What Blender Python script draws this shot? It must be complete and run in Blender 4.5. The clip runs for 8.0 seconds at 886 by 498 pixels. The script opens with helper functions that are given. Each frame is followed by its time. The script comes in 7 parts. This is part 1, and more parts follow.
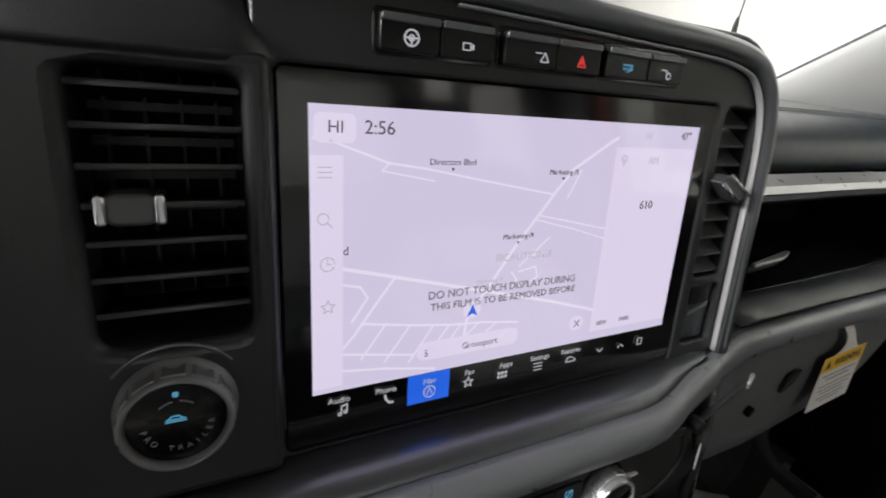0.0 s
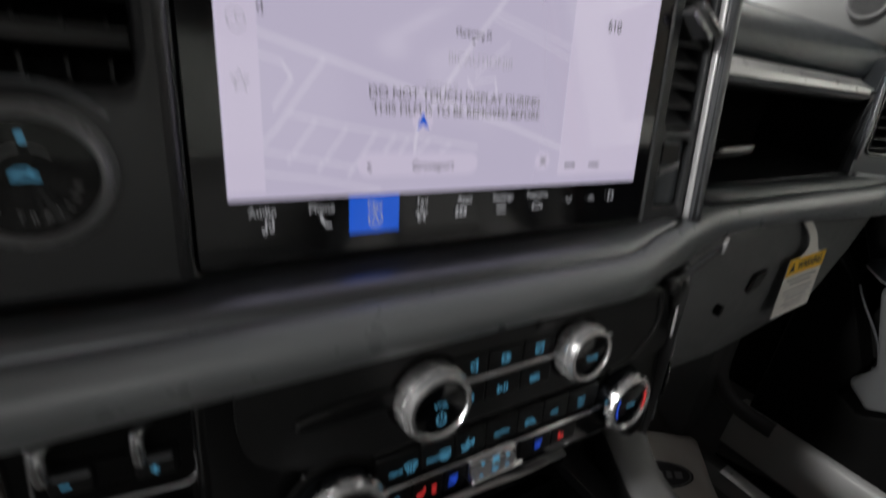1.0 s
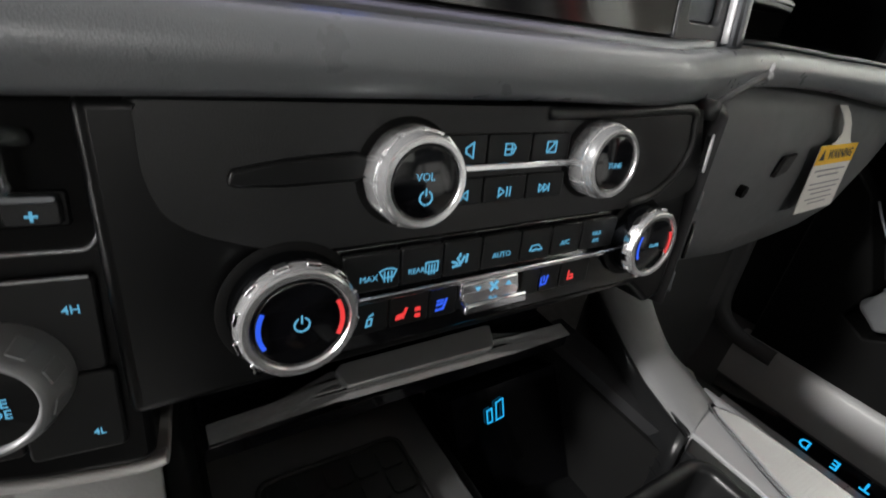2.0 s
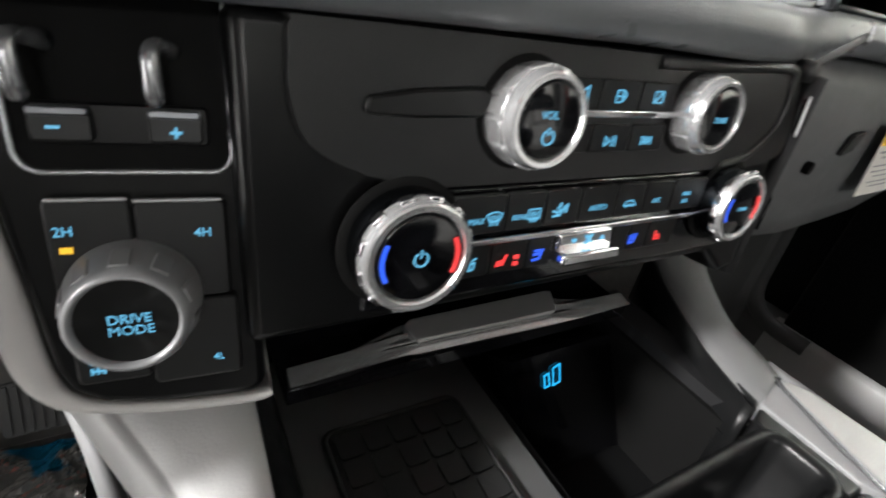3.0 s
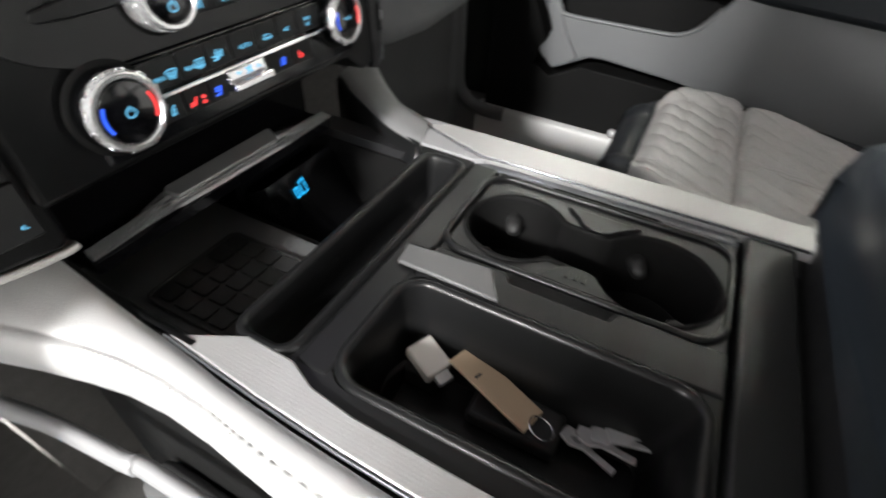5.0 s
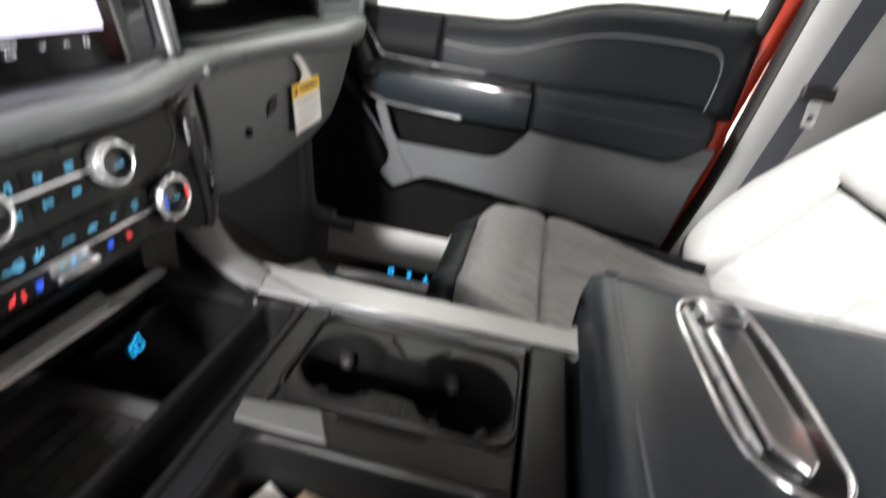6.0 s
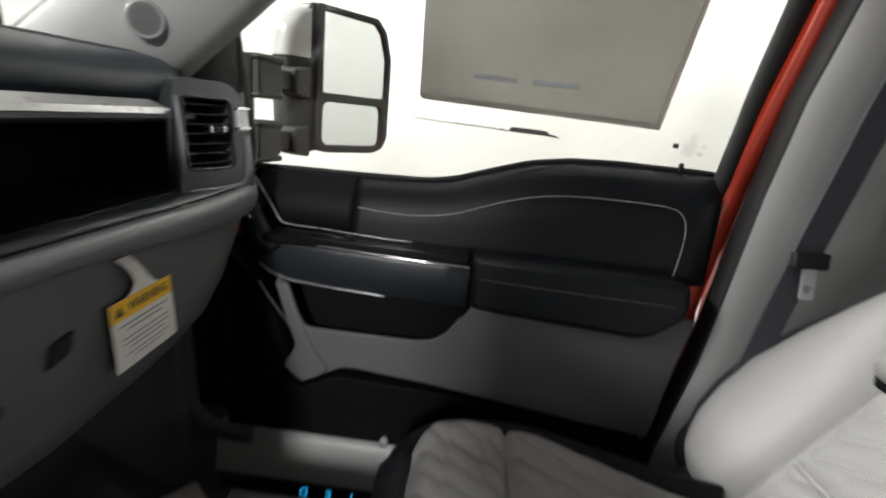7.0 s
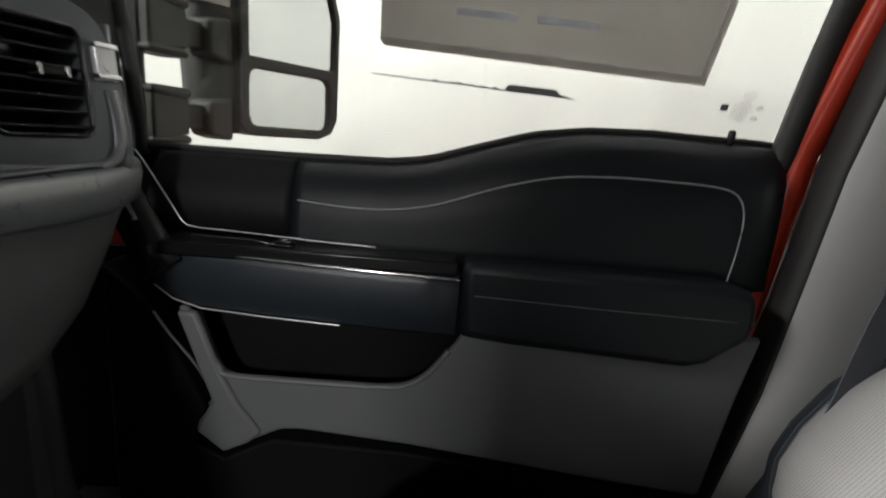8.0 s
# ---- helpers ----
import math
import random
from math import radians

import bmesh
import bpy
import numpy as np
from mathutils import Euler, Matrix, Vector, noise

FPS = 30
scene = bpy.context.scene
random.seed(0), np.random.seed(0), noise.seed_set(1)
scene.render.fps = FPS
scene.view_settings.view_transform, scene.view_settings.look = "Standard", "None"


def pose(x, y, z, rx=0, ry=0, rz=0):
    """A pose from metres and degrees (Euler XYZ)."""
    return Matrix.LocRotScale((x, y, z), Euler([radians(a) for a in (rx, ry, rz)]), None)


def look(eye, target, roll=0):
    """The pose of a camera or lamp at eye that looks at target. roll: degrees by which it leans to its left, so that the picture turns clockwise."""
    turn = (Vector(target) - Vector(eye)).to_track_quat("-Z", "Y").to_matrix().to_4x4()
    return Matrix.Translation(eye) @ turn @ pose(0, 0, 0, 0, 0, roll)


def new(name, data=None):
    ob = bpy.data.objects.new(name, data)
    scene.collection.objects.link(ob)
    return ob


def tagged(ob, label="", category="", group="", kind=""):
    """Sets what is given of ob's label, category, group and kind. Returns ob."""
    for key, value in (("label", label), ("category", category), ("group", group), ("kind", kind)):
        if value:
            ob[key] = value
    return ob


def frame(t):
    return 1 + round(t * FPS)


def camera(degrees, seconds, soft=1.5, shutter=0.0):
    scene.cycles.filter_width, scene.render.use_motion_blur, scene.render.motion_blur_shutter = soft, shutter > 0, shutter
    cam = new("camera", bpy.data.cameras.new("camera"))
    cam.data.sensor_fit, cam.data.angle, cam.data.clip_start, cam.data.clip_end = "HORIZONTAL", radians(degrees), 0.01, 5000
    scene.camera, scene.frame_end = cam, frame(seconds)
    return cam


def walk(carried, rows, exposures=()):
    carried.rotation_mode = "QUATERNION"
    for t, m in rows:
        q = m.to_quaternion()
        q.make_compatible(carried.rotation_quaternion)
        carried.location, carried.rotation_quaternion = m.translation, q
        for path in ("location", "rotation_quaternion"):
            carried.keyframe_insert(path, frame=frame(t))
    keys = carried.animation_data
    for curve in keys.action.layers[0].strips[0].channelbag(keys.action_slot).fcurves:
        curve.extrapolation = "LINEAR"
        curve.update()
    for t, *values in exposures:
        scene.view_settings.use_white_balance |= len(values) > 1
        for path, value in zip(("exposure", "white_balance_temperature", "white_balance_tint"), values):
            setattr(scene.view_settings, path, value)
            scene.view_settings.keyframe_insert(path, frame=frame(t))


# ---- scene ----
cam = camera(85.2, 8.0, soft=1.8, shutter=0.6)
PATH = [
    (0, (-0.173, -0.195, 0.89), (0.721, 1.419, 0.119), 7.5),
    (0.5, (-0.166, -0.197, 0.876), (0.811, 1.378, 0.123), 7.2),
    (0.8, (-0.161, -0.199, 0.833), (0.853, 1.346, 0.067), 7.2),
    (1, (-0.156, -0.203, 0.79), (0.868, 1.327, 0.01), 7.5),
    (1.5, (-0.14, -0.201, 0.724), (0.897, 1.274, -0.141), 8.1),
    (1.7, (-0.135, -0.2, 0.708), (0.89, 1.264, -0.19), 8.4),
    (2.8, (-0.157, -0.193, 0.68), (0.845, 1.239, -0.293), 10.0),
    (3, (-0.169, -0.187, 0.674), (0.794, 1.255, -0.323), 10.5),
    (3.5, (-0.173, -0.182, 0.669), (0.749, 1.26, -0.364), 10.8),
    (4, (-0.162, -0.21, 0.674), (0.809, 1.133, -0.445), 9.3),
    (4.5, (-0.194, -0.285, 0.695), (0.989, 0.702, -0.581), 5.7),
    (4.7, (-0.214, -0.302, 0.704), (1.044, 0.506, -0.624), 5.0),
    (5.8, (-0.247, -0.359, 0.76), (1.363, -0.063, -0.389), 7.0),
    (6, (-0.246, -0.366, 0.793), (1.467, -0.105, -0.206), 7.3),
    (6.5, (-0.183, -0.359, 0.839), (1.68, -0.167, 0.137), 6.2),
    (7, (0.039, -0.342, 0.828), (1.966, -0.239, 0.301), 5.8),
    (7.5, (0.201, -0.322, 0.79), (2.153, -0.292, 0.354), 5.7),
    (8, (0.278, -0.306, 0.75), (2.224, -0.369, 0.292), 5.0),
]
walk(cam, [(t, look(eye, target, roll)) for t, eye, target, roll in PATH],
     exposures=[(0, -0.2), (0.5, -0.25), (1.0, -0.65), (1.5, -0.15), (2.8, 0.85), (3.5, 1.1), (4.0, 1.25), (4.7, 1.3), (6.0, 1.3), (6.6, 0.4), (7.2, -0.35), (8.0, -0.62)])

# ---- light ----
world = bpy.data.worlds.new("booth_light")
scene.world = world
world.use_nodes = True
world.node_tree.nodes["Background"].inputs[0].default_value = (1.0, 0.99, 0.97, 1)
world.node_tree.nodes["Background"].inputs[1].default_value = 0.2


def area_lamp(name, eye, target, size_x, size_y, watts, colour=(1, 0.985, 0.965)):
    data = bpy.data.lights.new(name, "AREA")
    data.shape, data.size, data.size_y, data.energy, data.color = "RECTANGLE", size_x, size_y, watts, colour
    ob = new(name, data)
    ob.matrix_basis = look(eye, target)
    return ob


# unseen lamps: above the driver's doorway, ahead of the windscreen, the rest added as fill
area_lamp("unseen_booth_lamp", (-2.7, -0.15, 1.93), (0.0, -0.2, 0.45), 0.22, 0.22, 100)
# Added fill in the driver's doorway, no fitting there.
area_lamp("doorway_fill", (-0.925, -0.09, 0.75), (0.4, -0.3, 0.5), 0.27, 1.0, 4.0)
# Added wash on the unseen west sheet, for chrome reflections and soft fill.
area_lamp("unseen_booth_lamp", (-4.6, -0.2, 3.3), (-5.9, -0.2, 0.7), 3.0, 0.6, 90)
area_lamp("unseen_booth_lamp", (0.3, 2.7, 2.4), (0.4, -0.6, 0.7), 1.6, 0.4, 190)
# Two added washes that brighten the east and rear sheets.
area_lamp("unseen_booth_lamp", (1.3, -0.5, 2.6), (2.9, -0.5, 2.1), 3.4, 0.5, 120)
area_lamp("unseen_booth_lamp", (1.2, -5.0, 3.2), (1.4, -8.0, 0.6), 3.0, 0.6, 140)
# Added rear fill through the back window, to lift the dash front.
area_lamp("unseen_booth_lamp", (-1.2, -4.5, 1.95), (0.0, -0.05, 0.68), 1.6, 0.3, 30)


# ---- materials ----
def material(name, colour, rough=0.5, metal=0.0, grain=0.0, grain_size=900.0, vary=0.12, vary_size=14.0, coat=0.0,
             emit=None, power=0.0, spec=0.5, wear=0.0):
    m = bpy.data.materials.new(name)
    m.use_nodes = True
    n, l = m.node_tree.nodes, m.node_tree.links
    b = n["Principled BSDF"]
    b.inputs["Metallic"].default_value = metal
    b.inputs["Roughness"].default_value = rough
    b.inputs["Coat Weight"].default_value = coat
    b.inputs["Coat Roughness"].default_value = 0.08
    b.inputs["Specular IOR Level"].default_value = spec
    where = n.new("ShaderNodeTexCoord")
    if vary:
        big = n.new("ShaderNodeTexNoise")
        big.inputs["Scale"].default_value, big.inputs["Detail"].default_value = vary_size, 6
        l.new(where.outputs["Object"], big.inputs["Vector"])
        mix = n.new("ShaderNodeMix")
        mix.data_type = "RGBA"
        mix.inputs[6].default_value = (*[c * (1 - vary) for c in colour], 1)
        mix.inputs[7].default_value = (*[min(1, c * (1 + vary)) for c in colour], 1)
        l.new(big.outputs["Fac"], mix.inputs[0])
        l.new(mix.outputs[2], b.inputs["Base Color"])
        ramp = n.new("ShaderNodeMapRange")
        ramp.inputs[3].default_value, ramp.inputs[4].default_value = max(0.02, rough - 0.08 - wear), min(1, rough + 0.08 + wear)
        fine = n.new("ShaderNodeTexNoise")
        fine.inputs["Scale"].default_value, fine.inputs["Detail"].default_value = vary_size * 5, 4
        l.new(where.outputs["Object"], fine.inputs["Vector"])
        l.new(fine.outputs["Fac"], ramp.inputs[0])
        if rough > 0.1:
            l.new(ramp.outputs[0], b.inputs["Roughness"])
    else:
        b.inputs["Base Color"].default_value = (*colour, 1)
    if grain:
        tex = n.new("ShaderNodeTexVoronoi")
        tex.inputs["Scale"].default_value = grain_size
        l.new(where.outputs["Object"], tex.inputs["Vector"])
        bump = n.new("ShaderNodeBump")
        bump.inputs["Strength"].default_value, bump.inputs["Distance"].default_value = grain, 0.0006
        l.new(tex.outputs["Distance"], bump.inputs["Height"])
        l.new(bump.outputs[0], b.inputs["Normal"])
    if emit:
        b.inputs["Emission Color"].default_value = (*emit, 1)
        b.inputs["Emission Strength"].default_value = power
    return m


def glass_material(name, colour, rough=0.0):
    m = bpy.data.materials.new(name)
    m.use_nodes = True
    n, l = m.node_tree.nodes, m.node_tree.links
    n.clear()
    out, mix = n.new("ShaderNodeOutputMaterial"), n.new("ShaderNodeMixShader")
    clear, gloss, edge = n.new("ShaderNodeBsdfTransparent"), n.new("ShaderNodeBsdfGlossy"), n.new("ShaderNodeLayerWeight")
    power, fres = n.new("ShaderNodeMath"), n.new("ShaderNodeMapRange")
    power.operation, power.inputs[1].default_value = "POWER", 5.0
    l.new(edge.outputs["Facing"], power.inputs[0])
    l.new(power.outputs[0], fres.inputs[0])
    fres.inputs[3].default_value, fres.inputs[4].default_value = 0.035, 0.9
    clear.inputs[0].default_value = (*colour, 1)
    gloss.inputs["Roughness"].default_value = rough
    l.new(fres.outputs[0], mix.inputs[0])
    l.new(clear.outputs[0], mix.inputs[1])
    l.new(gloss.outputs[0], mix.inputs[2])
    l.new(mix.outputs[0], out.inputs[0])
    return m


def weave_material(name, colour, scale):
    """Satin metal with a fine pressed diamond mesh."""
    m = material(name, colour, rough=0.4, metal=0.45, vary=0.06)
    n, l = m.node_tree.nodes, m.node_tree.links
    b, where = n["Principled BSDF"], n.new("ShaderNodeTexCoord")
    turn = n.new("ShaderNodeMapping")
    turn.inputs["Rotation"].default_value[2] = radians(45)
    l.new(where.outputs["Object"], turn.inputs[0])
    tex = n.new("ShaderNodeTexChecker")
    tex.inputs["Scale"].default_value = scale
    l.new(turn.outputs[0], tex.inputs["Vector"])
    bump = n.new("ShaderNodeBump")
    bump.inputs["Strength"].default_value, bump.inputs["Distance"].default_value = 0.5, 0.0005
    l.new(tex.outputs["Fac"], bump.inputs["Height"])
    l.new(bump.outputs[0], b.inputs["Normal"])
    return m


def leather_material(name, colour, rough=0.5, dots=False, grain=0.35, turn=0.0):
    """Grained leather; with dots it is perforated, on a square grid laid in a plane turned about x."""
    m = material(name, colour, rough=rough, grain=grain, grain_size=700, vary=0.08, vary_size=9)
    if dots:
        n, l = m.node_tree.nodes, m.node_tree.links
        b, where, lay = n["Principled BSDF"], n.new("ShaderNodeTexCoord"), n.new("ShaderNodeMapping")
        lay.inputs["Rotation"].default_value[0] = radians(turn)
        l.new(where.outputs["Object"], lay.inputs[0])
        tex = n.new("ShaderNodeTexVoronoi")
        tex.voronoi_dimensions = "2D"
        tex.inputs["Scale"].default_value, tex.inputs["Randomness"].default_value = 300, 0.0
        l.new(lay.outputs[0], tex.inputs["Vector"])
        step = n.new("ShaderNodeMapRange")
        step.inputs[1].default_value, step.inputs[2].default_value = 0.16, 0.27
        l.new(tex.outputs["Distance"], step.inputs[0])
        old = b.inputs["Base Color"].links[0].from_socket
        mix = n.new("ShaderNodeMix")
        mix.data_type = "RGBA"
        mix.inputs[6].default_value = (*[c * 0.55 for c in colour], 1)
        l.new(step.outputs[0], mix.inputs[0])
        l.new(old, mix.inputs[7])
        l.new(mix.outputs[2], b.inputs["Base Color"])
    return m


def tint_foil(m):
    """Patches of cyan mixed into the foil's colour by noise."""
    n, l = m.node_tree.nodes, m.node_tree.links
    b, where, tex, step, mix = n["Principled BSDF"], n.new("ShaderNodeTexCoord"), n.new("ShaderNodeTexNoise"), n.new("ShaderNodeMapRange"), n.new("ShaderNodeMix")
    tex.inputs["Scale"].default_value, tex.inputs["Detail"].default_value = 16, 5
    step.inputs[1].default_value, step.inputs[2].default_value = 0.52, 0.56
    mix.data_type = "RGBA"
    mix.inputs[7].default_value = (0.03, 0.42, 0.75, 1)
    l.new(where.outputs["Object"], tex.inputs["Vector"])
    l.new(tex.outputs["Fac"], step.inputs[0])
    l.new(step.outputs[0], mix.inputs[0])
    l.new(b.inputs["Base Color"].links[0].from_socket, mix.inputs[6])
    l.new(mix.outputs[2], b.inputs["Base Color"])


def film_material(name, colour):
    """Thin milky plastic film: mostly clear, with a pale sheen."""
    m = bpy.data.materials.new(name)
    m.use_nodes = True
    n, l = m.node_tree.nodes, m.node_tree.links
    b, where, tex, ramp = n["Principled BSDF"], n.new("ShaderNodeTexCoord"), n.new("ShaderNodeTexNoise"), n.new("ShaderNodeMapRange")
    b.inputs["Base Color"].default_value = (*colour, 1)
    b.inputs["Roughness"].default_value = 0.22
    tex.inputs["Scale"].default_value, tex.inputs["Detail"].default_value = 30, 6
    ramp.inputs[3].default_value, ramp.inputs[4].default_value = 0.15, 0.7
    l.new(where.outputs["Object"], tex.inputs["Vector"])
    l.new(tex.outputs["Fac"], ramp.inputs[0])
    l.new(ramp.outputs[0], b.inputs["Alpha"])
    return m


def paper_material(name, colour, size):
    """Thin paper that lets light through, with faint show-through blotches."""
    m = bpy.data.materials.new(name)
    m.use_nodes = True
    n, l = m.node_tree.nodes, m.node_tree.links
    n.clear()
    out, mix = n.new("ShaderNodeOutputMaterial"), n.new("ShaderNodeMixShader")
    back, thru = n.new("ShaderNodeBsdfDiffuse"), n.new("ShaderNodeBsdfTranslucent")
    where, tex, ramp = n.new("ShaderNodeTexCoord"), n.new("ShaderNodeTexNoise"), n.new("ShaderNodeMix")
    tex.inputs["Scale"].default_value, tex.inputs["Detail"].default_value = size, 8
    ramp.data_type = "RGBA"
    ramp.inputs[6].default_value = (*[c * 0.75 for c in colour], 1)
    ramp.inputs[7].default_value = (*[c * 1.2 for c in colour], 1)
    l.new(where.outputs["Object"], tex.inputs["Vector"])
    l.new(tex.outputs["Fac"], ramp.inputs[0])
    l.new(ramp.outputs[2], back.inputs[0])
    l.new(ramp.outputs[2], thru.inputs[0])
    mix.inputs[0].default_value = 0.6
    l.new(back.outputs[0], mix.inputs[1])
    l.new(thru.outputs[0], mix.inputs[2])
    l.new(mix.outputs[0], out.inputs[0])
    return m


BLACK = material("black_grained_plastic", (0.014, 0.014, 0.015), 0.46, grain=0.12, grain_size=1500)
SOFT = material("soft_charcoal_pad", (0.022, 0.0232, 0.0252), 0.36, grain=0.12, grain_size=1600)
SLATE = leather_material("slate_leather", (0.018, 0.023, 0.029), 0.42, grain=0.15)
TOPPAD = leather_material("slate_top_leather", (0.042, 0.056, 0.071), 0.42, grain=0.2)
DOORGREY = material("door_grey_plastic", (0.118, 0.122, 0.126), 0.5, grain=0.12, grain_size=1600, vary=0.07)
PIANO = material("piano_black", (0.004, 0.004, 0.005), 0.1, coat=0.6, vary=0.3, vary_size=40)
SATIN = material("satin_black_panel", (0.005, 0.0052, 0.0055), 0.3, vary=0.12, vary_size=9, spec=0.38, wear=-0.07)
CONSOLE = material("console_black_plastic", (0.0075, 0.0077, 0.008), 0.29, grain=0.05, grain_size=1600, vary=0.12, vary_size=12, spec=0.24, wear=-0.05)
BEZEL = material("matt_charcoal_bezel", (0.0095, 0.0097, 0.0102), 0.4, grain=0.1, grain_size=1700, vary=0.1, vary_size=12)
KEYCAP = material("matt_black_keycap", (0.0075, 0.0077, 0.008), 0.4, grain=0.06, grain_size=1800, vary=0.1, spec=0.32)
COLUMNBLACK = material("column_black_gloss", (0.004, 0.0041, 0.0044), 0.3, vary=0.12, vary_size=9, spec=0.16, wear=-0.05)
DARKCHROME = material("dark_polished_chrome", (0.16, 0.175, 0.2), 0.14, metal=1.0, vary=0.05)
BRIGHTSATIN = material("bright_satin_metal", (0.42, 0.425, 0.44), 0.24, metal=0.85, vary=0.06)
DARKMETAL = material("dark_satin_metal", (0.17, 0.177, 0.19), 0.32, metal=0.75, vary=0.08, wear=-0.05)
SLATEMETAL = material("slate_satin_metal", (0.11, 0.12, 0.13), 0.34, metal=0.55, vary=0.08, wear=-0.05)
SILVER = material("satin_silver", (0.62, 0.62, 0.63), 0.3, metal=0.5, vary=0.05)
KNOBSILVER = material("brushed_knob_silver", (0.74, 0.74, 0.75), 0.2, metal=0.8, vary=0.08, vary_size=120)
CHROME = material("polished_chrome", (0.85, 0.85, 0.87), 0.12, metal=1.0, vary=0.03)
KNOBGREY = material("grey_satin_knob", (0.1, 0.102, 0.106), 0.36, metal=0.5)
DIALGREY = material("grey_dial_ring", (0.19, 0.192, 0.198), 0.4, metal=0.3, vary=0.08)
GREY = material("light_grey_plastic", (0.25, 0.25, 0.255), 0.42, grain=0.1, grain_size=1800, vary=0.07)
# Paler than GREY: warm light from the left is in this colour.
PALETRIM = material("lit_satin_trim", (0.46, 0.45, 0.44), 0.4, grain=0.08, grain_size=1800, vary=0.06)
# Darker copy of GREY: the panel's shade over the cheek is in it.
CHEEK = material("shaded_grey_cheek_plastic", (0.15, 0.151, 0.153), 0.42, grain=0.1, grain_size=1800, vary=0.07)
LEDGEPAD = material("grey_soft_pad", (0.16, 0.168, 0.176), 0.3, grain=0.1, grain_size=1500, vary=0.08)
MIDGREY = material("mid_grey_plastic", (0.085, 0.086, 0.087), 0.5, grain=0.15, grain_size=1400, vary=0.08)
MIRRORGREY = material("grey_mirror_shell", (0.05, 0.051, 0.048), 0.6, grain=0.35, vary=0.07)
DASHTOP = material("grey_dash_top", (0.1, 0.103, 0.105), 0.5, grain=0.15, grain_size=1400, vary=0.07)
# White for a pale silver cap: light from the wall is in the colour.
MIRRORCAP = material("lit_mirror_cap", (0.72, 0.72, 0.7), 0.25, coat=0.5, vary=0.03)
HEADLINER = material("pale_headliner_cloth", (0.58, 0.58, 0.57), 0.9, grain=0.4, grain_size=900, vary=0.05)
PILLAR = material("pillar_grey_trim", (0.3, 0.3, 0.296), 0.62, grain=0.3, grain_size=1100, vary=0.05)
APILLAR = material("windscreen_pillar_trim", (0.34, 0.345, 0.34), 0.6, grain=0.3, grain_size=1100, vary=0.05)
# Same leather as BACKGREY, darker: the cushion's shade is in the colour.
SEATGREY = leather_material("shaded_cushion_leather", (0.35, 0.347, 0.34), 0.48, dots=True, grain=0.15)
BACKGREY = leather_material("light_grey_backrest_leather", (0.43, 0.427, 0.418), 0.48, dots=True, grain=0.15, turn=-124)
DARKLEATHER = leather_material("black_leather", (0.010, 0.012, 0.0145), 0.44, grain=0.2)
DARKLEATHER.node_tree.nodes["Principled BSDF"].inputs["Specular IOR Level"].default_value = 0.28
CARPET = material("dark_carpet", (0.075, 0.072, 0.068), 0.95, grain=1.0, grain_size=500, vary=0.3, vary_size=60)
RUBBER = material("black_rubber", (0.014, 0.014, 0.014), 0.6, grain=0.2)
# Near black for black parts and for recess insides, their shade in the colour.
VOID = material("black_plastic_and_shade", (0.006, 0.006, 0.006), 0.7, spec=0.1)
RED = material("red_body_paint", (0.46, 0.035, 0.012), 0.4, metal=0.1, coat=0.25, vary=0.05)
PAPER = material("white_paper", (0.72, 0.7, 0.66), 0.8, vary=0.05, vary_size=30)
YELLOW = material("yellow_print", (0.85, 0.5, 0.03), 0.6, vary=0.03)
INK = material("dark_print", (0.05, 0.05, 0.055), 0.7, vary=0)
GREYINK = material("grey_print", (0.3, 0.3, 0.31), 0.7, vary=0)
STITCH = material("pale_thread", (0.3, 0.31, 0.32), 0.7, vary=0)
DARKSTITCH = material("grey_thread", (0.1, 0.11, 0.12), 0.7, vary=0)
FOIL = material("crumpled_foil", (0.8, 0.77, 0.74), 0.13, metal=0.9, vary=0.1)
tint_foil(FOIL)
TAN = material("tan_card", (0.55, 0.42, 0.29), 0.6, vary=0.06, vary_size=40)
SHEET = material("white_booth_sheet", (0.8, 0.795, 0.77), 0.9, vary=0.03, vary_size=1.5)
CONCRETE = material("booth_floor", (0.4, 0.39, 0.37), 0.7, vary=0.15, vary_size=3)
STICKER = paper_material("grey_sticker_back", (0.66, 0.65, 0.62), 5)
STICKEREDGE = paper_material("pale_sticker_margin", (0.8, 0.78, 0.75), 9)
RESIDUE = paper_material("grey_glue_residue", (0.3, 0.3, 0.31), 60)
STICKERBLOCK = paper_material("grey_show_through_print", (0.9, 0.92, 0.96), 40)
WEBBING = material("seat_belt_webbing", (0.085, 0.09, 0.108), 0.65, grain=0.5, grain_size=500)
MESHMETAL = weave_material("pressed_mesh_metal", (0.4, 0.4, 0.4), 620)
GLOVE = material("glove_box_grey", (0.11, 0.112, 0.114), 0.5, grain=0.12, grain_size=1500, vary=0.08)
INSERT = material("matt_black_insert", (0.009, 0.0095, 0.011), 0.55, spec=0.2, grain=0.1)
GLASS = glass_material("clear_glass", (0.93, 0.95, 0.93))
FILM = film_material("clear_plastic_film", (0.62, 0.7, 0.78))
TINT = glass_material("tinted_rear_glass", (0.75, 0.77, 0.76))
SILLPLATE = material("pale_sill_paint", (0.4, 0.4, 0.395), 0.4, vary=0.06)
KNEE = leather_material("pale_grey_knee_leather", (0.38, 0.38, 0.377), 0.45, grain=0.12)
MIRROR = material("mirror_silver", (0.86, 0.87, 0.87), 0.01, metal=1.0, vary=0)
SCREEN = material("lit_screen", (0.02, 0.02, 0.02), 0.08, vary=0, emit=(0.70, 0.635, 0.83), power=1.0, spec=0.6)
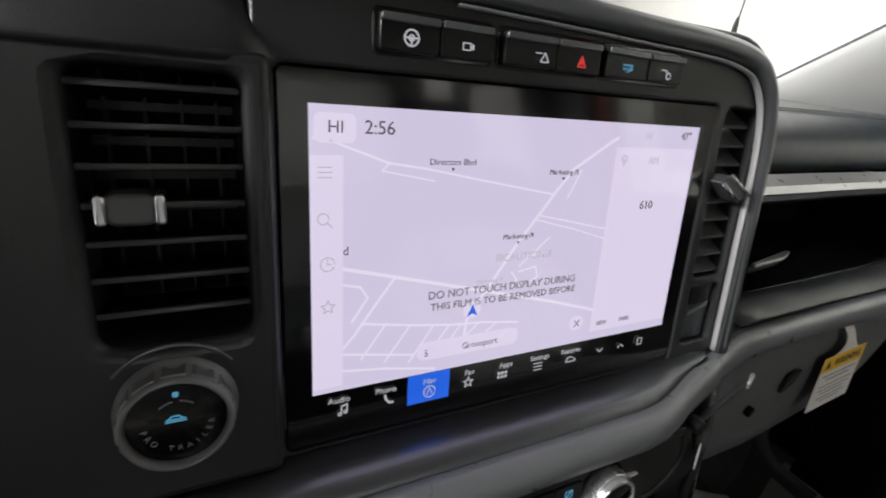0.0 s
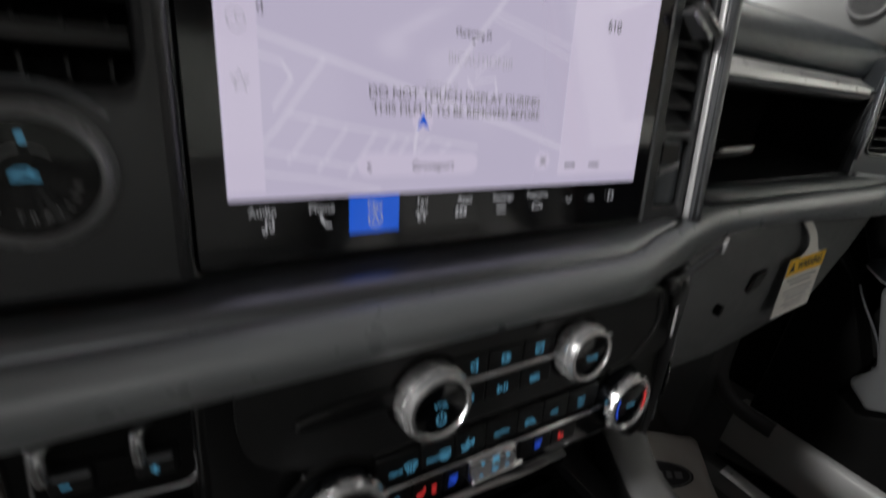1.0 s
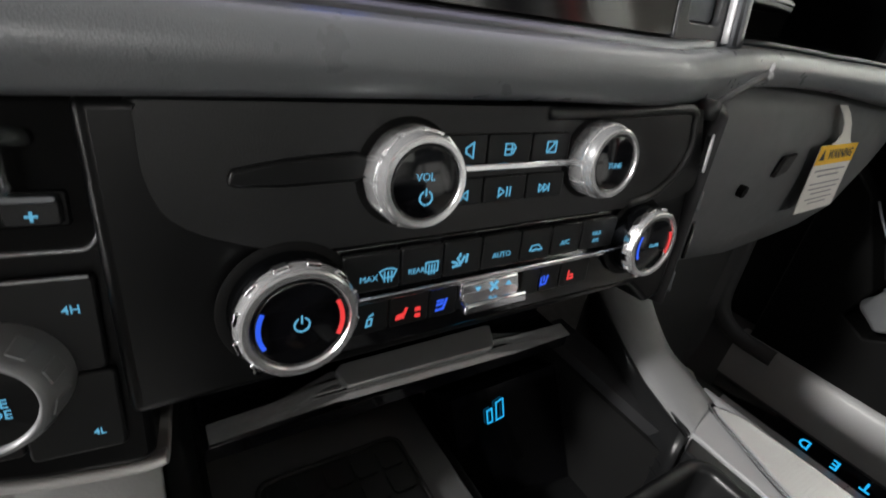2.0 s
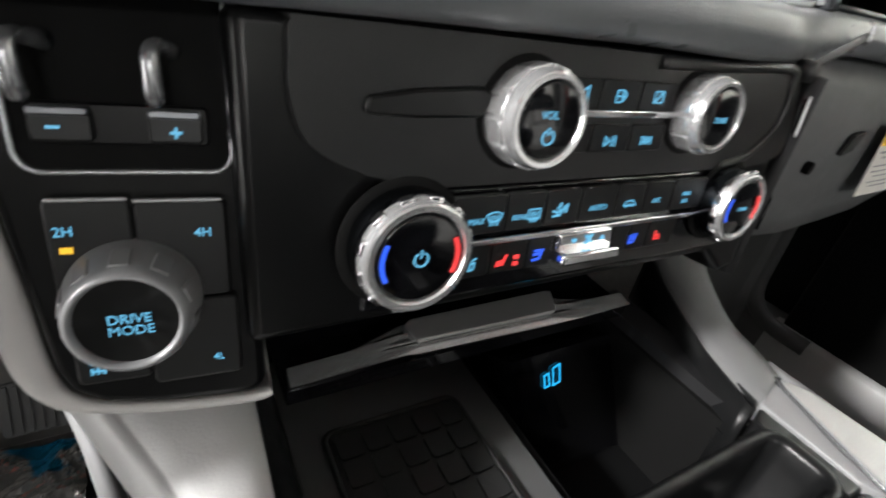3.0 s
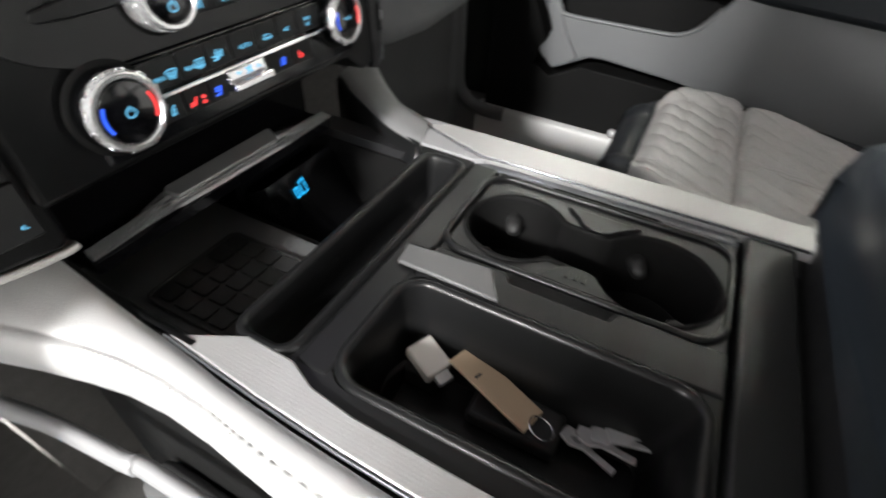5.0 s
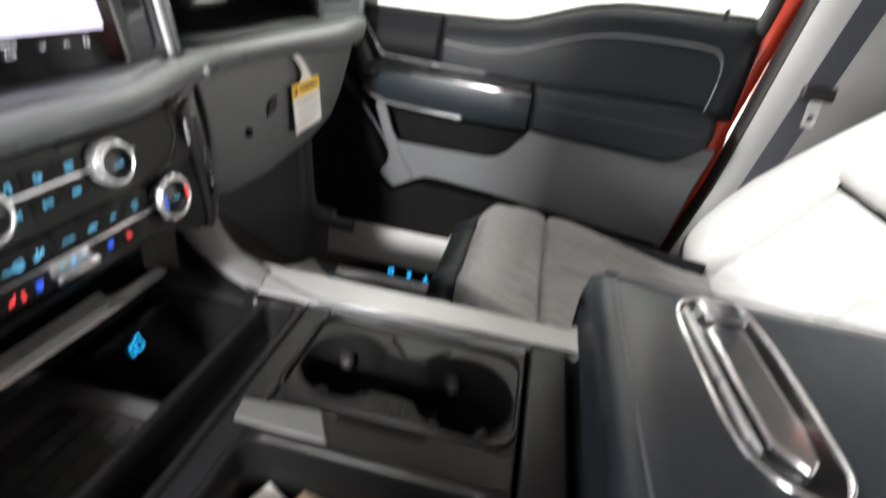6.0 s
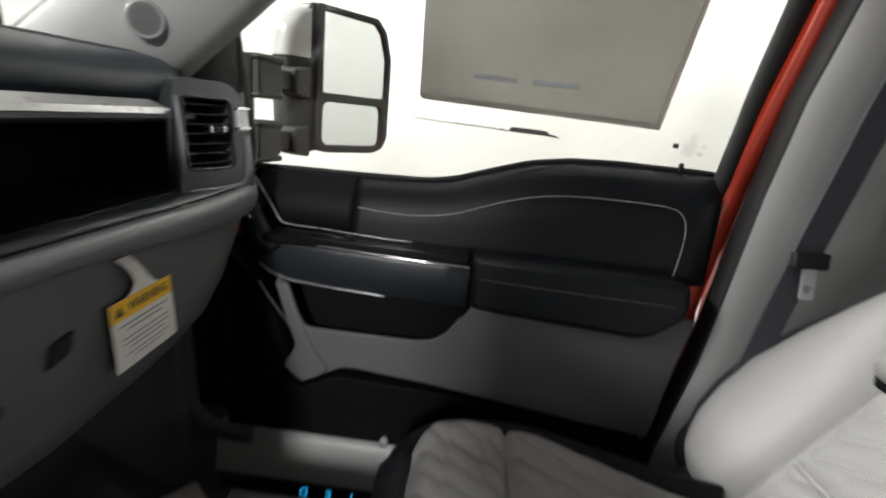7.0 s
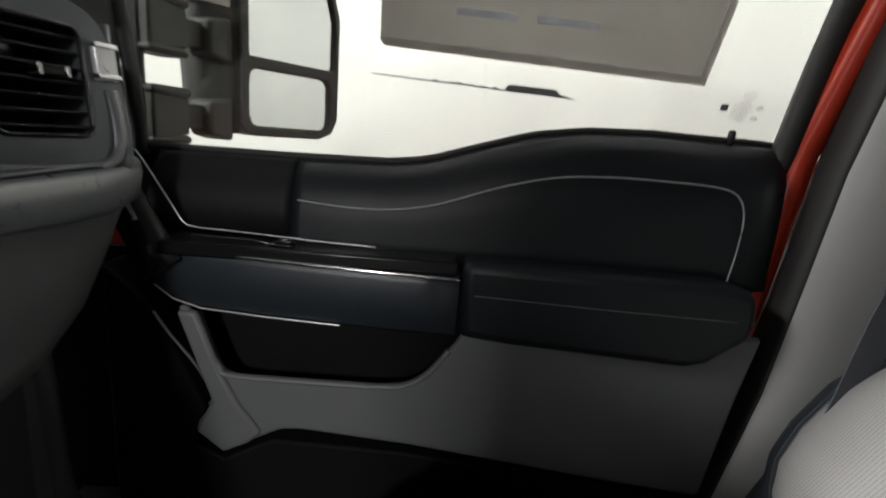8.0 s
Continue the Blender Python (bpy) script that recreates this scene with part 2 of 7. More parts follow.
SCREENSIDE = material("lit_screen_side", (0.02, 0.02, 0.02), 0.08, vary=0, emit=(0.79, 0.71, 0.9), power=1.02, spec=0.6)
ROAD = material("lit_screen_road", (0.02, 0.02, 0.02), 0.1, vary=0, emit=(0.80, 0.745, 0.9), power=1.06)
SCRINK = material("screen_dark_glyph", (0.01, 0.01, 0.012), 0.1, vary=0, emit=(0.1, 0.1, 0.13), power=0.55)
SCRFAINT = material("screen_faint_glyph", (0.01, 0.01, 0.012), 0.1, vary=0, emit=(0.6, 0.56, 0.68), power=0.9)
SCRWHITE = material("screen_white_glyph", (0.01, 0.01, 0.012), 0.1, vary=0, emit=(0.8, 0.8, 0.85), power=0.6)
SCRBLUE = material("screen_blue", (0.01, 0.01, 0.012), 0.1, vary=0, emit=(0.02, 0.14, 0.85), power=0.95)
ICE = material("backlit_ice_blue", (0.02, 0.02, 0.02), 0.4, vary=0, emit=(0.13, 0.5, 0.78), power=0.561)
LAMPRED = material("backlit_red", (0.02, 0.02, 0.02), 0.4, vary=0, emit=(0.95, 0.05, 0.05), power=0.66)
LAMPBLUE = material("backlit_blue", (0.02, 0.02, 0.02), 0.4, vary=0, emit=(0.03, 0.12, 0.95), power=0.66)
AMBER = material("backlit_amber", (0.02, 0.02, 0.02), 0.4, vary=0, emit=(1.0, 0.55, 0.03), power=0.66)
GLOW = material("backlit_cyan", (0.02, 0.02, 0.02), 0.4, vary=0, emit=(0.02, 0.45, 0.9), power=0.792)


# ---- building helpers ----
def thing(name, label="", category="", group="", kind="", at=(0, 0, 0)):
    ob = new(name)
    ob.location = at
    ob.empty_display_size = 0.02
    return tagged(ob, label, category, group, kind)


def part(name, bm, mat, parent=None, label="", m=None, bevel=0.0, smooth=False, thick=0.0, seg=2):
    if m is not None:
        bmesh.ops.transform(bm, matrix=m, verts=bm.verts)
    bmesh.ops.recalc_face_normals(bm, faces=bm.faces)
    mesh = bpy.data.meshes.new(name)
    bm.to_mesh(mesh)
    bm.free()
    mesh.materials.append(mat)
    if smooth or bevel:
        mesh.polygons.foreach_set("use_smooth", [True] * len(mesh.polygons))
        if not smooth or bevel:
            mesh.set_sharp_from_angle(angle=radians(35))
    ob = new(name, mesh)
    if thick:
        mod = ob.modifiers.new("thickness", "SOLIDIFY")
        mod.thickness, mod.offset = thick, -1
    if bevel:
        mod = ob.modifiers.new("edges", "BEVEL")
        mod.width, mod.segments, mod.limit_method, mod.angle_limit = bevel, seg, "ANGLE", radians(32)
        mod.use_clamp_overlap = True
    if parent:
        ob.parent = parent
        ob.matrix_parent_inverse = Matrix.Translation(-parent.location) if parent.type == "EMPTY" else Matrix()
    if label:
        ob["label"] = label
    return ob


def frame_at(x, y, z, tilt=0.0, yaw=0.0):
    """A panel's own axes: u right, v up the panel, w out of it towards the cabin. tilt leans its top away."""
    t = radians(tilt)
    m = Matrix(((1, 0, 0, 0), (0, math.sin(t), -math.cos(t), 0), (0, math.cos(t), math.sin(t), 0), (0, 0, 0, 1)))
    return Matrix.Translation((x, y, z)) @ Matrix.Rotation(radians(yaw), 4, "Z") @ m


def join(*bms):
    out = bmesh.new()
    for b in bms:
        me = bpy.data.meshes.new("tmp")
        b.to_mesh(me)
        out.from_mesh(me)
        b.free()
        bpy.data.meshes.remove(me)
    return out


def box(x0, x1, y0, y1, z0, z1, m=None):
    bm = bmesh.new()
    bmesh.ops.create_cube(bm, size=1, matrix=Matrix.Translation(((x0 + x1) / 2, (y0 + y1) / 2, (z0 + z1) / 2)) @ Matrix.Diagonal((x1 - x0, y1 - y0, z1 - z0, 1)))
    if m is not None:
        bmesh.ops.transform(bm, matrix=m, verts=bm.verts)
    return bm


def plate(outer, w0, w1, holes=()):
    """A flat plate in u, v with holes, from depth w0 to w1."""
    bm = bmesh.new()
    for w in (w0, w1):
        edges = []
        for loop in (outer, *holes):
            vs = [bm.verts.new((u, v, w)) for u, v in loop]
            edges += [bm.edges.new((vs[i], vs[(i + 1) % len(vs)])) for i in range(len(vs))]
        bmesh.ops.triangle_fill(bm, use_beauty=True, use_dissolve=False, edges=edges)
    bm.verts.ensure_lookup_table()
    half, k = len(bm.verts) // 2, 0
    for loop in (outer, *holes):
        c = len(loop)
        for i in range(c):
            a, b = k + i, k + (i + 1) % c
            bm.faces.new((bm.verts[a], bm.verts[b], bm.verts[half + b], bm.verts[half + a]))
        k += c
    return bm


def prism(outline, w0, w1):
    bm = bmesh.new()
    low = [bm.verts.new((u, v, w0)) for u, v in outline]
    top = [bm.verts.new((u, v, w1)) for u, v in outline]
    c = len(outline)
    bm.faces.new(low)
    bm.faces.new(top)
    for i in range(c):
        bm.faces.new((low[i], low[(i + 1) % c], top[(i + 1) % c], top[i]))
    return bm


def rounded(u0, u1, v0, v1, r, n=5):
    out = []
    for cu, cv, a in ((u1 - r, v1 - r, 0), (u0 + r, v1 - r, 90), (u0 + r, v0 + r, 180), (u1 - r, v0 + r, 270)):
        out += [(cu + r * math.cos(radians(a + 90 * i / n)), cv + r * math.sin(radians(a + 90 * i / n))) for i in range(n + 1)]
    return out


def circle(cu, cv, r, n=32, a0=0.0, a1=360.0):
    full = abs(a1 - a0) >= 360
    return [(cu + r * math.cos(radians(a0 + (a1 - a0) * i / (n if full else n - 1))), cv + r * math.sin(radians(a0 + (a1 - a0) * i / (n if full else n - 1)))) for i in range(n)]


def lathe(profile, n=48, cap=True):
    """Radius, height pairs turned round w."""
    bm = bmesh.new()
    rings = [[bm.verts.new((r * math.cos(2 * math.pi * i / n), r * math.sin(2 * math.pi * i / n), h)) for i in range(n)] for r, h in profile]
    for a, b in zip(rings, rings[1:]):
        for i in range(n):
            bm.faces.new((a[i], a[(i + 1) % n], b[(i + 1) % n], b[i]))
    if cap:
        bm.faces.new(rings[0])
        bm.faces.new(rings[-1])
    return bm


def smooth_path(points, per=8, closed=False):
    pts = [Vector(p) for p in points]
    out, c = [], len(pts)
    last = c if closed else c - 1
    for i in range(last):
        p0 = pts[(i - 1) % c] if closed or i else pts[0]
        p1, p2 = pts[i], pts[(i + 1) % c]
        p3 = pts[(i + 2) % c] if closed or i + 2 < c else pts[-1]
        for k in range(per):
            t = k / per
            out.append(0.5 * ((2 * p1) + (p2 - p0) * t + (2 * p0 - 5 * p1 + 4 * p2 - p3) * t * t + (3 * p1 - p0 - 3 * p2 + p3) * t ** 3))
    if not closed:
        out.append(pts[-1])
    return out


def sweep(points, wide, high=None, up=(0, 0, 1), n=10, closed=False, square=False):
    """A bar along points with an oval (or square) section: wide across, high along up."""
    pts = [Vector(p) for p in points]
    high, up = high or wide, Vector(up)
    bm, rings, c = bmesh.new(), [], len(pts)
    for i, p in enumerate(pts):
        a = pts[(i - 1) % c] if closed or i else p
        b = pts[(i + 1) % c] if closed or i + 1 < c else p
        t = (b - a).normalized()
        side = t.cross(up).normalized()
        top = side.cross(t).normalized()
        if square:
            ring = [(-1, -1), (1, -1), (1, 1), (-1, 1)]
        else:
            ring = [(math.cos(2 * math.pi * k / n), math.sin(2 * math.pi * k / n)) for k in range(n)]
        rings.append([bm.verts.new(p + side * (wide / 2 * s) + top * (high / 2 * q)) for s, q in ring])
    k = len(rings[0])
    for i in range(c if closed else c - 1):
        a, b = rings[i], rings[(i + 1) % c]
        for j in range(k):
            bm.faces.new((a[j], a[(j + 1) % k], b[(j + 1) % k], b[j]))
    if not closed:
        bm.faces.new(rings[0])
        bm.faces.new(rings[-1])
    return bm


def loft(rows, closed=False, caps=False):
    bm = bmesh.new()
    vs = [[bm.verts.new(p) for p in row] for row in rows]
    for a, b in zip(vs, vs[1:]):
        c = len(a)
        for i in range(c if closed else c - 1):
            bm.faces.new((a[i], a[(i + 1) % c], b[(i + 1) % c], b[i]))
    if caps:
        bm.faces.new(vs[0])
        bm.faces.new(vs[-1])
    return bm


def text(name, words, size, mat, parent, m, spread=1.0, bold=0.0):
    curve = bpy.data.curves.new(name, "FONT")
    curve.body, curve.size, curve.align_x, curve.align_y = words, size, "CENTER", "CENTER"
    curve.extrude, curve.resolution_u, curve.space_character, curve.offset = 0.00012, 3, spread, bold
    tmp = bpy.data.objects.new("tmp", curve)
    scene.collection.objects.link(tmp)
    mesh = bpy.data.meshes.new_from_object(tmp.evaluated_get(bpy.context.evaluated_depsgraph_get()))
    bpy.data.objects.remove(tmp)
    bm = bmesh.new()
    bm.from_mesh(mesh)
    bpy.data.meshes.remove(mesh)
    return part(name, bm, mat, parent, m=m)


def lerp_table(table, x):
    return float(np.interp(x, [a for a, _ in table], [b for _, b in table]))

# ---- the booth round the truck ----
def booth():
    rows = []
    for j in range(13):
        z = -0.95 + 4.6 * j / 12
        rows.append([(2.9 + 0.03 * math.sin(y * 2.3 + 0.4 * z) + 0.012 * math.sin(y * 7 + z * 2) + 0.006 * math.sin(y * 15 + 2.5 * math.sin(z * 2.2 + y)), y, z) for y in np.linspace(-7, 6, 260)])
    tagged(part("wall_east", loft(rows), SHEET, smooth=True, thick=0.02), "white cloth sheet hung as the booth wall", "wall", kind="structure")
    rows = []
    for j in range(9):
        z = -0.95 + 4.6 * j / 8
        rows.append([(x, 5.2 + 0.04 * math.sin(x * 1.9 + 0.3 * z), z) for x in np.linspace(-6, 2.88, 50)])
    tagged(part("wall_north", loft(rows), SHEET, smooth=True, thick=0.02), "white cloth sheet hung ahead of the truck", "wall", kind="structure")
    tagged(part("wall_south_booth", loft([[(x, -8.0 + 0.06 * math.sin(x * 2.1 + 0.3 * z) + 0.035 * math.sin(x * 7 + 0.8 * z), z) for x in np.linspace(-6, 2.88, 150)] for z in np.linspace(-0.95, 3.65, 9)]), SHEET, smooth=True, thick=0.02), "white cloth sheet hung behind the truck", "wall", kind="structure")
    tagged(part("wall_west_booth", loft([[(-6.0, y, z) for y in np.linspace(-8, 5.2, 12)] for z in np.linspace(-0.95, 3.65, 4)]), SHEET, thick=0.02), "white cloth sheet hung on the far side", "wall", kind="structure")
    tagged(part("ground", box(-30, 30, -30, 30, -1.0, -0.95), CONCRETE), "pale concrete booth floor", "floor", kind="structure")


booth()


# ---- the cab's shell ----
tagged(part("floor", join(box(0.86, 0.97, 0.1, 0.75, -0.04, -0.003), box(-0.9, 0.86, -1.6, 0.2, -0.03, 0.0), box(-0.9, -0.2, 0.2, 0.45, -0.03, -0.001), box(-0.9, -0.2, 0.45, 0.75, -0.03, -0.002, Matrix.Translation((0, 0.45, 0)) @ Matrix.Rotation(radians(40), 4, "X") @ Matrix.Translation((0, -0.45, 0))), box(-0.2, 0.86, 0.2, 0.75, -0.03, -0.002, Matrix.Translation((0, 0.2, 0)) @ Matrix.Rotation(radians(28), 4, "X") @ Matrix.Translation((0, -0.2, 0)))), CARPET), "dark grey carpeted cab floor and toe board", "floor", kind="structure")
tagged(part("wall_north_firewall", box(-0.95, 0.93, 0.66, 0.7, 0.0, 0.86), VOID), "black firewall behind the dashboard", "wall", kind="structure")
tagged(part("ceiling", loft([[(x, y, 1.36 + 0.05 * math.cos(x * 1.6) - 0.03 * ((y + 0.6) / 0.9) ** 2) for x in np.linspace(-0.72, 0.72, 13)] for y in np.linspace(-1.75, -0.1, 12)]), HEADLINER, smooth=True, thick=0.03), "pale grey cloth headliner", "ceiling", kind="structure")
tagged(part("wall_south", plate([(-0.93, 0.0), (0.93, 0.0), (0.8, 0.75), (0.72, 1.36), (-0.72, 1.36), (-0.8, 0.75)], 0, 0.04, [rounded(-0.6, 0.6, 0.8, 1.22, 0.06)]), PILLAR, m=Matrix.Translation((0, -1.72, 0)) @ Matrix.Rotation(radians(90), 4, "X")), "grey trimmed rear cab wall with a window", "wall", kind="structure")
tagged(part("window_1", prism(rounded(-0.6, 0.6, 0.8, 1.22, 0.06), 0.015, 0.02), TINT, m=Matrix.Translation((0, -1.72, 0)) @ Matrix.Rotation(radians(90), 4, "X")), "lightly tinted rear cab window", "window", kind="structure").visible_shadow = False
ws = part("windscreen", loft([[(x * (1 - 0.10 * k), 0.47 + 0.14 * (1 - (x / 0.85) ** 2) - 0.6 * k, 0.86 + 0.46 * k) for x in np.linspace(-0.87, 0.87, 15)] for k in np.linspace(0, 1, 7)]), GLASS, smooth=True)
ws.visible_shadow = False
tagged(ws, "clear raked windscreen", "windscreen", kind="structure")


# Unseen roof added to stop lamp light leaking over the side walls.
tagged(part("roof", loft([[(x, y, 1.445 - 0.06 * abs(x) ** 3) for x in np.linspace(-1.0, 0.93, 12)] for y in (-1.9, -1.2, -0.6, -0.13)]), RED, smooth=True, thick=0.02), "unseen red cab roof, added to block light leaks", "roof", kind="structure")


def pillars():
    # passenger A-pillar: pale trim rising from the dash corner beside the windscreen
    rows = []
    for k in np.linspace(0, 1, 10):
        c = Vector((0.812, 0.46, 0.851)).lerp(Vector((0.71, -0.263, 1.30)), k)
        f = 1 - 0.45 * k
        rows.append([c + Vector((0.02, 0.01, -0.004)) * f, c, c + Vector((-0.014, -0.03, -0.004)) * f, c + Vector((-0.018, -0.09, -0.018)) * f,
                     c + Vector((-0.012, -0.16, -0.035)) * f, c + Vector((0.006, -0.215, -0.05)) * f, c + Vector((0.04, -0.235, -0.055)) * f])
    pillar = tagged(part("a_pillar", loft(rows), APILLAR, smooth=True, thick=0.012), "pale grey windscreen pillar trim with a round tweeter", "pillar", kind="structure")
    edge = part("seal", sweep([r[1] + Vector((-0.006, -0.002, 0.006)) for r in rows], 0.011, 0.011), RUBBER, pillar, "black windscreen edge band", smooth=True)
    # tweeter
    m = Matrix.Translation((0.762, 0.158, 0.921)) @ Vector((-0.9, -0.32, -0.06)).to_track_quat("Z", "Y").to_matrix().to_4x4() @ Matrix.Scale(0.8, 4)
    sp = thing("tweeter", "round grey tweeter with a perforated grille on the pillar", "speaker", at=m.translation)
    part("ring", lathe([(0.030, 0), (0.033, 0.004), (0.033, 0.009), (0.028, 0.010), (0.0265, 0.006)], cap=False), GREY, sp, m=m.copy(), smooth=True)
    holes = [circle(0.0038 * (i + 0.5 * (j % 2)), 0.0033 * j, 0.0011, 6) for i in range(-8, 9) for j in range(-8, 9) if math.hypot(0.0038 * (i + 0.5 * (j % 2)), 0.0033 * j) < 0.0235]
    part("grille", plate(circle(0, 0, 0.0268, 40), 0.005, 0.0065, holes), MIDGREY, sp, m=m.copy())
    part("backing", prism(circle(0, 0, 0.0262, 32), 0.001, 0.003), VOID, sp, m=m.copy())


pillars()


def closures():
    """Plain walls round what no one looks at: the kick panel, the cowl, the driver's dash, door and pillars."""
    yz = Matrix(((0, 0, 1, 0), (1, 0, 0, 0), (0, 1, 0, 0), (0, 0, 0, 1)))
    tagged(part("wall_east_kick", loft([[(0.885, 0.205, z), (0.872, 0.215, z), (0.866, 0.3, z), (0.86, 0.7, z)] for z in (0.0, 0.3, 0.6, 0.72, 0.9)]), MIDGREY, thick=0.02), "dark grey kick panel beside the footwell", "wall", kind="structure")
    tagged(part("cowl", box(-0.95, 0.95, 0.45, 0.75, 0.84, 0.858), VOID), "black cowl below the windscreen", "cowl", kind="structure")
    # Unseen wall; its narrow doorway is cut to limit where lamp light falls.
    tagged(part("wall_west", plate([(-1.72, 0.0), (0.7, 0.0), (0.7, 0.9), (0.45, 0.9), (0.1, 1.36), (-1.72, 1.36)], -0.96, -0.93, [[(-0.235, 0.06), (0.06, 0.06), (0.06, 1.335), (-0.235, 1.335)]]), MIDGREY, m=yz), "unseen driver's side wall, its doorway cut to shape the light", "wall", kind="structure")
    # Unseen dash, its edge set forward to shade the knee pad's front.
    tagged(part("dash_west", loft([[(x, -0.01, 0.485), (x, -0.056, 0.53), (x, -0.06, 0.7), (x, -0.05, 0.86), (x, 0.05, 0.95), (x, 0.45, 0.86)] for x in (-0.93, -0.6, -0.32)]), SOFT, thick=0.02, smooth=True), "unseen plain charcoal driver's dashboard, placed to shade the knee pad", "dashboard", kind="structure")
    tagged(part("roof_rail", sweep([(0.74, -1.72, 1.33), (0.74, -0.9, 1.33), (0.72, -0.2, 1.31)], 0.12, 0.1), PILLAR, smooth=True), "pale grey roof side trim", "trim", kind="structure")


closures()

# thin antenna standing on the wing ahead of the windscreen
ant = thing("antenna", "thin black whip antenna on the front wing", "antenna", at=(1.02, 0.66, 0.86))
part("mast", sweep([(1.018, 0.652, 0.90), (1.024, 0.652, 1.2)], 0.004), RUBBER, ant)
part("base", lathe([(0.014, 0), (0.012, 0.05), (0.008, 0.13), (0.006, 0.165), (0.003, 0.18)], 16), RUBBER, ant, m=Matrix.Translation((1.018, 0.652, 0.86)), smooth=True)
tagged(part("front_wing", loft([[(x, y, 0.86 - 0.25 * max(0, x - 1.0) - 0.05 * max(0, y - 0.7)) for x in np.linspace(-1.0, 1.05, 12)] for y in np.linspace(0.62, 1.9, 8)]), RED, smooth=True, thick=0.02), "red painted bonnet and wing", "bonnet", kind="structure")

# ---- centre stack ----
S = frame_at(0, 0, 0.72, 8)
stack = thing("centre_stack", "black dashboard centre stack framed in satin metal", "dashboard", at=(0, 0.1, 0.55))

# face: holes for the vents and the screen
face = [(-0.15, -0.032), (0.211, -0.032), *circle(0.148, 0.14, 0.063, 10, 0, 90), (-0.15, 0.203)]
vent_l, vent_r = rounded(-0.2115, -0.155, 0.043, 0.151, 0.007, 3), rounded(0.1515, 0.187, 0.034, 0.157, 0.006, 3)
glass_hole = rounded(-0.142, 0.1425, -0.0305, 0.158, 0.004, 3)
low_hole = rounded(0.153, 0.185, -0.02, 0.028, 0.004, 3)
part("face", plate(face, -0.02, 0, [vent_r, glass_hole, low_hole]), SOFT, stack, m=S.copy(), bevel=0.003)
part("left_cowl", plate([(-0.31, -0.032), (-0.1435, -0.032), (-0.1435, 0.16), (-0.31, 0.16)], -0.03, 0.009, [vent_l]), SOFT, stack, "soft charcoal cowl round the vent", m=S.copy(), bevel=0.005, seg=3)
cowl_rows = []
for v in (0.156, 0.160, 0.164, 0.169, 0.174, 0.18, 0.19, 0.205, 0.225, 0.25, 0.3):
    edge = lerp_table([(0.156, -0.1435), (0.166, -0.146), (0.175, -0.150), (0.19, -0.158), (0.215, -0.168), (0.3, -0.18)], v)
    w = 0.0095 - 0.6 * (max(0, v - 0.158) ** 2 / (max(0, v - 0.158) + 0.012))
    cowl_rows.append([(-0.33, v, w), (edge - 0.04, v, w), (edge - 0.02, v, w - 0.0003), (edge - 0.01, v, w - 0.0015), (edge - 0.003, v, w - 0.0045), (edge + 0.003, v, w - 0.0095), (edge + 0.009, v, w - 0.02), (edge + 0.014, v, w - 0.04)])
part("cowl_brow", loft(cowl_rows), SOFT, stack, "charcoal brow leaning away above the vent", m=S.copy(), smooth=True, thick=0.01)
part("back", plate([(-0.29, -0.03), (0.2, -0.03), (0.2, 0.15), (0.15, 0.195), (-0.29, 0.195)], -0.2, -0.075), VOID, stack, m=S.copy())
part("rim", sweep(smooth_path([(0.1995, -0.032, 0.003), (0.1985, 0.06, 0.003), (0.197, 0.13, 0.003), (0.184, 0.173, 0.003), (0.148, 0.191, 0.003), (0.05, 0.1955, 0.003), (-0.06, 0.198, 0.003), (-0.15, 0.20, 0.003)], 8), 0.014, 0.012, up=(0, 0, 1)), DARKMETAL, stack, "dark satin metal rim", m=S.copy(), smooth=True)
part("rim_line", sweep(smooth_path([(0.191, -0.03, 0.003), (0.190, 0.06, 0.003), (0.1885, 0.128, 0.003), (0.177, 0.166, 0.003), (0.146, 0.1825, 0.003), (0.05, 0.187, 0.003), (-0.06, 0.1895, 0.003)], 8), 0.002, 0.005), SILVER, stack, m=S.copy(), smooth=True)
part("top", loft([[(x, y, z) for x in np.linspace(-0.29, 0.17, 4)] for y, z in ((0.03, 0.915), (0.06, 0.918), (0.2, 0.905), (0.45, 0.88))]), SOFT, stack, smooth=True, thick=0.02)
part("side", loft([[(0.204, -0.012 + 0.025 * k / 8, 0.69 + 0.17 * k / 8), (0.2, 0.08, 0.69 + 0.17 * k / 8), (0.19, 0.3, 0.69 + 0.17 * k / 8)] for k in range(9)]), SOFT, stack, smooth=True, thick=0.01)


def vent(name, u0, u1, v0, v1, count, tilt, parent, m, gap_vanes, slat_mat=BLACK, deep=0.06):
    part("vent_back", box(u0 - 0.004, u1 + 0.004, v0 - 0.004, v1 + 0.004, -deep, -deep + 0.01), VOID, parent, m=m.copy())
    for k in range(count):
        v = v0 + (v1 - v0) * (k + 0.5) / count
        turn = Matrix.Translation((0, v, -0.012)) @ Matrix.Rotation(radians(tilt), 4, "X")
        part(name, box(u0, u1, -0.0011, 0.0011, -0.014, 0.009, turn), slat_mat, parent, m=m.copy(), bevel=0.0008)
    for k in range(gap_vanes):
        u = u0 + (u1 - u0) * (k + 1) / (gap_vanes + 1)
        part("vane", box(-0.0008, 0.0008, v0, v1, -0.007, 0.007, Matrix.Translation((u, 0, -0.036)) @ Matrix.Rotation(radians(24), 4, "Y")), SOFT, parent, m=m.copy())


part("vent_back", box(-0.215, -0.1515, 0.043, 0.157, -0.053, -0.043), VOID, stack, m=S.copy())
vanes = (-0.2115, -0.2051, -0.1907, -0.1766, -0.1625, -0.155)
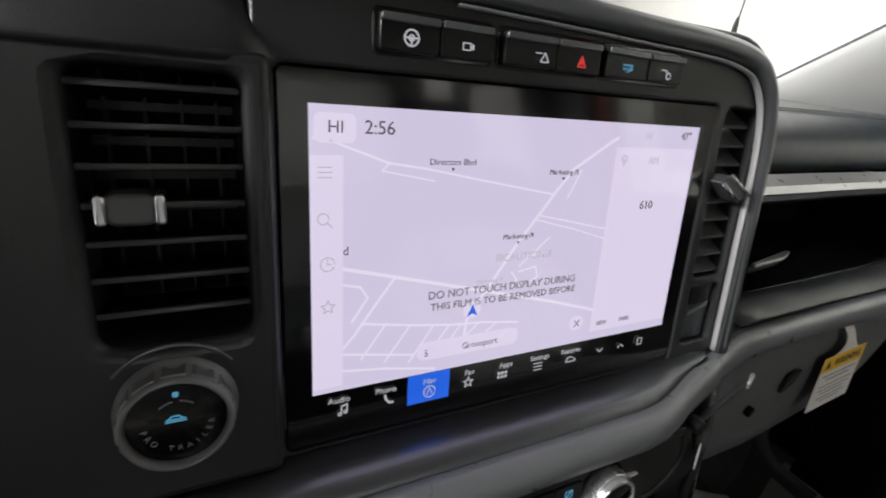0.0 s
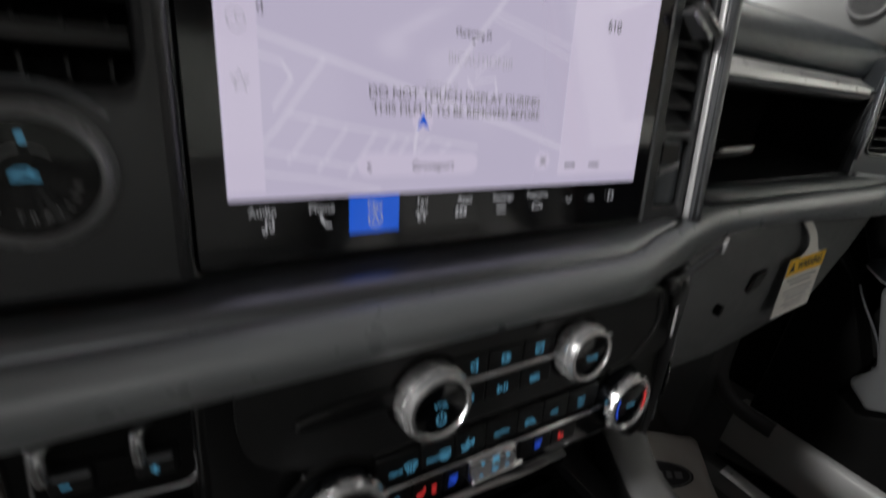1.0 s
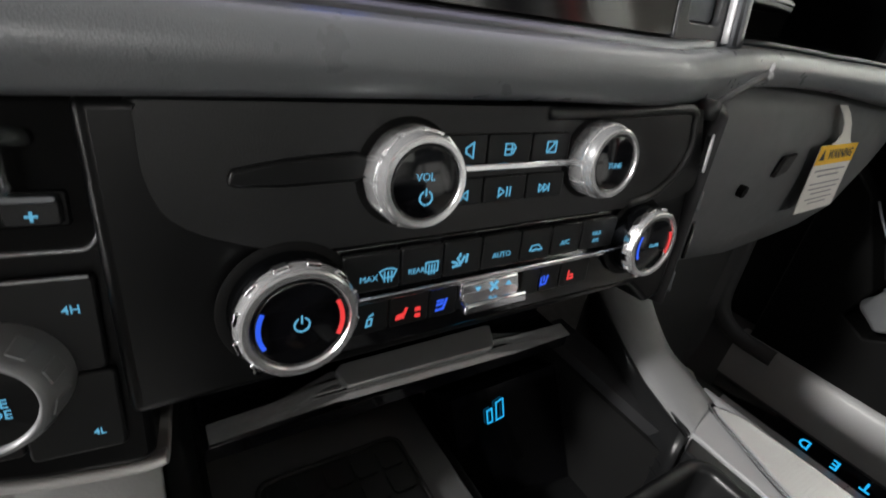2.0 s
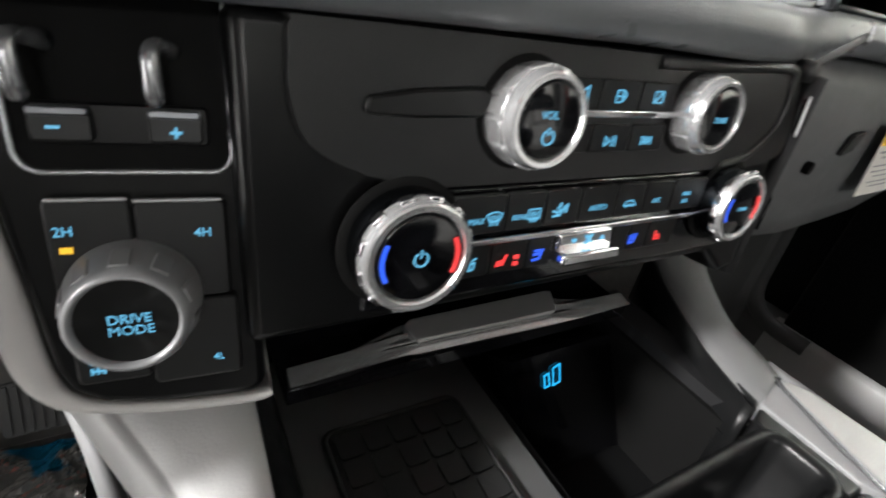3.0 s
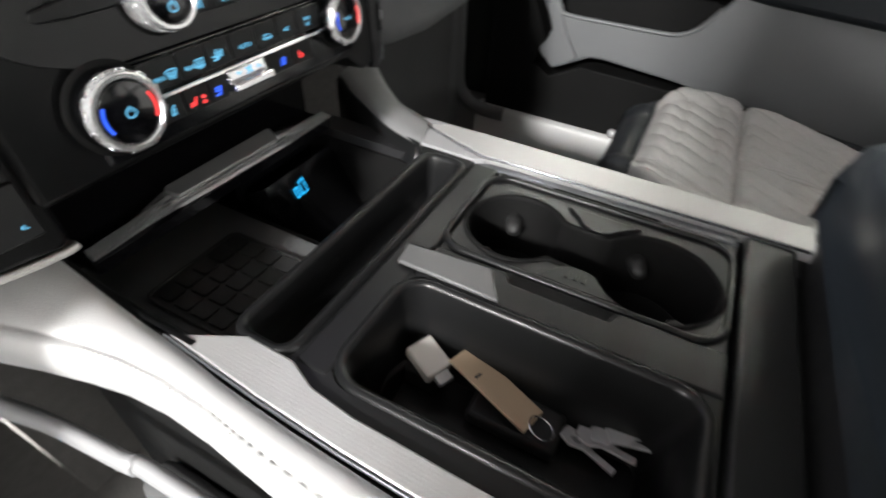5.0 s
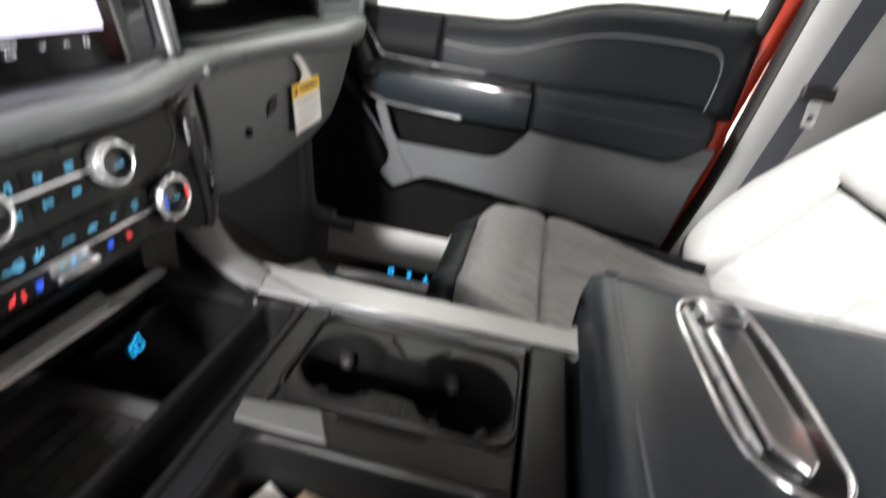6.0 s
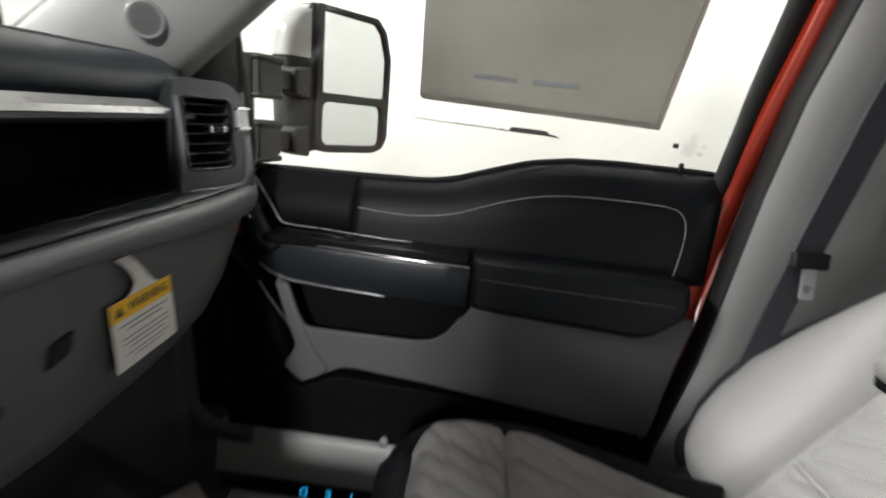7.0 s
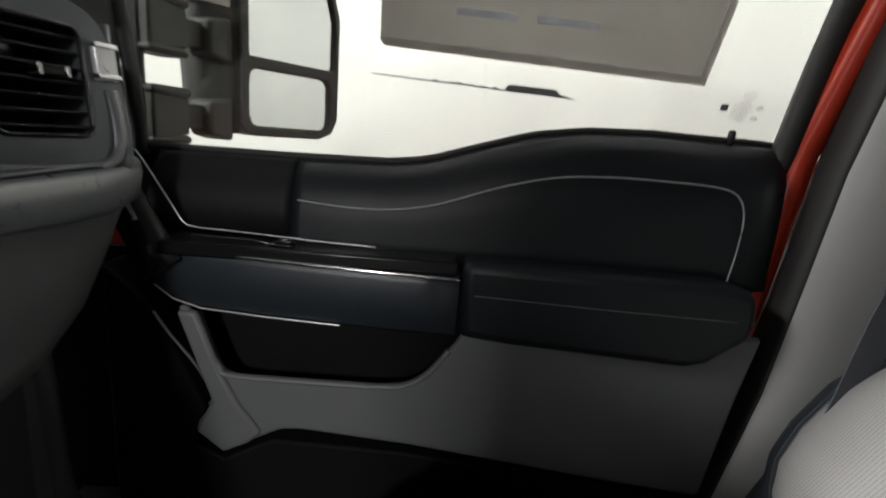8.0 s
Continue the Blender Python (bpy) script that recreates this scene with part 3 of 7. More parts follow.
for k in range(7):
    v = 0.0572 + 0.0146 * k
    slat = part("slat", box(-0.211, -0.1555, -0.0009, 0.0009, -0.024, 0.004, Matrix.Translation((0, v, 0)) @ Matrix.Rotation(radians(-8), 4, "X")), VOID, stack, m=S.copy())
    # Grey bead paints the light on the near-black slat's front edge.
    part("slat_edge_light", sweep([(-0.211, v, 0.0042), (-0.1555, v, 0.0042)], 0.0024, 0.0022), MIDGREY, slat, "grey bead for the lit front edge", m=S.copy(), smooth=True)
    if k < 6:
        for a, b in zip(vanes, vanes[1:]):
            part("rear_louvre", box(a + 0.0006, b - 0.0006, v + 0.0046, v + 0.0082, -0.037, -0.0345), BLACK, stack, m=S.copy())
for u in vanes[1:-1]:
    part("vane", box(u - 0.0006, u + 0.0006, 0.045, 0.152, -0.042, -0.033), BLACK, stack, m=S.copy())
tab = part("vent_tab", prism(rounded(-0.2035, -0.1865, 0.0945, 0.1065, 0.004, 4), -0.004, 0.012), KNOBGREY, stack, "grey vent tab with chrome ends", m=S.copy(), bevel=0.0015)
for u in (-0.2045, -0.1855):
    part("end_cap", prism(rounded(u - 0.0018, u + 0.0018, 0.0947, 0.1063, 0.0017, 4), -0.004, 0.0124), CHROME, tab, m=S.copy(), bevel=0.001)
# Lighter slats than on the left: light on their tops is in the grey.
vent("slat", 0.152, 0.1865, 0.035, 0.156, 9, 38, stack, S, 2, MIDGREY)
tab = part("vent_tab", prism([(0.148, 0.107), (0.156, 0.1125), (0.182, 0.0968), (0.170, 0.093)], -0.006, 0.009), KNOBGREY, stack, "dark vent tab with chrome edges", m=S.copy(), bevel=0.0012)
for a, b in (((0.156, 0.1122), (0.1815, 0.0972)), ((0.1485, 0.1068), (0.1695, 0.0935))):
    part("chrome_edge", sweep([(*a, 0.0095), (*b, 0.0095)], 0.0028, 0.003), CHROME, tab, m=S.copy(), smooth=True)
part("latch_plate", prism(rounded(0.1535, 0.1845, -0.0195, 0.0275, 0.004, 3), -0.016, -0.005), SLATEMETAL, stack, m=S.copy(), bevel=0.001)
part("latch", prism(rounded(0.159, 0.179, 0.010, 0.025, 0.002, 3), -0.006, -0.0035), SATIN, stack, m=S.copy(), bevel=0.0008)
part("latch_bar", prism([(0.1585, 0.0022), (0.1805, 0.0082), (0.1805, 0.0115), (0.1585, 0.0055)], -0.006, -0.0025), GREY, stack, "pale latch bar", m=S.copy(), bevel=0.0006)


def button(u0, u1, v0, v1, m, parent, mat=SATIN, w=0.004, chrome_top=0.0, name="button"):
    b = part(name, prism(rounded(u0, u1, v0, v1, 0.0012, 2), 0.0, w), mat, parent, m=m.copy(), bevel=0.0006)
    if chrome_top:
        part("metal_cap", prism(rounded(u0 + 0.0003, u1 - 0.0003, v1 - chrome_top, v1 + 0.0012, 0.0008, 2), 0.0005, w + 0.0016), DARKMETAL, b, m=m.copy(), bevel=0.0005)
    return b


def strokes(name, lines, mat, parent, m, width=0.0007, w=0.0003):
    """A small pictogram of thin bars: lines of u, v points."""
    bms = []
    for line in lines:
        for (a, b), (c, d) in zip(line, line[1:]):
            length, ang = math.hypot(c - a, d - b), math.atan2(d - b, c - a)
            bms.append(box(-width / 2, length + width / 2, -width / 2, width / 2, 0, w, Matrix.Translation((a, b, 0)) @ Matrix.Rotation(ang, 4, "Z")))
    return part(name, join(*bms), mat, parent, m=m.copy())


# switch row above the screen
for a, b, c in ((-0.0985, -0.0695, -0.0415), (-0.0345, -0.0026, 0.0275), (0.0325, 0.0647, 0.0945)):
    well = part("switch_well", prism(rounded(a - 0.0022, c + 0.0022, 0.1645, 0.1845, 0.003, 3), -0.004, 0.0012), PIANO, stack, m=S.copy(), bevel=0.0006)
    for u0, u1 in ((a, b - 0.0004), (b + 0.0004, c)):
        button(u0, u1, 0.1665, 0.1805, S @ Matrix.Translation((0, 0, 0.001)), stack, chrome_top=0.0022)
g = S @ Matrix.Translation((0, 0, 0.0053))
strokes("pictogram", [circle(-0.089, 0.1725, 0.0034, 13) + [(-0.0856, 0.1725)], [(-0.0915, 0.1725), (-0.0865, 0.1725)], [(-0.089, 0.1725), (-0.089, 0.1695)], circle(-0.089, 0.1725, 0.0012, 9)], SCRWHITE, stack, g @ Matrix.Translation((0.005, 0, 0)))
strokes("pictogram", [[(-0.0635, 0.1705), (-0.0635, 0.1735), (-0.0595, 0.1735), (-0.0595, 0.1705), (-0.0635, 0.1705)], [(-0.0595, 0.172), (-0.058, 0.173), (-0.058, 0.171), (-0.0595, 0.172)]], SCRWHITE, stack, g @ Matrix.Translation((0.0055, 0, 0)), 0.0005)
strokes("pictogram", [[(-0.019, 0.1695), (-0.0165, 0.1740), (-0.014, 0.1695), (-0.019, 0.1695)], [(-0.022, 0.1735), (-0.0185, 0.1735)]], SCRWHITE, stack, g @ Matrix.Translation((0.006, 0, 0)), 0.0005)
strokes("pictogram", [[(0.001, 0.1695), (0.0036, 0.1745), (0.0062, 0.1695), (0.001, 0.1695)], [(0.0024, 0.171), (0.0036, 0.1732), (0.0048, 0.171), (0.0024, 0.171)]], LAMPRED, stack, g @ Matrix.Translation((0.0105, 0, 0)))
strokes("pictogram", [[(0.034, 0.1735), (0.041, 0.1735)], [(0.034, 0.1715), (0.039, 0.1715)], [(0.0375, 0.170), (0.041, 0.1715), (0.039, 0.1735)]], ICE, stack, g @ Matrix.Translation((0.0105, 0, 0)), 0.0008)
strokes("pictogram", [[(0.0625, 0.1735), (0.066, 0.1735), (0.0675, 0.1715)], circle(0.0685, 0.1705, 0.0018, 9)], SCRWHITE, stack, g @ Matrix.Translation((0.013, 0, 0)), 0.0006)

# trailer knob below the vent
kc = S @ Matrix.Translation((-0.1865, 0.0145, 0.0085)) @ Matrix.Scale(0.94, 4)
part("knob_well", sweep(smooth_path([(0.0305 * math.cos(radians(a)), 0.0305 * math.sin(radians(a)), -0.0005) for a in range(40, 141, 10)], 4), 0.0022, 0.003), DARKMETAL, stack, "thin metal arc round the knob", m=kc.copy(), smooth=True)
knob = part("trailer_knob", lathe([(0.0252, 0), (0.0252, 0.002), (0.0236, 0.003), (0.0226, 0.0135), (0.0219, 0.0155), (0.0209, 0.0162), (0.0202, 0.0158), (0.0196, 0.0115)], 64, cap=False), DIALGREY, stack, "grey ringed trailer-steering knob", m=kc.copy(), smooth=True)
for a in range(0, 360, 30):
    part("grip", box(0.0212, 0.0232, -0.0048, 0.0048, 0.0035, 0.0132, Matrix.Rotation(radians(a), 4, "Z")), DIALGREY, knob, m=kc.copy(), bevel=0.0006)
part("knob_face", lathe([(0.0197, 0.0112), (0.001, 0.0112)], 48), PIANO, knob, m=kc.copy())
part("marker", prism(rounded(-0.0012, 0.0012, 0.0118, 0.0142, 0.0008, 3), 0.0113, 0.0117), ICE, knob, m=kc.copy())
strokes("pictogram", [[(-0.0045, 0.0), (0.003, 0.0)], [(-0.0035, 0.0015), (-0.002, 0.0026), (0.0005, 0.0026), (0.002, 0.0012)], [(-0.0045, 0.001), (0.003, 0.001)]], ICE, knob, kc @ Matrix.Translation((0, 0, 0.0113)), 0.0006)
strokes("arc", [circle(0, 0, 0.0098, 7, 50, 80), circle(0, 0, 0.0098, 7, 100, 130)], GREYINK, knob, kc @ Matrix.Translation((0, 0, 0.0113)), 0.0007)
for i, ch in enumerate("PRO TRAILER"):
    a = radians(-90 + (i - 5) * 15.5)
    if ch != " ":
        text("letter", ch, 0.0036, GREYINK, knob, kc @ Matrix.Translation((0.0136 * math.cos(a), 0.0136 * math.sin(a), 0.0114)) @ Matrix.Rotation(a + math.pi / 2, 4, "Z"))


# ---- touch screen ----
disp = thing("touch_screen", "lit landscape touch screen showing a pale street map", "screen", at=(0, 0.02, 0.69))
part("glass", prism(rounded(-0.141, 0.1415, -0.0295, 0.157, 0.003, 3), -0.012, -0.0015), PIANO, disp, "glossy black glass", m=S.copy(), bevel=0.0006)
part("map", box(-0.128, 0.128, 0.0, 0.1425, -0.0015, -0.0009), SCREEN, disp, "pale lilac map picture", m=S.copy())
part("side_bar", box(-0.1275, -0.1128, 0.003, 0.1205, -0.0009, -0.0005), SCREENSIDE, disp, m=S.copy())
part("radio_pane", box(0.056, 0.1265, 0.006, 0.128, -0.0009, -0.0005), SCREENSIDE, disp, m=S.copy())
for u0, u1, v0, v1, r in ((-0.126, -0.107, 0.126, 0.139, 0.003), (-0.0715, -0.004, 0.0085, 0.0195, 0.005), (0.037, 0.048, 0.0095, 0.0195, 0.005), (-0.0437, -0.0323, 0.030, 0.040, 0.005), (0.06, 0.124, 0.115, 0.125, 0.004)):
    part("bubble", prism(rounded(u0, u1, v0, v1, r, 4), -0.0005, -0.0002), SCREENSIDE, disp, m=S.copy())
sg = S @ Matrix.Translation((0, 0, -0.0006))


def road(points, width):
    bms = []
    for (a, b), (c, d) in zip(points, points[1:]):
        length, ang = math.hypot(c - a, d - b), math.atan2(d - b, c - a)
        bms.append(box(-width / 2, length + width / 2, -width / 2, width / 2, -0.0003, 0.0, Matrix.Translation((a, b, 0)) @ Matrix.Rotation(ang, 4, "Z")))
    part("map_road", join(*bms), ROAD, disp, m=sg.copy())


road([(-0.126, 0.128), (-0.1173, 0.1265), (-0.0904, 0.1172), (-0.07, 0.1145), (-0.04, 0.109), (0.0107, 0.1002)], 0.0011)
road([(-0.0904, 0.1172), (-0.094, 0.1135), (-0.066, 0.1085)], 0.0007)
road([(0.0555, 0.1335), (0.0509, 0.1311), (0.0243, 0.1149), (0.0145, 0.104), (0.0046, 0.0915), (-0.0106, 0.0729), (-0.0273, 0.049), (-0.034, 0.040), (-0.041, 0.029), (-0.042, 0.0195)], 0.0016)
road([(0.003, 0.088), (0.0552, 0.0775)], 0.0008)
road([(0.001, 0.0855), (0.03, 0.0785), (0.0552, 0.0712)], 0.0008)
road([(0.03, 0.114), (0.022, 0.098)], 0.0008)
road([(0.012, 0.0745), (-0.008, 0.0585)], 0.0008)
road([(-0.002, 0.064), (0.012, 0.0655)], 0.0008)
road([(-0.013, 0.055), (-0.006, 0.046), (0.006, 0.05), (0.004, 0.057), (-0.008, 0.055)], 0.0009)
road([(-0.1125, 0.0662), (-0.0855, 0.0594), (-0.06, 0.053), (-0.0221, 0.0432), (0.02, 0.0325), (0.0552, 0.0222)], 0.0018)
road([(-0.1125, 0.058), (-0.104, 0.056), (-0.1, 0.05), (-0.108, 0.038)], 0.0011)
road([(-0.0855, 0.0594), (-0.097, 0.044), (-0.107, 0.03), (-0.1125, 0.024)], 0.0012)
road([(-0.103, 0.036), (-0.075, 0.031), (-0.05, 0.0275), (-0.03, 0.026), (-0.005, 0.0225)], 0.0012)
road([(-0.09, 0.034), (-0.103, 0.016)], 0.0009)
road([(-0.076, 0.0312), (-0.09, 0.012)], 0.0009)
road([(-0.062, 0.029), (-0.076, 0.009)], 0.0009)
road([(-0.1125, 0.0205), (-0.073, 0.013)], 0.0011)
road([(-0.1125, 0.011), (-0.09, 0.008), (-0.06, 0.002)], 0.0011)
road([(-0.052, 0.0278), (-0.058, 0.02)], 0.0009)
road([(-0.033, 0.0262), (-0.04, 0.02)], 0.0009)
road([(-0.02, 0.0248), (-0.027, 0.02)], 0.0009)
road([(-0.045, 0.0265), (-0.05, 0.02)], 0.0009)
tw = S @ Matrix.Translation((0, 0, -0.00025))


def shown(words, size, u, v, mat=SCRINK, spread=1.0):
    text("screen_text", words, size, mat, disp, tw @ Matrix.Translation((u, v, 0)), spread)


shown("HI", 0.0078, -0.1163, 0.1328)
shown("2:56", 0.0088, -0.0956, 0.1331)
shown("Directors Blvd", 0.0045, -0.0561, 0.118)
shown("Marketing Pl", 0.0042, 0.0166, 0.1129)
shown("Marketing Pl", 0.0042, -0.011, 0.0766)
shown("610", 0.0078, 0.0885, 0.0915)
shown("AM", 0.0065, 0.0886, 0.1201, SCRFAINT)
shown("HI", 0.006, 0.0807, 0.1353, SCRFAINT)
shown("47\u00b0", 0.0068, 0.1154, 0.1361)
shown("Groveport", 0.0056, -0.0311, 0.0131)
shown("S", 0.0055, -0.0658, 0.0126)
shown("d", 0.006, -0.1115, 0.0752)
shown("Marketing Pl", 0.0036, -0.028, 0.0515, SCRFAINT)
shown("IIICAUTIONIII", 0.0066, -0.0055, 0.0644, SCRFAINT)
shown("DO NOT TOUCH DISPLAY DURING", 0.0064, -0.0153, 0.0466, GREYINK)
shown("THIS FILM IS TO BE REMOVED BEFORE", 0.0060, -0.014, 0.0397, GREYINK)
for u, v in ((-0.0561, 0.1143), (0.0166, 0.1092), (-0.011, 0.0729), (-0.1185, 0.1267)):
    part("pin", prism([(u - 0.001, v + 0.0008), (u + 0.001, v + 0.0008), (u, v - 0.0008)], -0.0005, -0.0002), SCRINK, disp, m=S.copy())
part("arrow", prism([(-0.038, 0.0385), (-0.0345, 0.0312), (-0.038, 0.033), (-0.0415, 0.0312)], -0.0002, 0.0), SCRBLUE, disp, "blue position arrow", m=S.copy())
for v in (0.1106, 0.1129, 0.1152):
    part("menu_bar", box(-0.1245, -0.118, v - 0.0003, v + 0.0003, -0.0005, -0.0002), SCRFAINT, disp, m=S.copy())
strokes("faint_icon", [circle(-0.1222, 0.0915, 0.0026, 13), [(-0.1203, 0.0897), (-0.1182, 0.0875)]], SCRFAINT, disp, tw, 0.0006)
strokes("faint_icon", [circle(-0.1204, 0.0695, 0.0034, 13), [(-0.1204, 0.0715), (-0.1204, 0.0695), (-0.1189, 0.0695)]], SCRFAINT, disp, tw, 0.0006)
strokes("faint_icon", [[(-0.1203 + (0.0035 if k % 2 == 0 else 0.0016) * math.sin(k * math.pi / 5), 0.0476 + (0.0035 if k % 2 == 0 else 0.0016) * math.cos(k * math.pi / 5)) for k in range(11)]], SCRFAINT, disp, tw, 0.0006)
strokes("faint_icon", [[(0.0405, 0.0123), (0.0447, 0.0167)], [(0.0405, 0.0167), (0.0447, 0.0123)]], SCRINK, disp, tw, 0.0005)
strokes("faint_icon", [[(0.0625, 0.121), (0.0625, 0.117)], circle(0.0625, 0.121, 0.002, 11)], SCRFAINT, disp, tw, 0.0006)
for u, word in ((0.065, "REW"), (0.086, "FWD")):
    shown(word, 0.0042, u, 0.0115, SCRINK)
part("nav_tile", box(-0.0755, -0.0495, -0.0185, -0.0006, -0.0015, -0.0009), SCRBLUE, disp, "lit blue tile", m=S.copy())
for u, word in ((-0.1147, "Audio"), (-0.0889, "Phone"), (-0.0627, "Nav"), (-0.0365, "Fav"), (-0.0104, "Apps"), (0.0157, "Settings"), (0.0414, "Features")):
    shown(word, 0.0048, u, -0.0052, SCRWHITE)
strokes("bar_icon", [[(-0.1135, -0.0135), (-0.1135, -0.009), (-0.1105, -0.0082), (-0.1105, -0.0125)], circle(-0.1143, -0.0136, 0.0008, 7), circle(-0.1113, -0.0127, 0.0008, 7)], SCRWHITE, disp, tw, 0.0006)
strokes("bar_icon", [[(-0.0893, -0.0085), (-0.089, -0.0105), (-0.0872, -0.0128), (-0.085, -0.0133)]], SCRWHITE, disp, tw, 0.0012)
strokes("bar_icon", [circle(-0.0625, -0.0118, 0.0036, 17), [(-0.0641, -0.0135), (-0.0625, -0.0095), (-0.0609, -0.0135)]], SCRWHITE, disp, tw, 0.0005)
strokes("bar_icon", [[(-0.037 + (0.0034 if k % 2 == 0 else 0.0015) * math.sin(k * math.pi / 5), -0.0115 + (0.0034 if k % 2 == 0 else 0.0015) * math.cos(k * math.pi / 5)) for k in range(11)]], SCRWHITE, disp, tw, 0.0006)
for k in range(6):
    part("bar_icon", box(-0.0162 + 0.0026 * (k % 3), -0.0144 + 0.0026 * (k % 3), -0.0138 + 0.0026 * (k // 3), -0.012 + 0.0026 * (k // 3), 0, 0.0002), SCRWHITE, disp, m=tw.copy())
strokes("bar_icon", [[(0.0115, -0.009), (0.0175, -0.009)], [(0.0115, -0.0113), (0.0175, -0.0113)], [(0.0115, -0.0136), (0.0175, -0.0136)]], SCRWHITE, disp, tw, 0.0006)
strokes("bar_icon", [[(0.038, -0.0125), (0.0395, -0.0098), (0.0425, -0.0098), (0.0455, -0.0118), (0.0455, -0.013), (0.038, -0.013)]], SCRWHITE, disp, tw, 0.0006)
strokes("bar_icon", [[(0.065, -0.0085), (0.0675, -0.0105), (0.07, -0.0085)], [(0.085, -0.0105), (0.0875, -0.0085), (0.09, -0.0105)], [(0.104, -0.0115), (0.104, -0.0065), (0.108, -0.0065), (0.108, -0.0115), (0.104, -0.0115)]], SCRWHITE, disp, tw, 0.0006)

# ---- ledge under the screen ----
ledge = thing("dash_ledge", "dark padded ledge with a satin metal shelf under the screen", "dashboard", at=(0, -0.02, 0.66))
LEDGE = [(-0.34, -0.046, 0.681, 0.655), (-0.2, -0.048, 0.682, 0.657), (-0.1, -0.05, 0.683, 0.659), (0.0, -0.05, 0.683, 0.66), (0.08, -0.05, 0.683, 0.659), (0.1, -0.0475, 0.683, 0.659), (0.12, -0.0415, 0.683, 0.658), (0.14, -0.034, 0.6834, 0.657), (0.17, -0.0255, 0.6852, 0.656), (0.2, -0.0165, 0.6868, 0.656),
         (0.225, -0.0095, 0.688, 0.6585), (0.25, -0.005, 0.689, 0.662), (0.28, -0.0035, 0.6893, 0.665), (0.32, -0.003, 0.6893, 0.666), (0.4, 0.001, 0.688, 0.664), (0.5, 0.003, 0.6875, 0.659), (0.6, 0.006, 0.6858, 0.651), (0.7, 0.012, 0.6858, 0.645), (0.78, 0.02, 0.685, 0.641), (0.84, 0.032, 0.687, 0.648), (0.878, 0.052, 0.692, 0.66), (0.888, 0.095, 0.697, 0.668)]
pad_rows, shelf_rows = [], []
for x, y, zc, zb in LEDGE:
    pad_rows.append([(x, y + 0.012, zc + 0.0025), (x, y + 0.004, zc + 0.001), (x, y - 0.001, zc - 0.003), (x, y - 0.003, (zc + zb) / 2), (x, y - 0.001, zb + 0.004), (x, y + 0.006, zb), (x, y + 0.03, zb - 0.001)])
    back = -0.004 if x < 0.19 else (0.12 if x > 0.23 else 0.02)
    rise = 0.006 if x < 0.2 else -0.004
    shelf_rows.append([(x, back, zc + rise), (x, (back + y) / 2, zc + rise * 0.7 + 0.002), (x, y + 0.0125, zc + 0.0028)])
part("pad", loft(pad_rows), LEDGEPAD, ledge, "soft grey padded edge", smooth=True, thick=0.004)
cut = [r[0] for r in LEDGE].index(0.25) + 1
part("shelf", loft(shelf_rows[:cut]), DARKMETAL, ledge, "satin dark metal shelf", smooth=True, thick=0.004)
part("shelf", loft(shelf_rows[cut - 1:]), SLATE, ledge, "dark slate shelf before the open tray", smooth=True, thick=0.004)

# ---- control panel ----
L = frame_at(0, -0.047, 0.60, 6)
panel = thing("control_panel", "glossy black audio and climate control panel with chrome knobs", "controls", at=(0, -0.03, 0.55))
part("backplate", prism([(-0.15, 0.058), (0.136, 0.058), (0.152, 0.022), (0.157, -0.03), (0.155, -0.066), (0.14, -0.07), (0.118, -0.052), (-0.15, -0.052)], -0.05, -0.004), SATIN, panel, "satin black surround", m=L.copy(), bevel=0.004, seg=3)
part("upper_bezel", prism([(p.x, p.y) for p in smooth_path([(-0.1345, 0.056, 0), (-0.1355, 0.048, 0), (-0.135, 0.034, 0), (-0.1295, 0.021, 0), (-0.1125, 0.0115, 0), (-0.09, 0.0055, 0), (-0.06, 0.0045, 0), (0.06, 0.0045, 0), (0.12, 0.005, 0), (0.145, 0.01, 0), (0.149, 0.02, 0), (0.146, 0.034, 0), (0.138, 0.054, 0), (0.13, 0.0575, 0), (0.0, 0.0575, 0), (-0.125, 0.0575, 0)], 4, closed=True)], -0.008, 0.001), BEZEL, panel, "raised charcoal bezel with soft edges", m=L.copy(), bevel=0.004, seg=4)
part("lower_bezel", prism([(-0.11, 0.004), (0.12, 0.004), (0.13, -0.035), (0.12, -0.046), (-0.11, -0.046)], -0.006, -0.001), PIANO, panel, m=L.copy(), bevel=0.002)


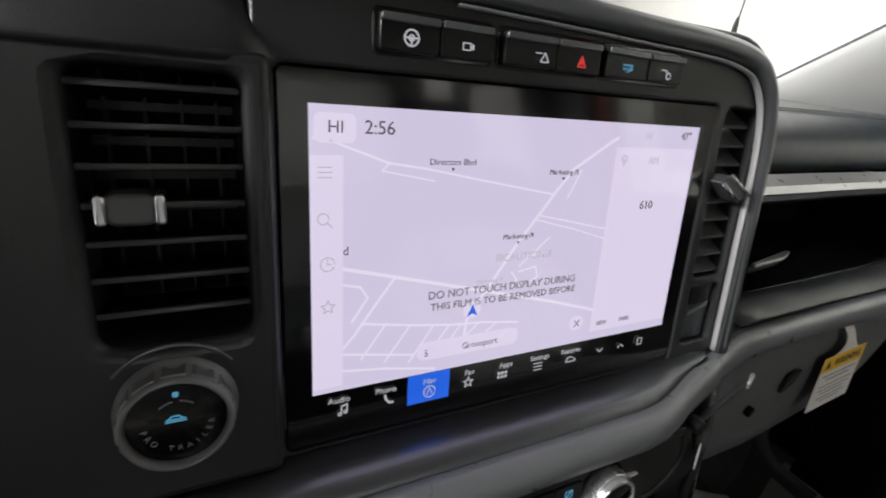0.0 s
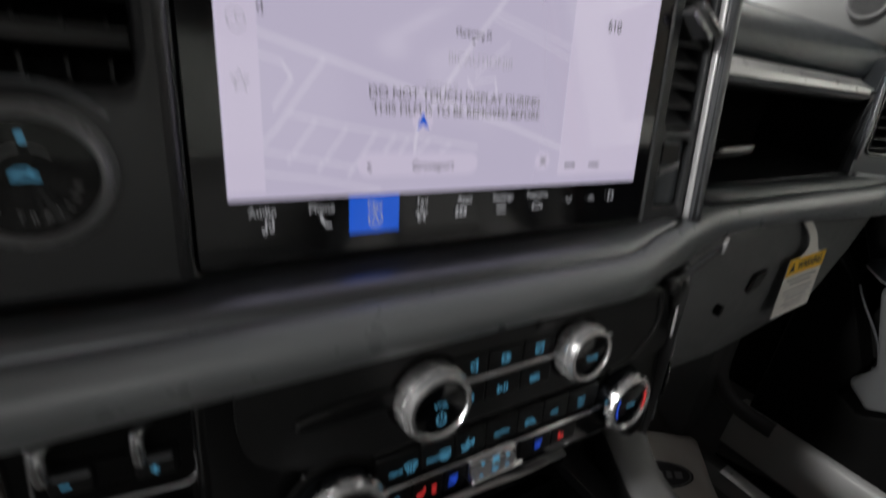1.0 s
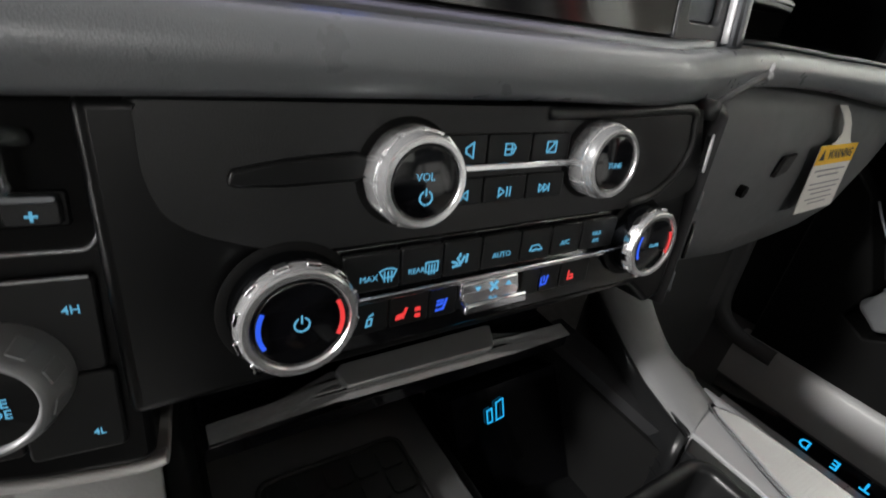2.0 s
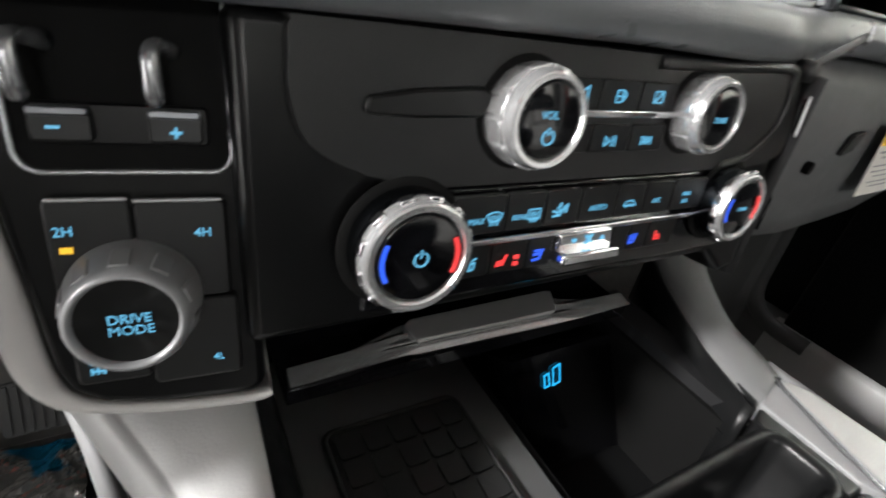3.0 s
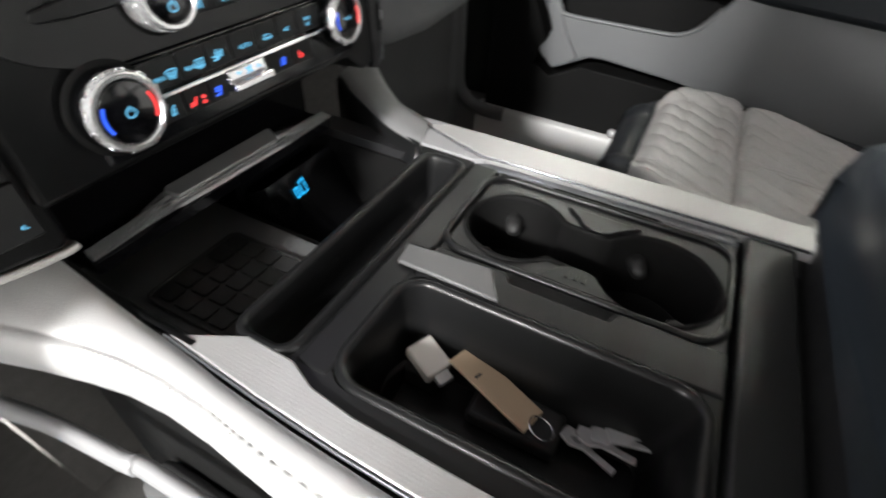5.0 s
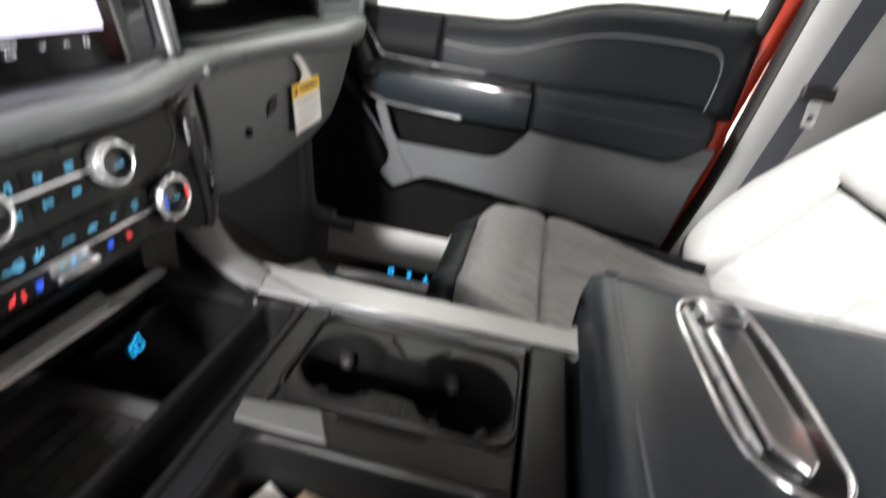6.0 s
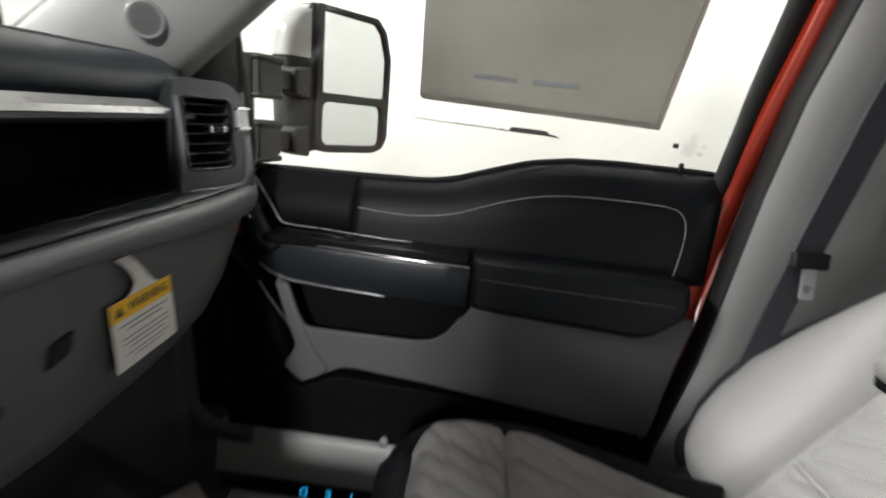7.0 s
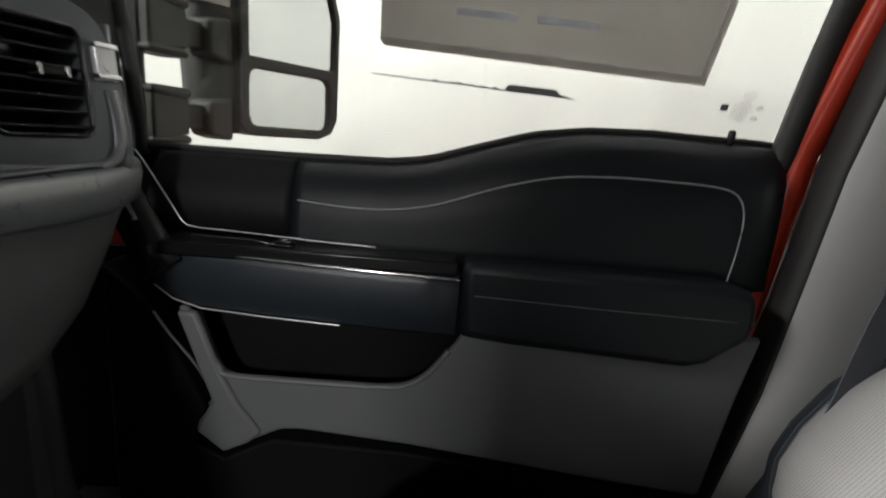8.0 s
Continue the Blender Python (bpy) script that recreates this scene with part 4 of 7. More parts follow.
def knob_on(name, u, v, r, tall, m, parent, label, sides, toothed):
    k = m @ Matrix.Translation((u, v, 0))
    body = part(name, lathe([(r * 0.975, 0), (r * 1.0, tall * 0.1), (r * 0.985, tall * 0.66)], 72, cap=False), sides, parent, label, m=k.copy(), smooth=True)
    rim = part("rim", lathe([(r * 0.983, tall * 0.66), (r * 0.978, tall * 0.76), (r * 0.95, tall * 0.85), (r * 0.925, tall * 0.97), (r * 0.89, tall), (r * 0.80, tall), (r * 0.76, tall * 0.9)], 72, cap=False), KNOBSILVER, body, "bright polished rim", m=k.copy(), smooth=True)
    rim.data.set_sharp_from_angle(angle=radians(25))
    axes = Matrix(((0, 0, 1, 0), (1, 0, 0, 0), (0, 1, 0, 0), (0, 0, 0, 1)))
    for i in range(12):
        turn = k @ Matrix.Rotation(2 * math.pi * (i + 0.5) / 12, 4, "Z") @ Matrix.Translation((r * 0.985, 0, 0)) @ axes
        if toothed:
            part("tooth", prism(rounded(-r * 0.12, r * 0.12, tall * 0.6, tall * 0.84, r * 0.03, 2), -0.002, 0.0005), CHROME, body, m=turn, bevel=0.0004)
        else:
            part("facet", prism([(-r * 0.228, tall * 0.14), (r * 0.228, tall * 0.14), (r * 0.222, tall * 0.72), (-r * 0.222, tall * 0.72)], -0.002, 0.0005), sides, body, m=turn, bevel=0.0005)
    part("knob_face", lathe([(r * 0.78, tall * 0.92), (r * 0.70, tall * 0.95), (r * 0.02, tall * 0.96)], 48), PIANO, body, m=k.copy(), smooth=True)
    # Flat black ring paints the shade in the gap round the knob.
    part("skirt", lathe([(r * 1.16, 0.0006), (r * 1.14, 0.0014), (r * 0.98, 0.0014)], 48, cap=False), VOID, body, "flat black ring for the shaded gap", m=k.copy(), smooth=True)
    return body, k @ Matrix.Translation((0, 0, tall * 0.962))


vol, vf = knob_on("volume_knob", -0.049, 0.032, 0.0185, 0.017, L, panel, "faceted chrome volume knob", KNOBSILVER, False)
text("word", "VOL", 0.0041, ICE, vol, vf @ Matrix.Translation((-0.0005, 0.0022, 0)))
strokes("power_icon", [circle(0, -0.0055, 0.0026, 12, 120, 420), [(0, -0.0045), (0, -0.0022)]], ICE, vol, vf, 0.0006)
tun, tf = knob_on("tune_knob", 0.053, 0.034, 0.0175, 0.016, L, panel, "faceted chrome tuning knob", KNOBSILVER, False)
text("word", "TUNE", 0.0037, ICE, tun, tf @ Matrix.Translation((0, -0.001, 0)))
tmp_l, lf = knob_on("temperature_knob", -0.095, -0.016, 0.0225, 0.016, L, panel, "large dark chrome temperature knob with a toothed bright rim", DARKCHROME, True)
strokes("power_icon", [circle(0, 0, 0.0027, 12, 120, 420), [(0, 0.0008), (0, 0.0034)]], ICE, tmp_l, lf, 0.0006)
strokes("cold_arc", [circle(0, 0, 0.0148, 9, 155, 205)], LAMPBLUE, tmp_l, lf, 0.0016)
strokes("hot_arc", [circle(0, 0, 0.0148, 9, -25, 25)], LAMPRED, tmp_l, lf, 0.0016)
tmp_r, rf = knob_on("temperature_knob", 0.101, -0.014, 0.0205, 0.016, L, panel, "dark chrome passenger temperature knob with a toothed bright rim", DARKCHROME, True)
text("word", "DUAL", 0.0032, ICE, tmp_r, rf)
strokes("cold_arc", [circle(0, 0, 0.0136, 9, 155, 205)], LAMPBLUE, tmp_r, rf, 0.0014)
strokes("hot_arc", [circle(0, 0, 0.0136, 9, -25, 25)], LAMPRED, tmp_r, rf, 0.0014)

part("wing_blade", prism([(-0.1135, 0.0325), (-0.112, 0.0368), (-0.095, 0.0395), (-0.07, 0.041), (-0.06, 0.036), (-0.07, 0.0305), (-0.095, 0.030), (-0.1115, 0.031)], -0.004, 0.0035), SATIN, panel, m=L.copy(), bevel=0.0015)
part("chrome_bar", prism(rounded(-0.034, 0.042, 0.0315, 0.0345, 0.001, 2), -0.001, 0.0045), CHROME, panel, m=L.copy(), bevel=0.0006)
part("chrome_bar", prism(rounded(-0.076, 0.086, -0.0205, -0.0178, 0.001, 2), -0.002, 0.0042), CHROME, panel, m=L.copy(), bevel=0.0006)
part("chrome_blade", prism([(0.07, 0.034), (0.086, 0.0355), (0.07, 0.038)], -0.001, 0.004), SILVER, panel, m=L.copy(), bevel=0.0006)
B = L @ Matrix.Translation((0, 0, -0.0005))
for v0, v1 in ((0.0335, 0.0465), (0.0165, 0.0285)):
    for u0, u1 in ((-0.036, -0.0129), (-0.0123, 0.0112), (0.0118, 0.0345)):
        button(u0, u1, v0, v1, B, panel, KEYCAP, 0.003)
splits = (-0.0755, -0.0503, -0.0295, -0.009, 0.014, 0.034, 0.055, 0.082)
for u0, u1 in zip(splits, splits[1:]):
    button(u0 + 0.0003, u1 - 0.0003, -0.0158, 0.0008, B, panel, KEYCAP, 0.003)
for u0, u1 in ((-0.072, -0.055), (-0.0544, -0.0356), (-0.035, -0.0205), (0.0185, 0.03), (0.0306, 0.044), (0.0446, 0.066)):
    button(u0, u1, -0.0355, -0.0208, B, panel, KEYCAP, 0.003)
I = L @ Matrix.Translation((0, 0, 0.0027))


def icon(lines, u, v, size=1.0, width=0.0006, mat=ICE, name="icon"):
    """A pictogram drawn about its own middle and set at u, v."""
    return strokes(name, [[(u + a * size, v + b * size) for a, b in line] for line in lines], mat, panel, I, width)


icon([[(0.0018, -0.003), (0.0018, 0.003), (-0.0018, 0.001), (-0.0018, -0.001), (0.0018, -0.003)]], -0.0219, 0.0401, 1.0, 0.0007)
icon([[(-0.003, -0.0026), (-0.003, 0.0026), (0.0008, 0.0026), (0.0008, -0.0026), (-0.003, -0.0026)], [(-0.003, 0.0), (0.003, 0.0)], [(0.0018, 0.0022), (0.0032, 0.0008), (0.0018, -0.002)]], -0.0008, 0.04, 0.9)
icon([[(-0.003, -0.0026), (-0.003, 0.0026), (0.003, 0.0026), (0.003, -0.0026), (-0.003, -0.0026)], [(-0.0026, -0.0026), (0.0026, 0.0026)]], 0.023, 0.0403, 0.9)
icon([[(0.0, -0.0019), (-0.003, 0.0), (0.0, 0.0019), (0.0, -0.0019)], [(0.0032, -0.0019), (0.0002, 0.0), (0.0032, 0.0019), (0.0032, -0.0019)]], -0.024, 0.0212)
icon([[(-0.0035, -0.002), (-0.0005, 0.0), (-0.0035, 0.002), (-0.0035, -0.002)], [(0.001, -0.002), (0.001, 0.002)], [(0.0028, -0.002), (0.0028, 0.002)]], -0.0007, 0.0213)
icon([[(-0.0032, -0.0019), (-0.0002, 0.0), (-0.0032, 0.0019), (-0.0032, -0.0019)], [(0.0, -0.0019), (0.003, 0.0), (0.0, 0.0019), (0.0, -0.0019)], [(0.0036, -0.0019), (0.0036, 0.0019)]], 0.0221, 0.0214, 0.9)
text("word", "MAX", 0.0037, ICE, panel, I @ Matrix.Translation((-0.0645, -0.0101, 0)))
icon([circle(0, -0.0052, 0.0076, 8, 60, 120), [(-0.0038, 0.0014), (-0.0022, -0.0016), (0.0022, -0.0016), (0.0038, 0.0014)], [(-0.0016, 0.0008), (-0.0016, -0.0032)], [(0.0, 0.0008), (0.0, -0.0032)], [(0.0016, 0.0008), (0.0016, -0.0032)]], -0.0561, -0.009)
text("word", "REAR", 0.0034, ICE, panel, I @ Matrix.Translation((-0.0428, -0.0101, 0)))
icon([[(-0.003, -0.0022), (-0.003, 0.0022), (0.003, 0.0022), (0.003, -0.0022), (-0.003, -0.0022)], [(-0.0014, 0.0008), (-0.0014, -0.0034)], [(0.0, 0.0008), (0.0, -0.0034)], [(0.0014, 0.0008), (0.0014, -0.0034)]], -0.0355, -0.0092)
icon([[(-0.003, -0.0026), (0.0004, -0.0022), (0.0024, 0.0014)], [(0.0, 0.002), (0.0002, 0.003)], [(-0.0036, -0.0002), (-0.0014, -0.001)], [(0.0036, -0.001), (0.004, 0.0022)], [(-0.001, 0.0012), (0.0002, -0.0008)]], -0.0213, -0.0087, 1.0, 0.0011)
text("word", "AUTO", 0.0039, ICE, panel, I @ Matrix.Translation((0.0026, -0.0096, 0)))
icon([[(-0.0042, -0.0012), (-0.003, 0.0012), (0.0014, 0.0014), (0.0032, -0.0002), (0.0042, -0.0012), (-0.0042, -0.0012)], [(-0.0022, -0.002), (0.0, -0.0006), (0.0022, -0.002)]], 0.0239, -0.009, 0.95)
text("word", "A/C", 0.0038, ICE, panel, I @ Matrix.Translation((0.0438, -0.0092, 0)))
text("word", "MAX", 0.0032, ICE, panel, I @ Matrix.Translation((0.0668, -0.0072, 0)))
text("word", "A/C", 0.0032, ICE, panel, I @ Matrix.Translation((0.067, -0.0112, 0)))
icon([[(-0.0014, -0.003), (0.001, -0.0026), (0.0014, 0.0006), (-0.0008, 0.0006), (-0.0014, -0.003)], [(0.0, 0.002), (0.002, 0.003)]], -0.064, -0.0291, 0.9, 0.0007)
icon([[(-0.0032, -0.002), (0.0, -0.0016), (0.0016, 0.0024)], [(-0.0028, -0.0006), (-0.0004, -0.0002)]], -0.0482, -0.0296, 0.9, 0.0013, LAMPRED, "seat_icon")
for v in (-0.0318, -0.0286):
    part("heat_mark", prism(rounded(-0.0424, -0.0396, v - 0.001, v + 0.001, 0.0005, 2), 0, 0.0003), LAMPRED, panel, m=I.copy())
icon([[(-0.0024, -0.0026), (0.0014, -0.0022), (0.003, 0.0026)], [(-0.0018, 0.0024), (0.001, 0.0024)], [(-0.002, 0.0004), (0.0006, 0.0006)]], -0.0291, -0.0294, 0.9, 0.0012, LAMPBLUE, "seat_icon")
icon([[(-0.002, -0.0024), (0.0016, -0.002), (0.0028, 0.0026)], [(-0.002, 0.002), (-0.002, -0.0024)], [(0.0002, 0.0026), (0.0002, 0.0)]], 0.0331, -0.029, 0.9, 0.001, LAMPBLUE, "seat_icon")
icon([[(-0.0018, 0.0026), (-0.0018, -0.0022), (0.0022, -0.0022), (0.0014, 0.0002), (-0.0016, 0.0002)]], 0.0525, -0.0292, 0.9, 0.0009, LAMPRED, "seat_icon")
fan = part("fan_toggle", prism([(-0.0205, -0.029), (0.0145, -0.029), (0.0125, -0.0195), (-0.0205, -0.0195)], -0.002, 0.006), CHROME, panel, "chrome fan toggle", m=L.copy(), bevel=0.0012)
part("toggle_lip", prism([(-0.0215, -0.033), (0.0155, -0.033), (0.0145, -0.0272), (-0.0205, -0.0272)], -0.002, 0.0115), CHROME, fan, m=L.copy(), bevel=0.0014)
F = L @ Matrix.Translation((0, 0, 0.0062))
part("fan_mark", prism([(-0.0133, -0.0222), (-0.0099, -0.0222), (-0.0116, -0.0245)], 0, 0.0003), ICE, fan, m=F.copy())
part("fan_mark", prism([(0.0048, -0.0243), (0.0082, -0.0243), (0.0065, -0.022)], 0, 0.0003), ICE, fan, m=F.copy())
strokes("fan_mark", [[(-0.0038, -0.0252), (-0.0008, -0.0214)], [(-0.0042, -0.0218), (-0.0004, -0.0248)]], ICE, fan, F, 0.0013)
part("corner_rim", sweep(smooth_path([(0.02, 0.0545, 0.001), (0.0628, 0.0552, 0.001), (0.11, 0.0572, 0.001), (0.128, 0.0565, 0.001), (0.1315, 0.048, 0.001), (0.1335, 0.0367, 0.001), (0.130, 0.0265, 0.001), (0.1196, 0.0165, 0.001), (0.1075, 0.010, 0.001), (0.09, 0.0065, 0.0005)], 6), 0.0055, 0.0038), BEZEL, panel, "raised soft edge of the panel", m=L.copy(), smooth=True)

# ---- trailer-brake and drive-mode column ----
Q = frame_at(-0.178, -0.036, 0.572, 12, -6)
col = thing("drive_mode_column", "black switch column with a drive-mode dial and trailer-brake levers", "controls", at=(-0.178, -0.02, 0.52))
part("column_body", prism([(-0.041, 0.105), (0.034, 0.105), (0.034, -0.047), (0.0287, -0.0503), (0.0, -0.0478), (-0.018, -0.0442), (-0.0262, -0.0388), (-0.0296, -0.030), (-0.0318, -0.0084), (-0.0343, 0.0154), (-0.0362, 0.034)], -0.05, -0.003), COLUMNBLACK, col, m=Q.copy(), bevel=0.003, seg=3)
inner = smooth_path([(-0.042, 0.11, 0), (-0.0375, 0.034, 0), (-0.0355, 0.0154, 0), (-0.033, -0.0084, 0), (-0.0308, -0.0305, 0), (-0.0272, -0.0398, 0), (-0.0185, -0.0455, 0), (0.0, -0.0495, 0), (0.0287, -0.0523, 0), (0.036, -0.0515, 0)], 5)
outer = smooth_path([(-0.061, 0.11, 0), (-0.0515, 0.034, 0), (-0.0497, 0.0154, 0), (-0.0473, -0.0094, 0), (-0.0446, -0.0318, 0), (-0.0396, -0.042, 0), (-0.0300, -0.0492, 0), (-0.002, -0.0556, 0), (0.0285, -0.0583, 0), (0.037, -0.0565, 0)], 5)
trim_rows = []
for a, b in zip(inner, outer):
    away = max(0.0, min(1.0, (b.y + 0.05) / 0.03))
    trim_rows.append([(a.lerp(b, f) + Vector((0, 0, w))) for f, w in ((0.0, -0.012), (0.03, -0.006), (0.12, -0.0045), (0.45, -0.0045), (0.75, -0.0065), (0.93, -0.0105), (1.0, -0.016))]
                     + [b + Vector((-0.006 * away, 0.002 * (1 - away), -0.03)), b + Vector((-0.03 * away, 0.006 * (1 - away), -0.06))])
part("edge_trim", loft(trim_rows), PALETRIM, col, "satin edge trim, light put into its pale colour", m=Q.copy(), smooth=True, thick=0.002)
part("brake_frame", sweep([(u, v, -0.001) for u, v in rounded(-0.0275, 0.0275, 0.0362, 0.11, 0.006, 5)], 0.0022, 0.004, closed=True), BRIGHTSATIN, col, m=Q.copy(), smooth=True)
part("brake_well", prism(rounded(-0.0265, 0.0265, 0.0372, 0.109, 0.005, 4), -0.004, -0.0015), VOID, col, m=Q.copy())
for u in (-0.0206, 0.009):
    lever = part("brake_lever", sweep(smooth_path([(u, 0.0585, 0.0105), (u, 0.060, 0.0122), (u, 0.065, 0.013), (u, 0.0695, 0.0125), (u + 0.001, 0.0715, 0.0095), (u + 0.003, 0.0715, 0.004), (u + 0.0035, 0.071, -0.002)], 5), 0.0052, 0.0062, n=14), BRIGHTSATIN, col, "satin metal trailer-brake lever", m=Q.copy(), smooth=True)
    part("lever_foot", lathe([(0.0032, 0.0), (0.003, 0.002), (0.0025, 0.003)], 16), PIANO, lever, m=Q @ Matrix.Translation((u + 0.0035, 0.071, -0.0025)), smooth=True)
part("brake_slot", prism(rounded(-0.0232, 0.0212, 0.0442, 0.0556, 0.0015, 3), -0.003, 0.0002), COLUMNBLACK, col, m=Q.copy(), bevel=0.0006)
for u0, u1, cx, cy in ((-0.0221, -0.0078, -0.0166, 0.0492), (0.0056, 0.0197, 0.0126, 0.0484)):
    b = button(u0, u1, 0.0453, 0.0536, Q, col, KEYCAP, 0.0035, chrome_top=0.0012)
    strokes("sign", [[(cx - 0.0012, cy), (cx + 0.0012, cy)]] + ([[(cx, cy - 0.0012), (cx, cy + 0.0012)]] if cx > 0 else []), ICE, b, Q @ Matrix.Translation((0, 0, 0.0038)), 0.0008)
for u0, u1, v0, v1 in ((-0.0237, -0.0020, -0.0045, 0.0285), (-0.0014, 0.0245, -0.0055, 0.0278), (-0.0228, -0.0020, -0.0335, -0.0051), (-0.0014, 0.0262, -0.0368, -0.0061)):
    part("mode_button", prism(rounded(u0, u1, v0, v1, 0.002, 3), -0.003, 0.0015), KEYCAP, col, m=Q.copy(), bevel=0.001)
for u0, u1, v in ((-0.0228, -0.0022, 0.0284), (-0.0012, 0.0236, 0.0277)):
    part("mode_cap", prism(rounded(u0, u1, v - 0.0006, v + 0.0008, 0.0006, 2), 0.0, 0.0021), BRIGHTSATIN, col, m=Q.copy(), bevel=0.0004)
M = Q @ Matrix.Translation((0, 0, 0.0018))
text("word", "2H", 0.00414, ICE, col, M @ Matrix.Translation((-0.0194, 0.0189, 0)), bold=0.00003)
text("word", "4H", 0.00414, ICE, col, M @ Matrix.Translation((0.0172, 0.0170, 0)), bold=0.00003)
text("word", "4L", 0.00360, ICE, col, M @ Matrix.Translation((0.0188, -0.0292, 0)), bold=0.00003)
part("mode_lamp", box(-0.0208, -0.0176, 0.0124, 0.0142, 0, 0.0003), AMBER, col, m=M.copy())
strokes("icon", [[(-0.0165, -0.0295), (-0.0125, -0.0295)], [(-0.0165, -0.0302), (-0.0165, -0.0288)], [(-0.0125, -0.0302), (-0.0125, -0.0288)], [(-0.0145, -0.0295), (-0.0145, -0.0335)], [(-0.0165, -0.0335), (-0.0125, -0.0335)], [(-0.0165, -0.0345), (-0.0165, -0.0325)], [(-0.0125, -0.0345), (-0.0125, -0.0325)], [(-0.0145, -0.0345), (-0.0145, -0.0325)]], ICE, col, M @ Matrix.Translation((-0.0168, -0.0267, 0)) @ Matrix.Scale(0.85, 4) @ Matrix.Translation((0.0145, 0.0315, 0)), 0.0008)
dk = Q @ Matrix.Translation((-0.0036, -0.0036, 0.0)) @ Matrix.Diagonal((0.77, 0.77, 1.08, 1.0))
dial = part("mode_dial", lathe([(0.0252, 0.0), (0.025, 0.003), (0.0233, 0.010), (0.0214, 0.0162), (0.0204, 0.0184), (0.0191, 0.0193), (0.0179, 0.0193), (0.0171, 0.0172)], 64, cap=False), DIALGREY, col, "grey ringed drive-mode dial", m=dk.copy(), smooth=True)
part("dial_face", lathe([(0.0172, 0.0171), (0.001, 0.0171)], 48), KEYCAP, dial, m=dk.copy())
for a in range(20, 380, 36):
    part("dial_notch", prism(rounded(-0.0036, 0.0036, -0.0042, 0.0046, 0.0008, 2), -0.001, 0.0005), DIALGREY, dial, m=dk @ Matrix.Rotation(radians(a), 4, "Z") @ Matrix.Translation((0.0229, 0, 0.0112)) @ Matrix.Rotation(radians(73), 4, "Y") @ Matrix.Rotation(radians(90), 4, "Z"), bevel=0.0005)
text("word", "DRIVE", 0.0054, ICE, dial, dk @ Matrix.Translation((0.0006, 0.0009, 0.0173)), bold=0.00003)
text("word", "MODE", 0.0054, ICE, dial, dk @ Matrix.Translation((0.0009, -0.0039, 0.0173)))

# right-hand flank of the stack, with two ring sockets and slots
flank = thing("stack_flank", "dark side flank of the stack with a ringed socket", "dashboard", at=(0.2, 0.0, 0.52))
part("flank_panel", loft([[(0.15 + 0.012 * k, -0.05, 0.655 - 0.13 * k), (0.185 + 0.02 * k, -0.028, 0.655 - 0.13 * k), (0.225 + 0.02 * k, 0.0, 0.655 - 0.13 * k), (0.26, 0.05, 0.655 - 0.13 * k)] for k in np.linspace(0, 1, 6)]), BLACK, flank, smooth=True, thick=0.01)
fk = frame_at(0.1425, -0.0475, 0.634, 6, 25) @ Matrix.Rotation(radians(-6), 4, "Z")
part("socket_ring", sweep([(0.0032 * math.cos(a), 0.0105 * math.sin(a), 0.003) for a in np.linspace(0, 2 * math.pi, 25)[:-1]], 0.0014, closed=True), SILVER, flank, m=fk.copy(), smooth=True)
part("socket_hole", prism([(0.0025 * math.cos(a), 0.0095 * math.sin(a)) for a in np.linspace(0, 2 * math.pi, 25)[:-1]], 0.0, 0.0032), VOID, flank, m=fk.copy())
for at, tilt in (((0.179, -0.038, 0.596), 32), ((0.1885, -0.0365, 0.530), 32)):
    fs = frame_at(*at, 3, 30) @ Matrix.Rotation(radians(tilt), 4, "Z")
    part("slot", prism(rounded(-0.009, 0.009, -0.0014, 0.0014, 0.001, 2), -0.001, 0.0012), DARKMETAL, flank, m=fs.copy(), bevel=0.0006)
fc = frame_at(0.1815, -0.0385, 0.567, 3, 30)
part("cover", prism(rounded(-0.009, 0.009, -0.012, 0.012, 0.002, 2), 0.0, 0.0025), PIANO, flank, m=fc.copy(), bevel=0.0008)
part("cover_mark", prism(rounded(-0.004, 0.004, -0.003, 0.004, 0.001, 2), 0.0025, 0.0031), SILVER, flank, m=fc.copy())
part("hook", sweep(smooth_path([(0.143, -0.040, 0.657), (0.17, -0.039, 0.668), (0.198, -0.037, 0.6785)], 8), 0.005, 0.0045), SOFT, flank, "black folding hook", smooth=True)
part("hook_loop", sweep([Vector((0.198, -0.037, 0.6785)) + Vector((0.007 * math.cos(a), 0.003 * math.cos(a), 0.0042 * math.sin(a))) for a in np.linspace(0, 2 * math.pi, 17)[:-1]], 0.0032, closed=True), GREY, flank, m=Matrix.Translation((0.004, 0, 0.001)), smooth=True)
part("hook_pivot", lathe([(0.0055, -0.004), (0.006, 0.0), (0.0055, 0.005)], 18), BLACK, flank, m=Matrix.Translation((0.143, -0.040, 0.657)) @ Matrix.Rotation(radians(90), 4, "X"), smooth=True)

# ---- centre console ----
con = thing("centre_console", "black centre console with phone tray, bin and cup holders", "console", at=(0, -0.3, 0.0))
ZT = 0.47
part("side_wall", box(-0.158, -0.131, -0.9, 0.03, 0.0, 0.455), BLACK, con)
part("side_wall", box(0.138, 0.165, -0.9, 0.03, 0.0, 0.455), BLACK, con)
part("carcass", box(-0.131, 0.138, -0.9, 0.1, 0.0, 0.30), BLACK, con)


def ramp(inner, outer, lift, n=5):
    """A shallowly crowned strip between two edge lines."""
    return [[Vector(a).lerp(Vector(b), s) + Vector((0, 0, lift * math.sin(math.pi * s))) for s in np.linspace(0, 1, n)] for a, b in zip(inner, outer)]


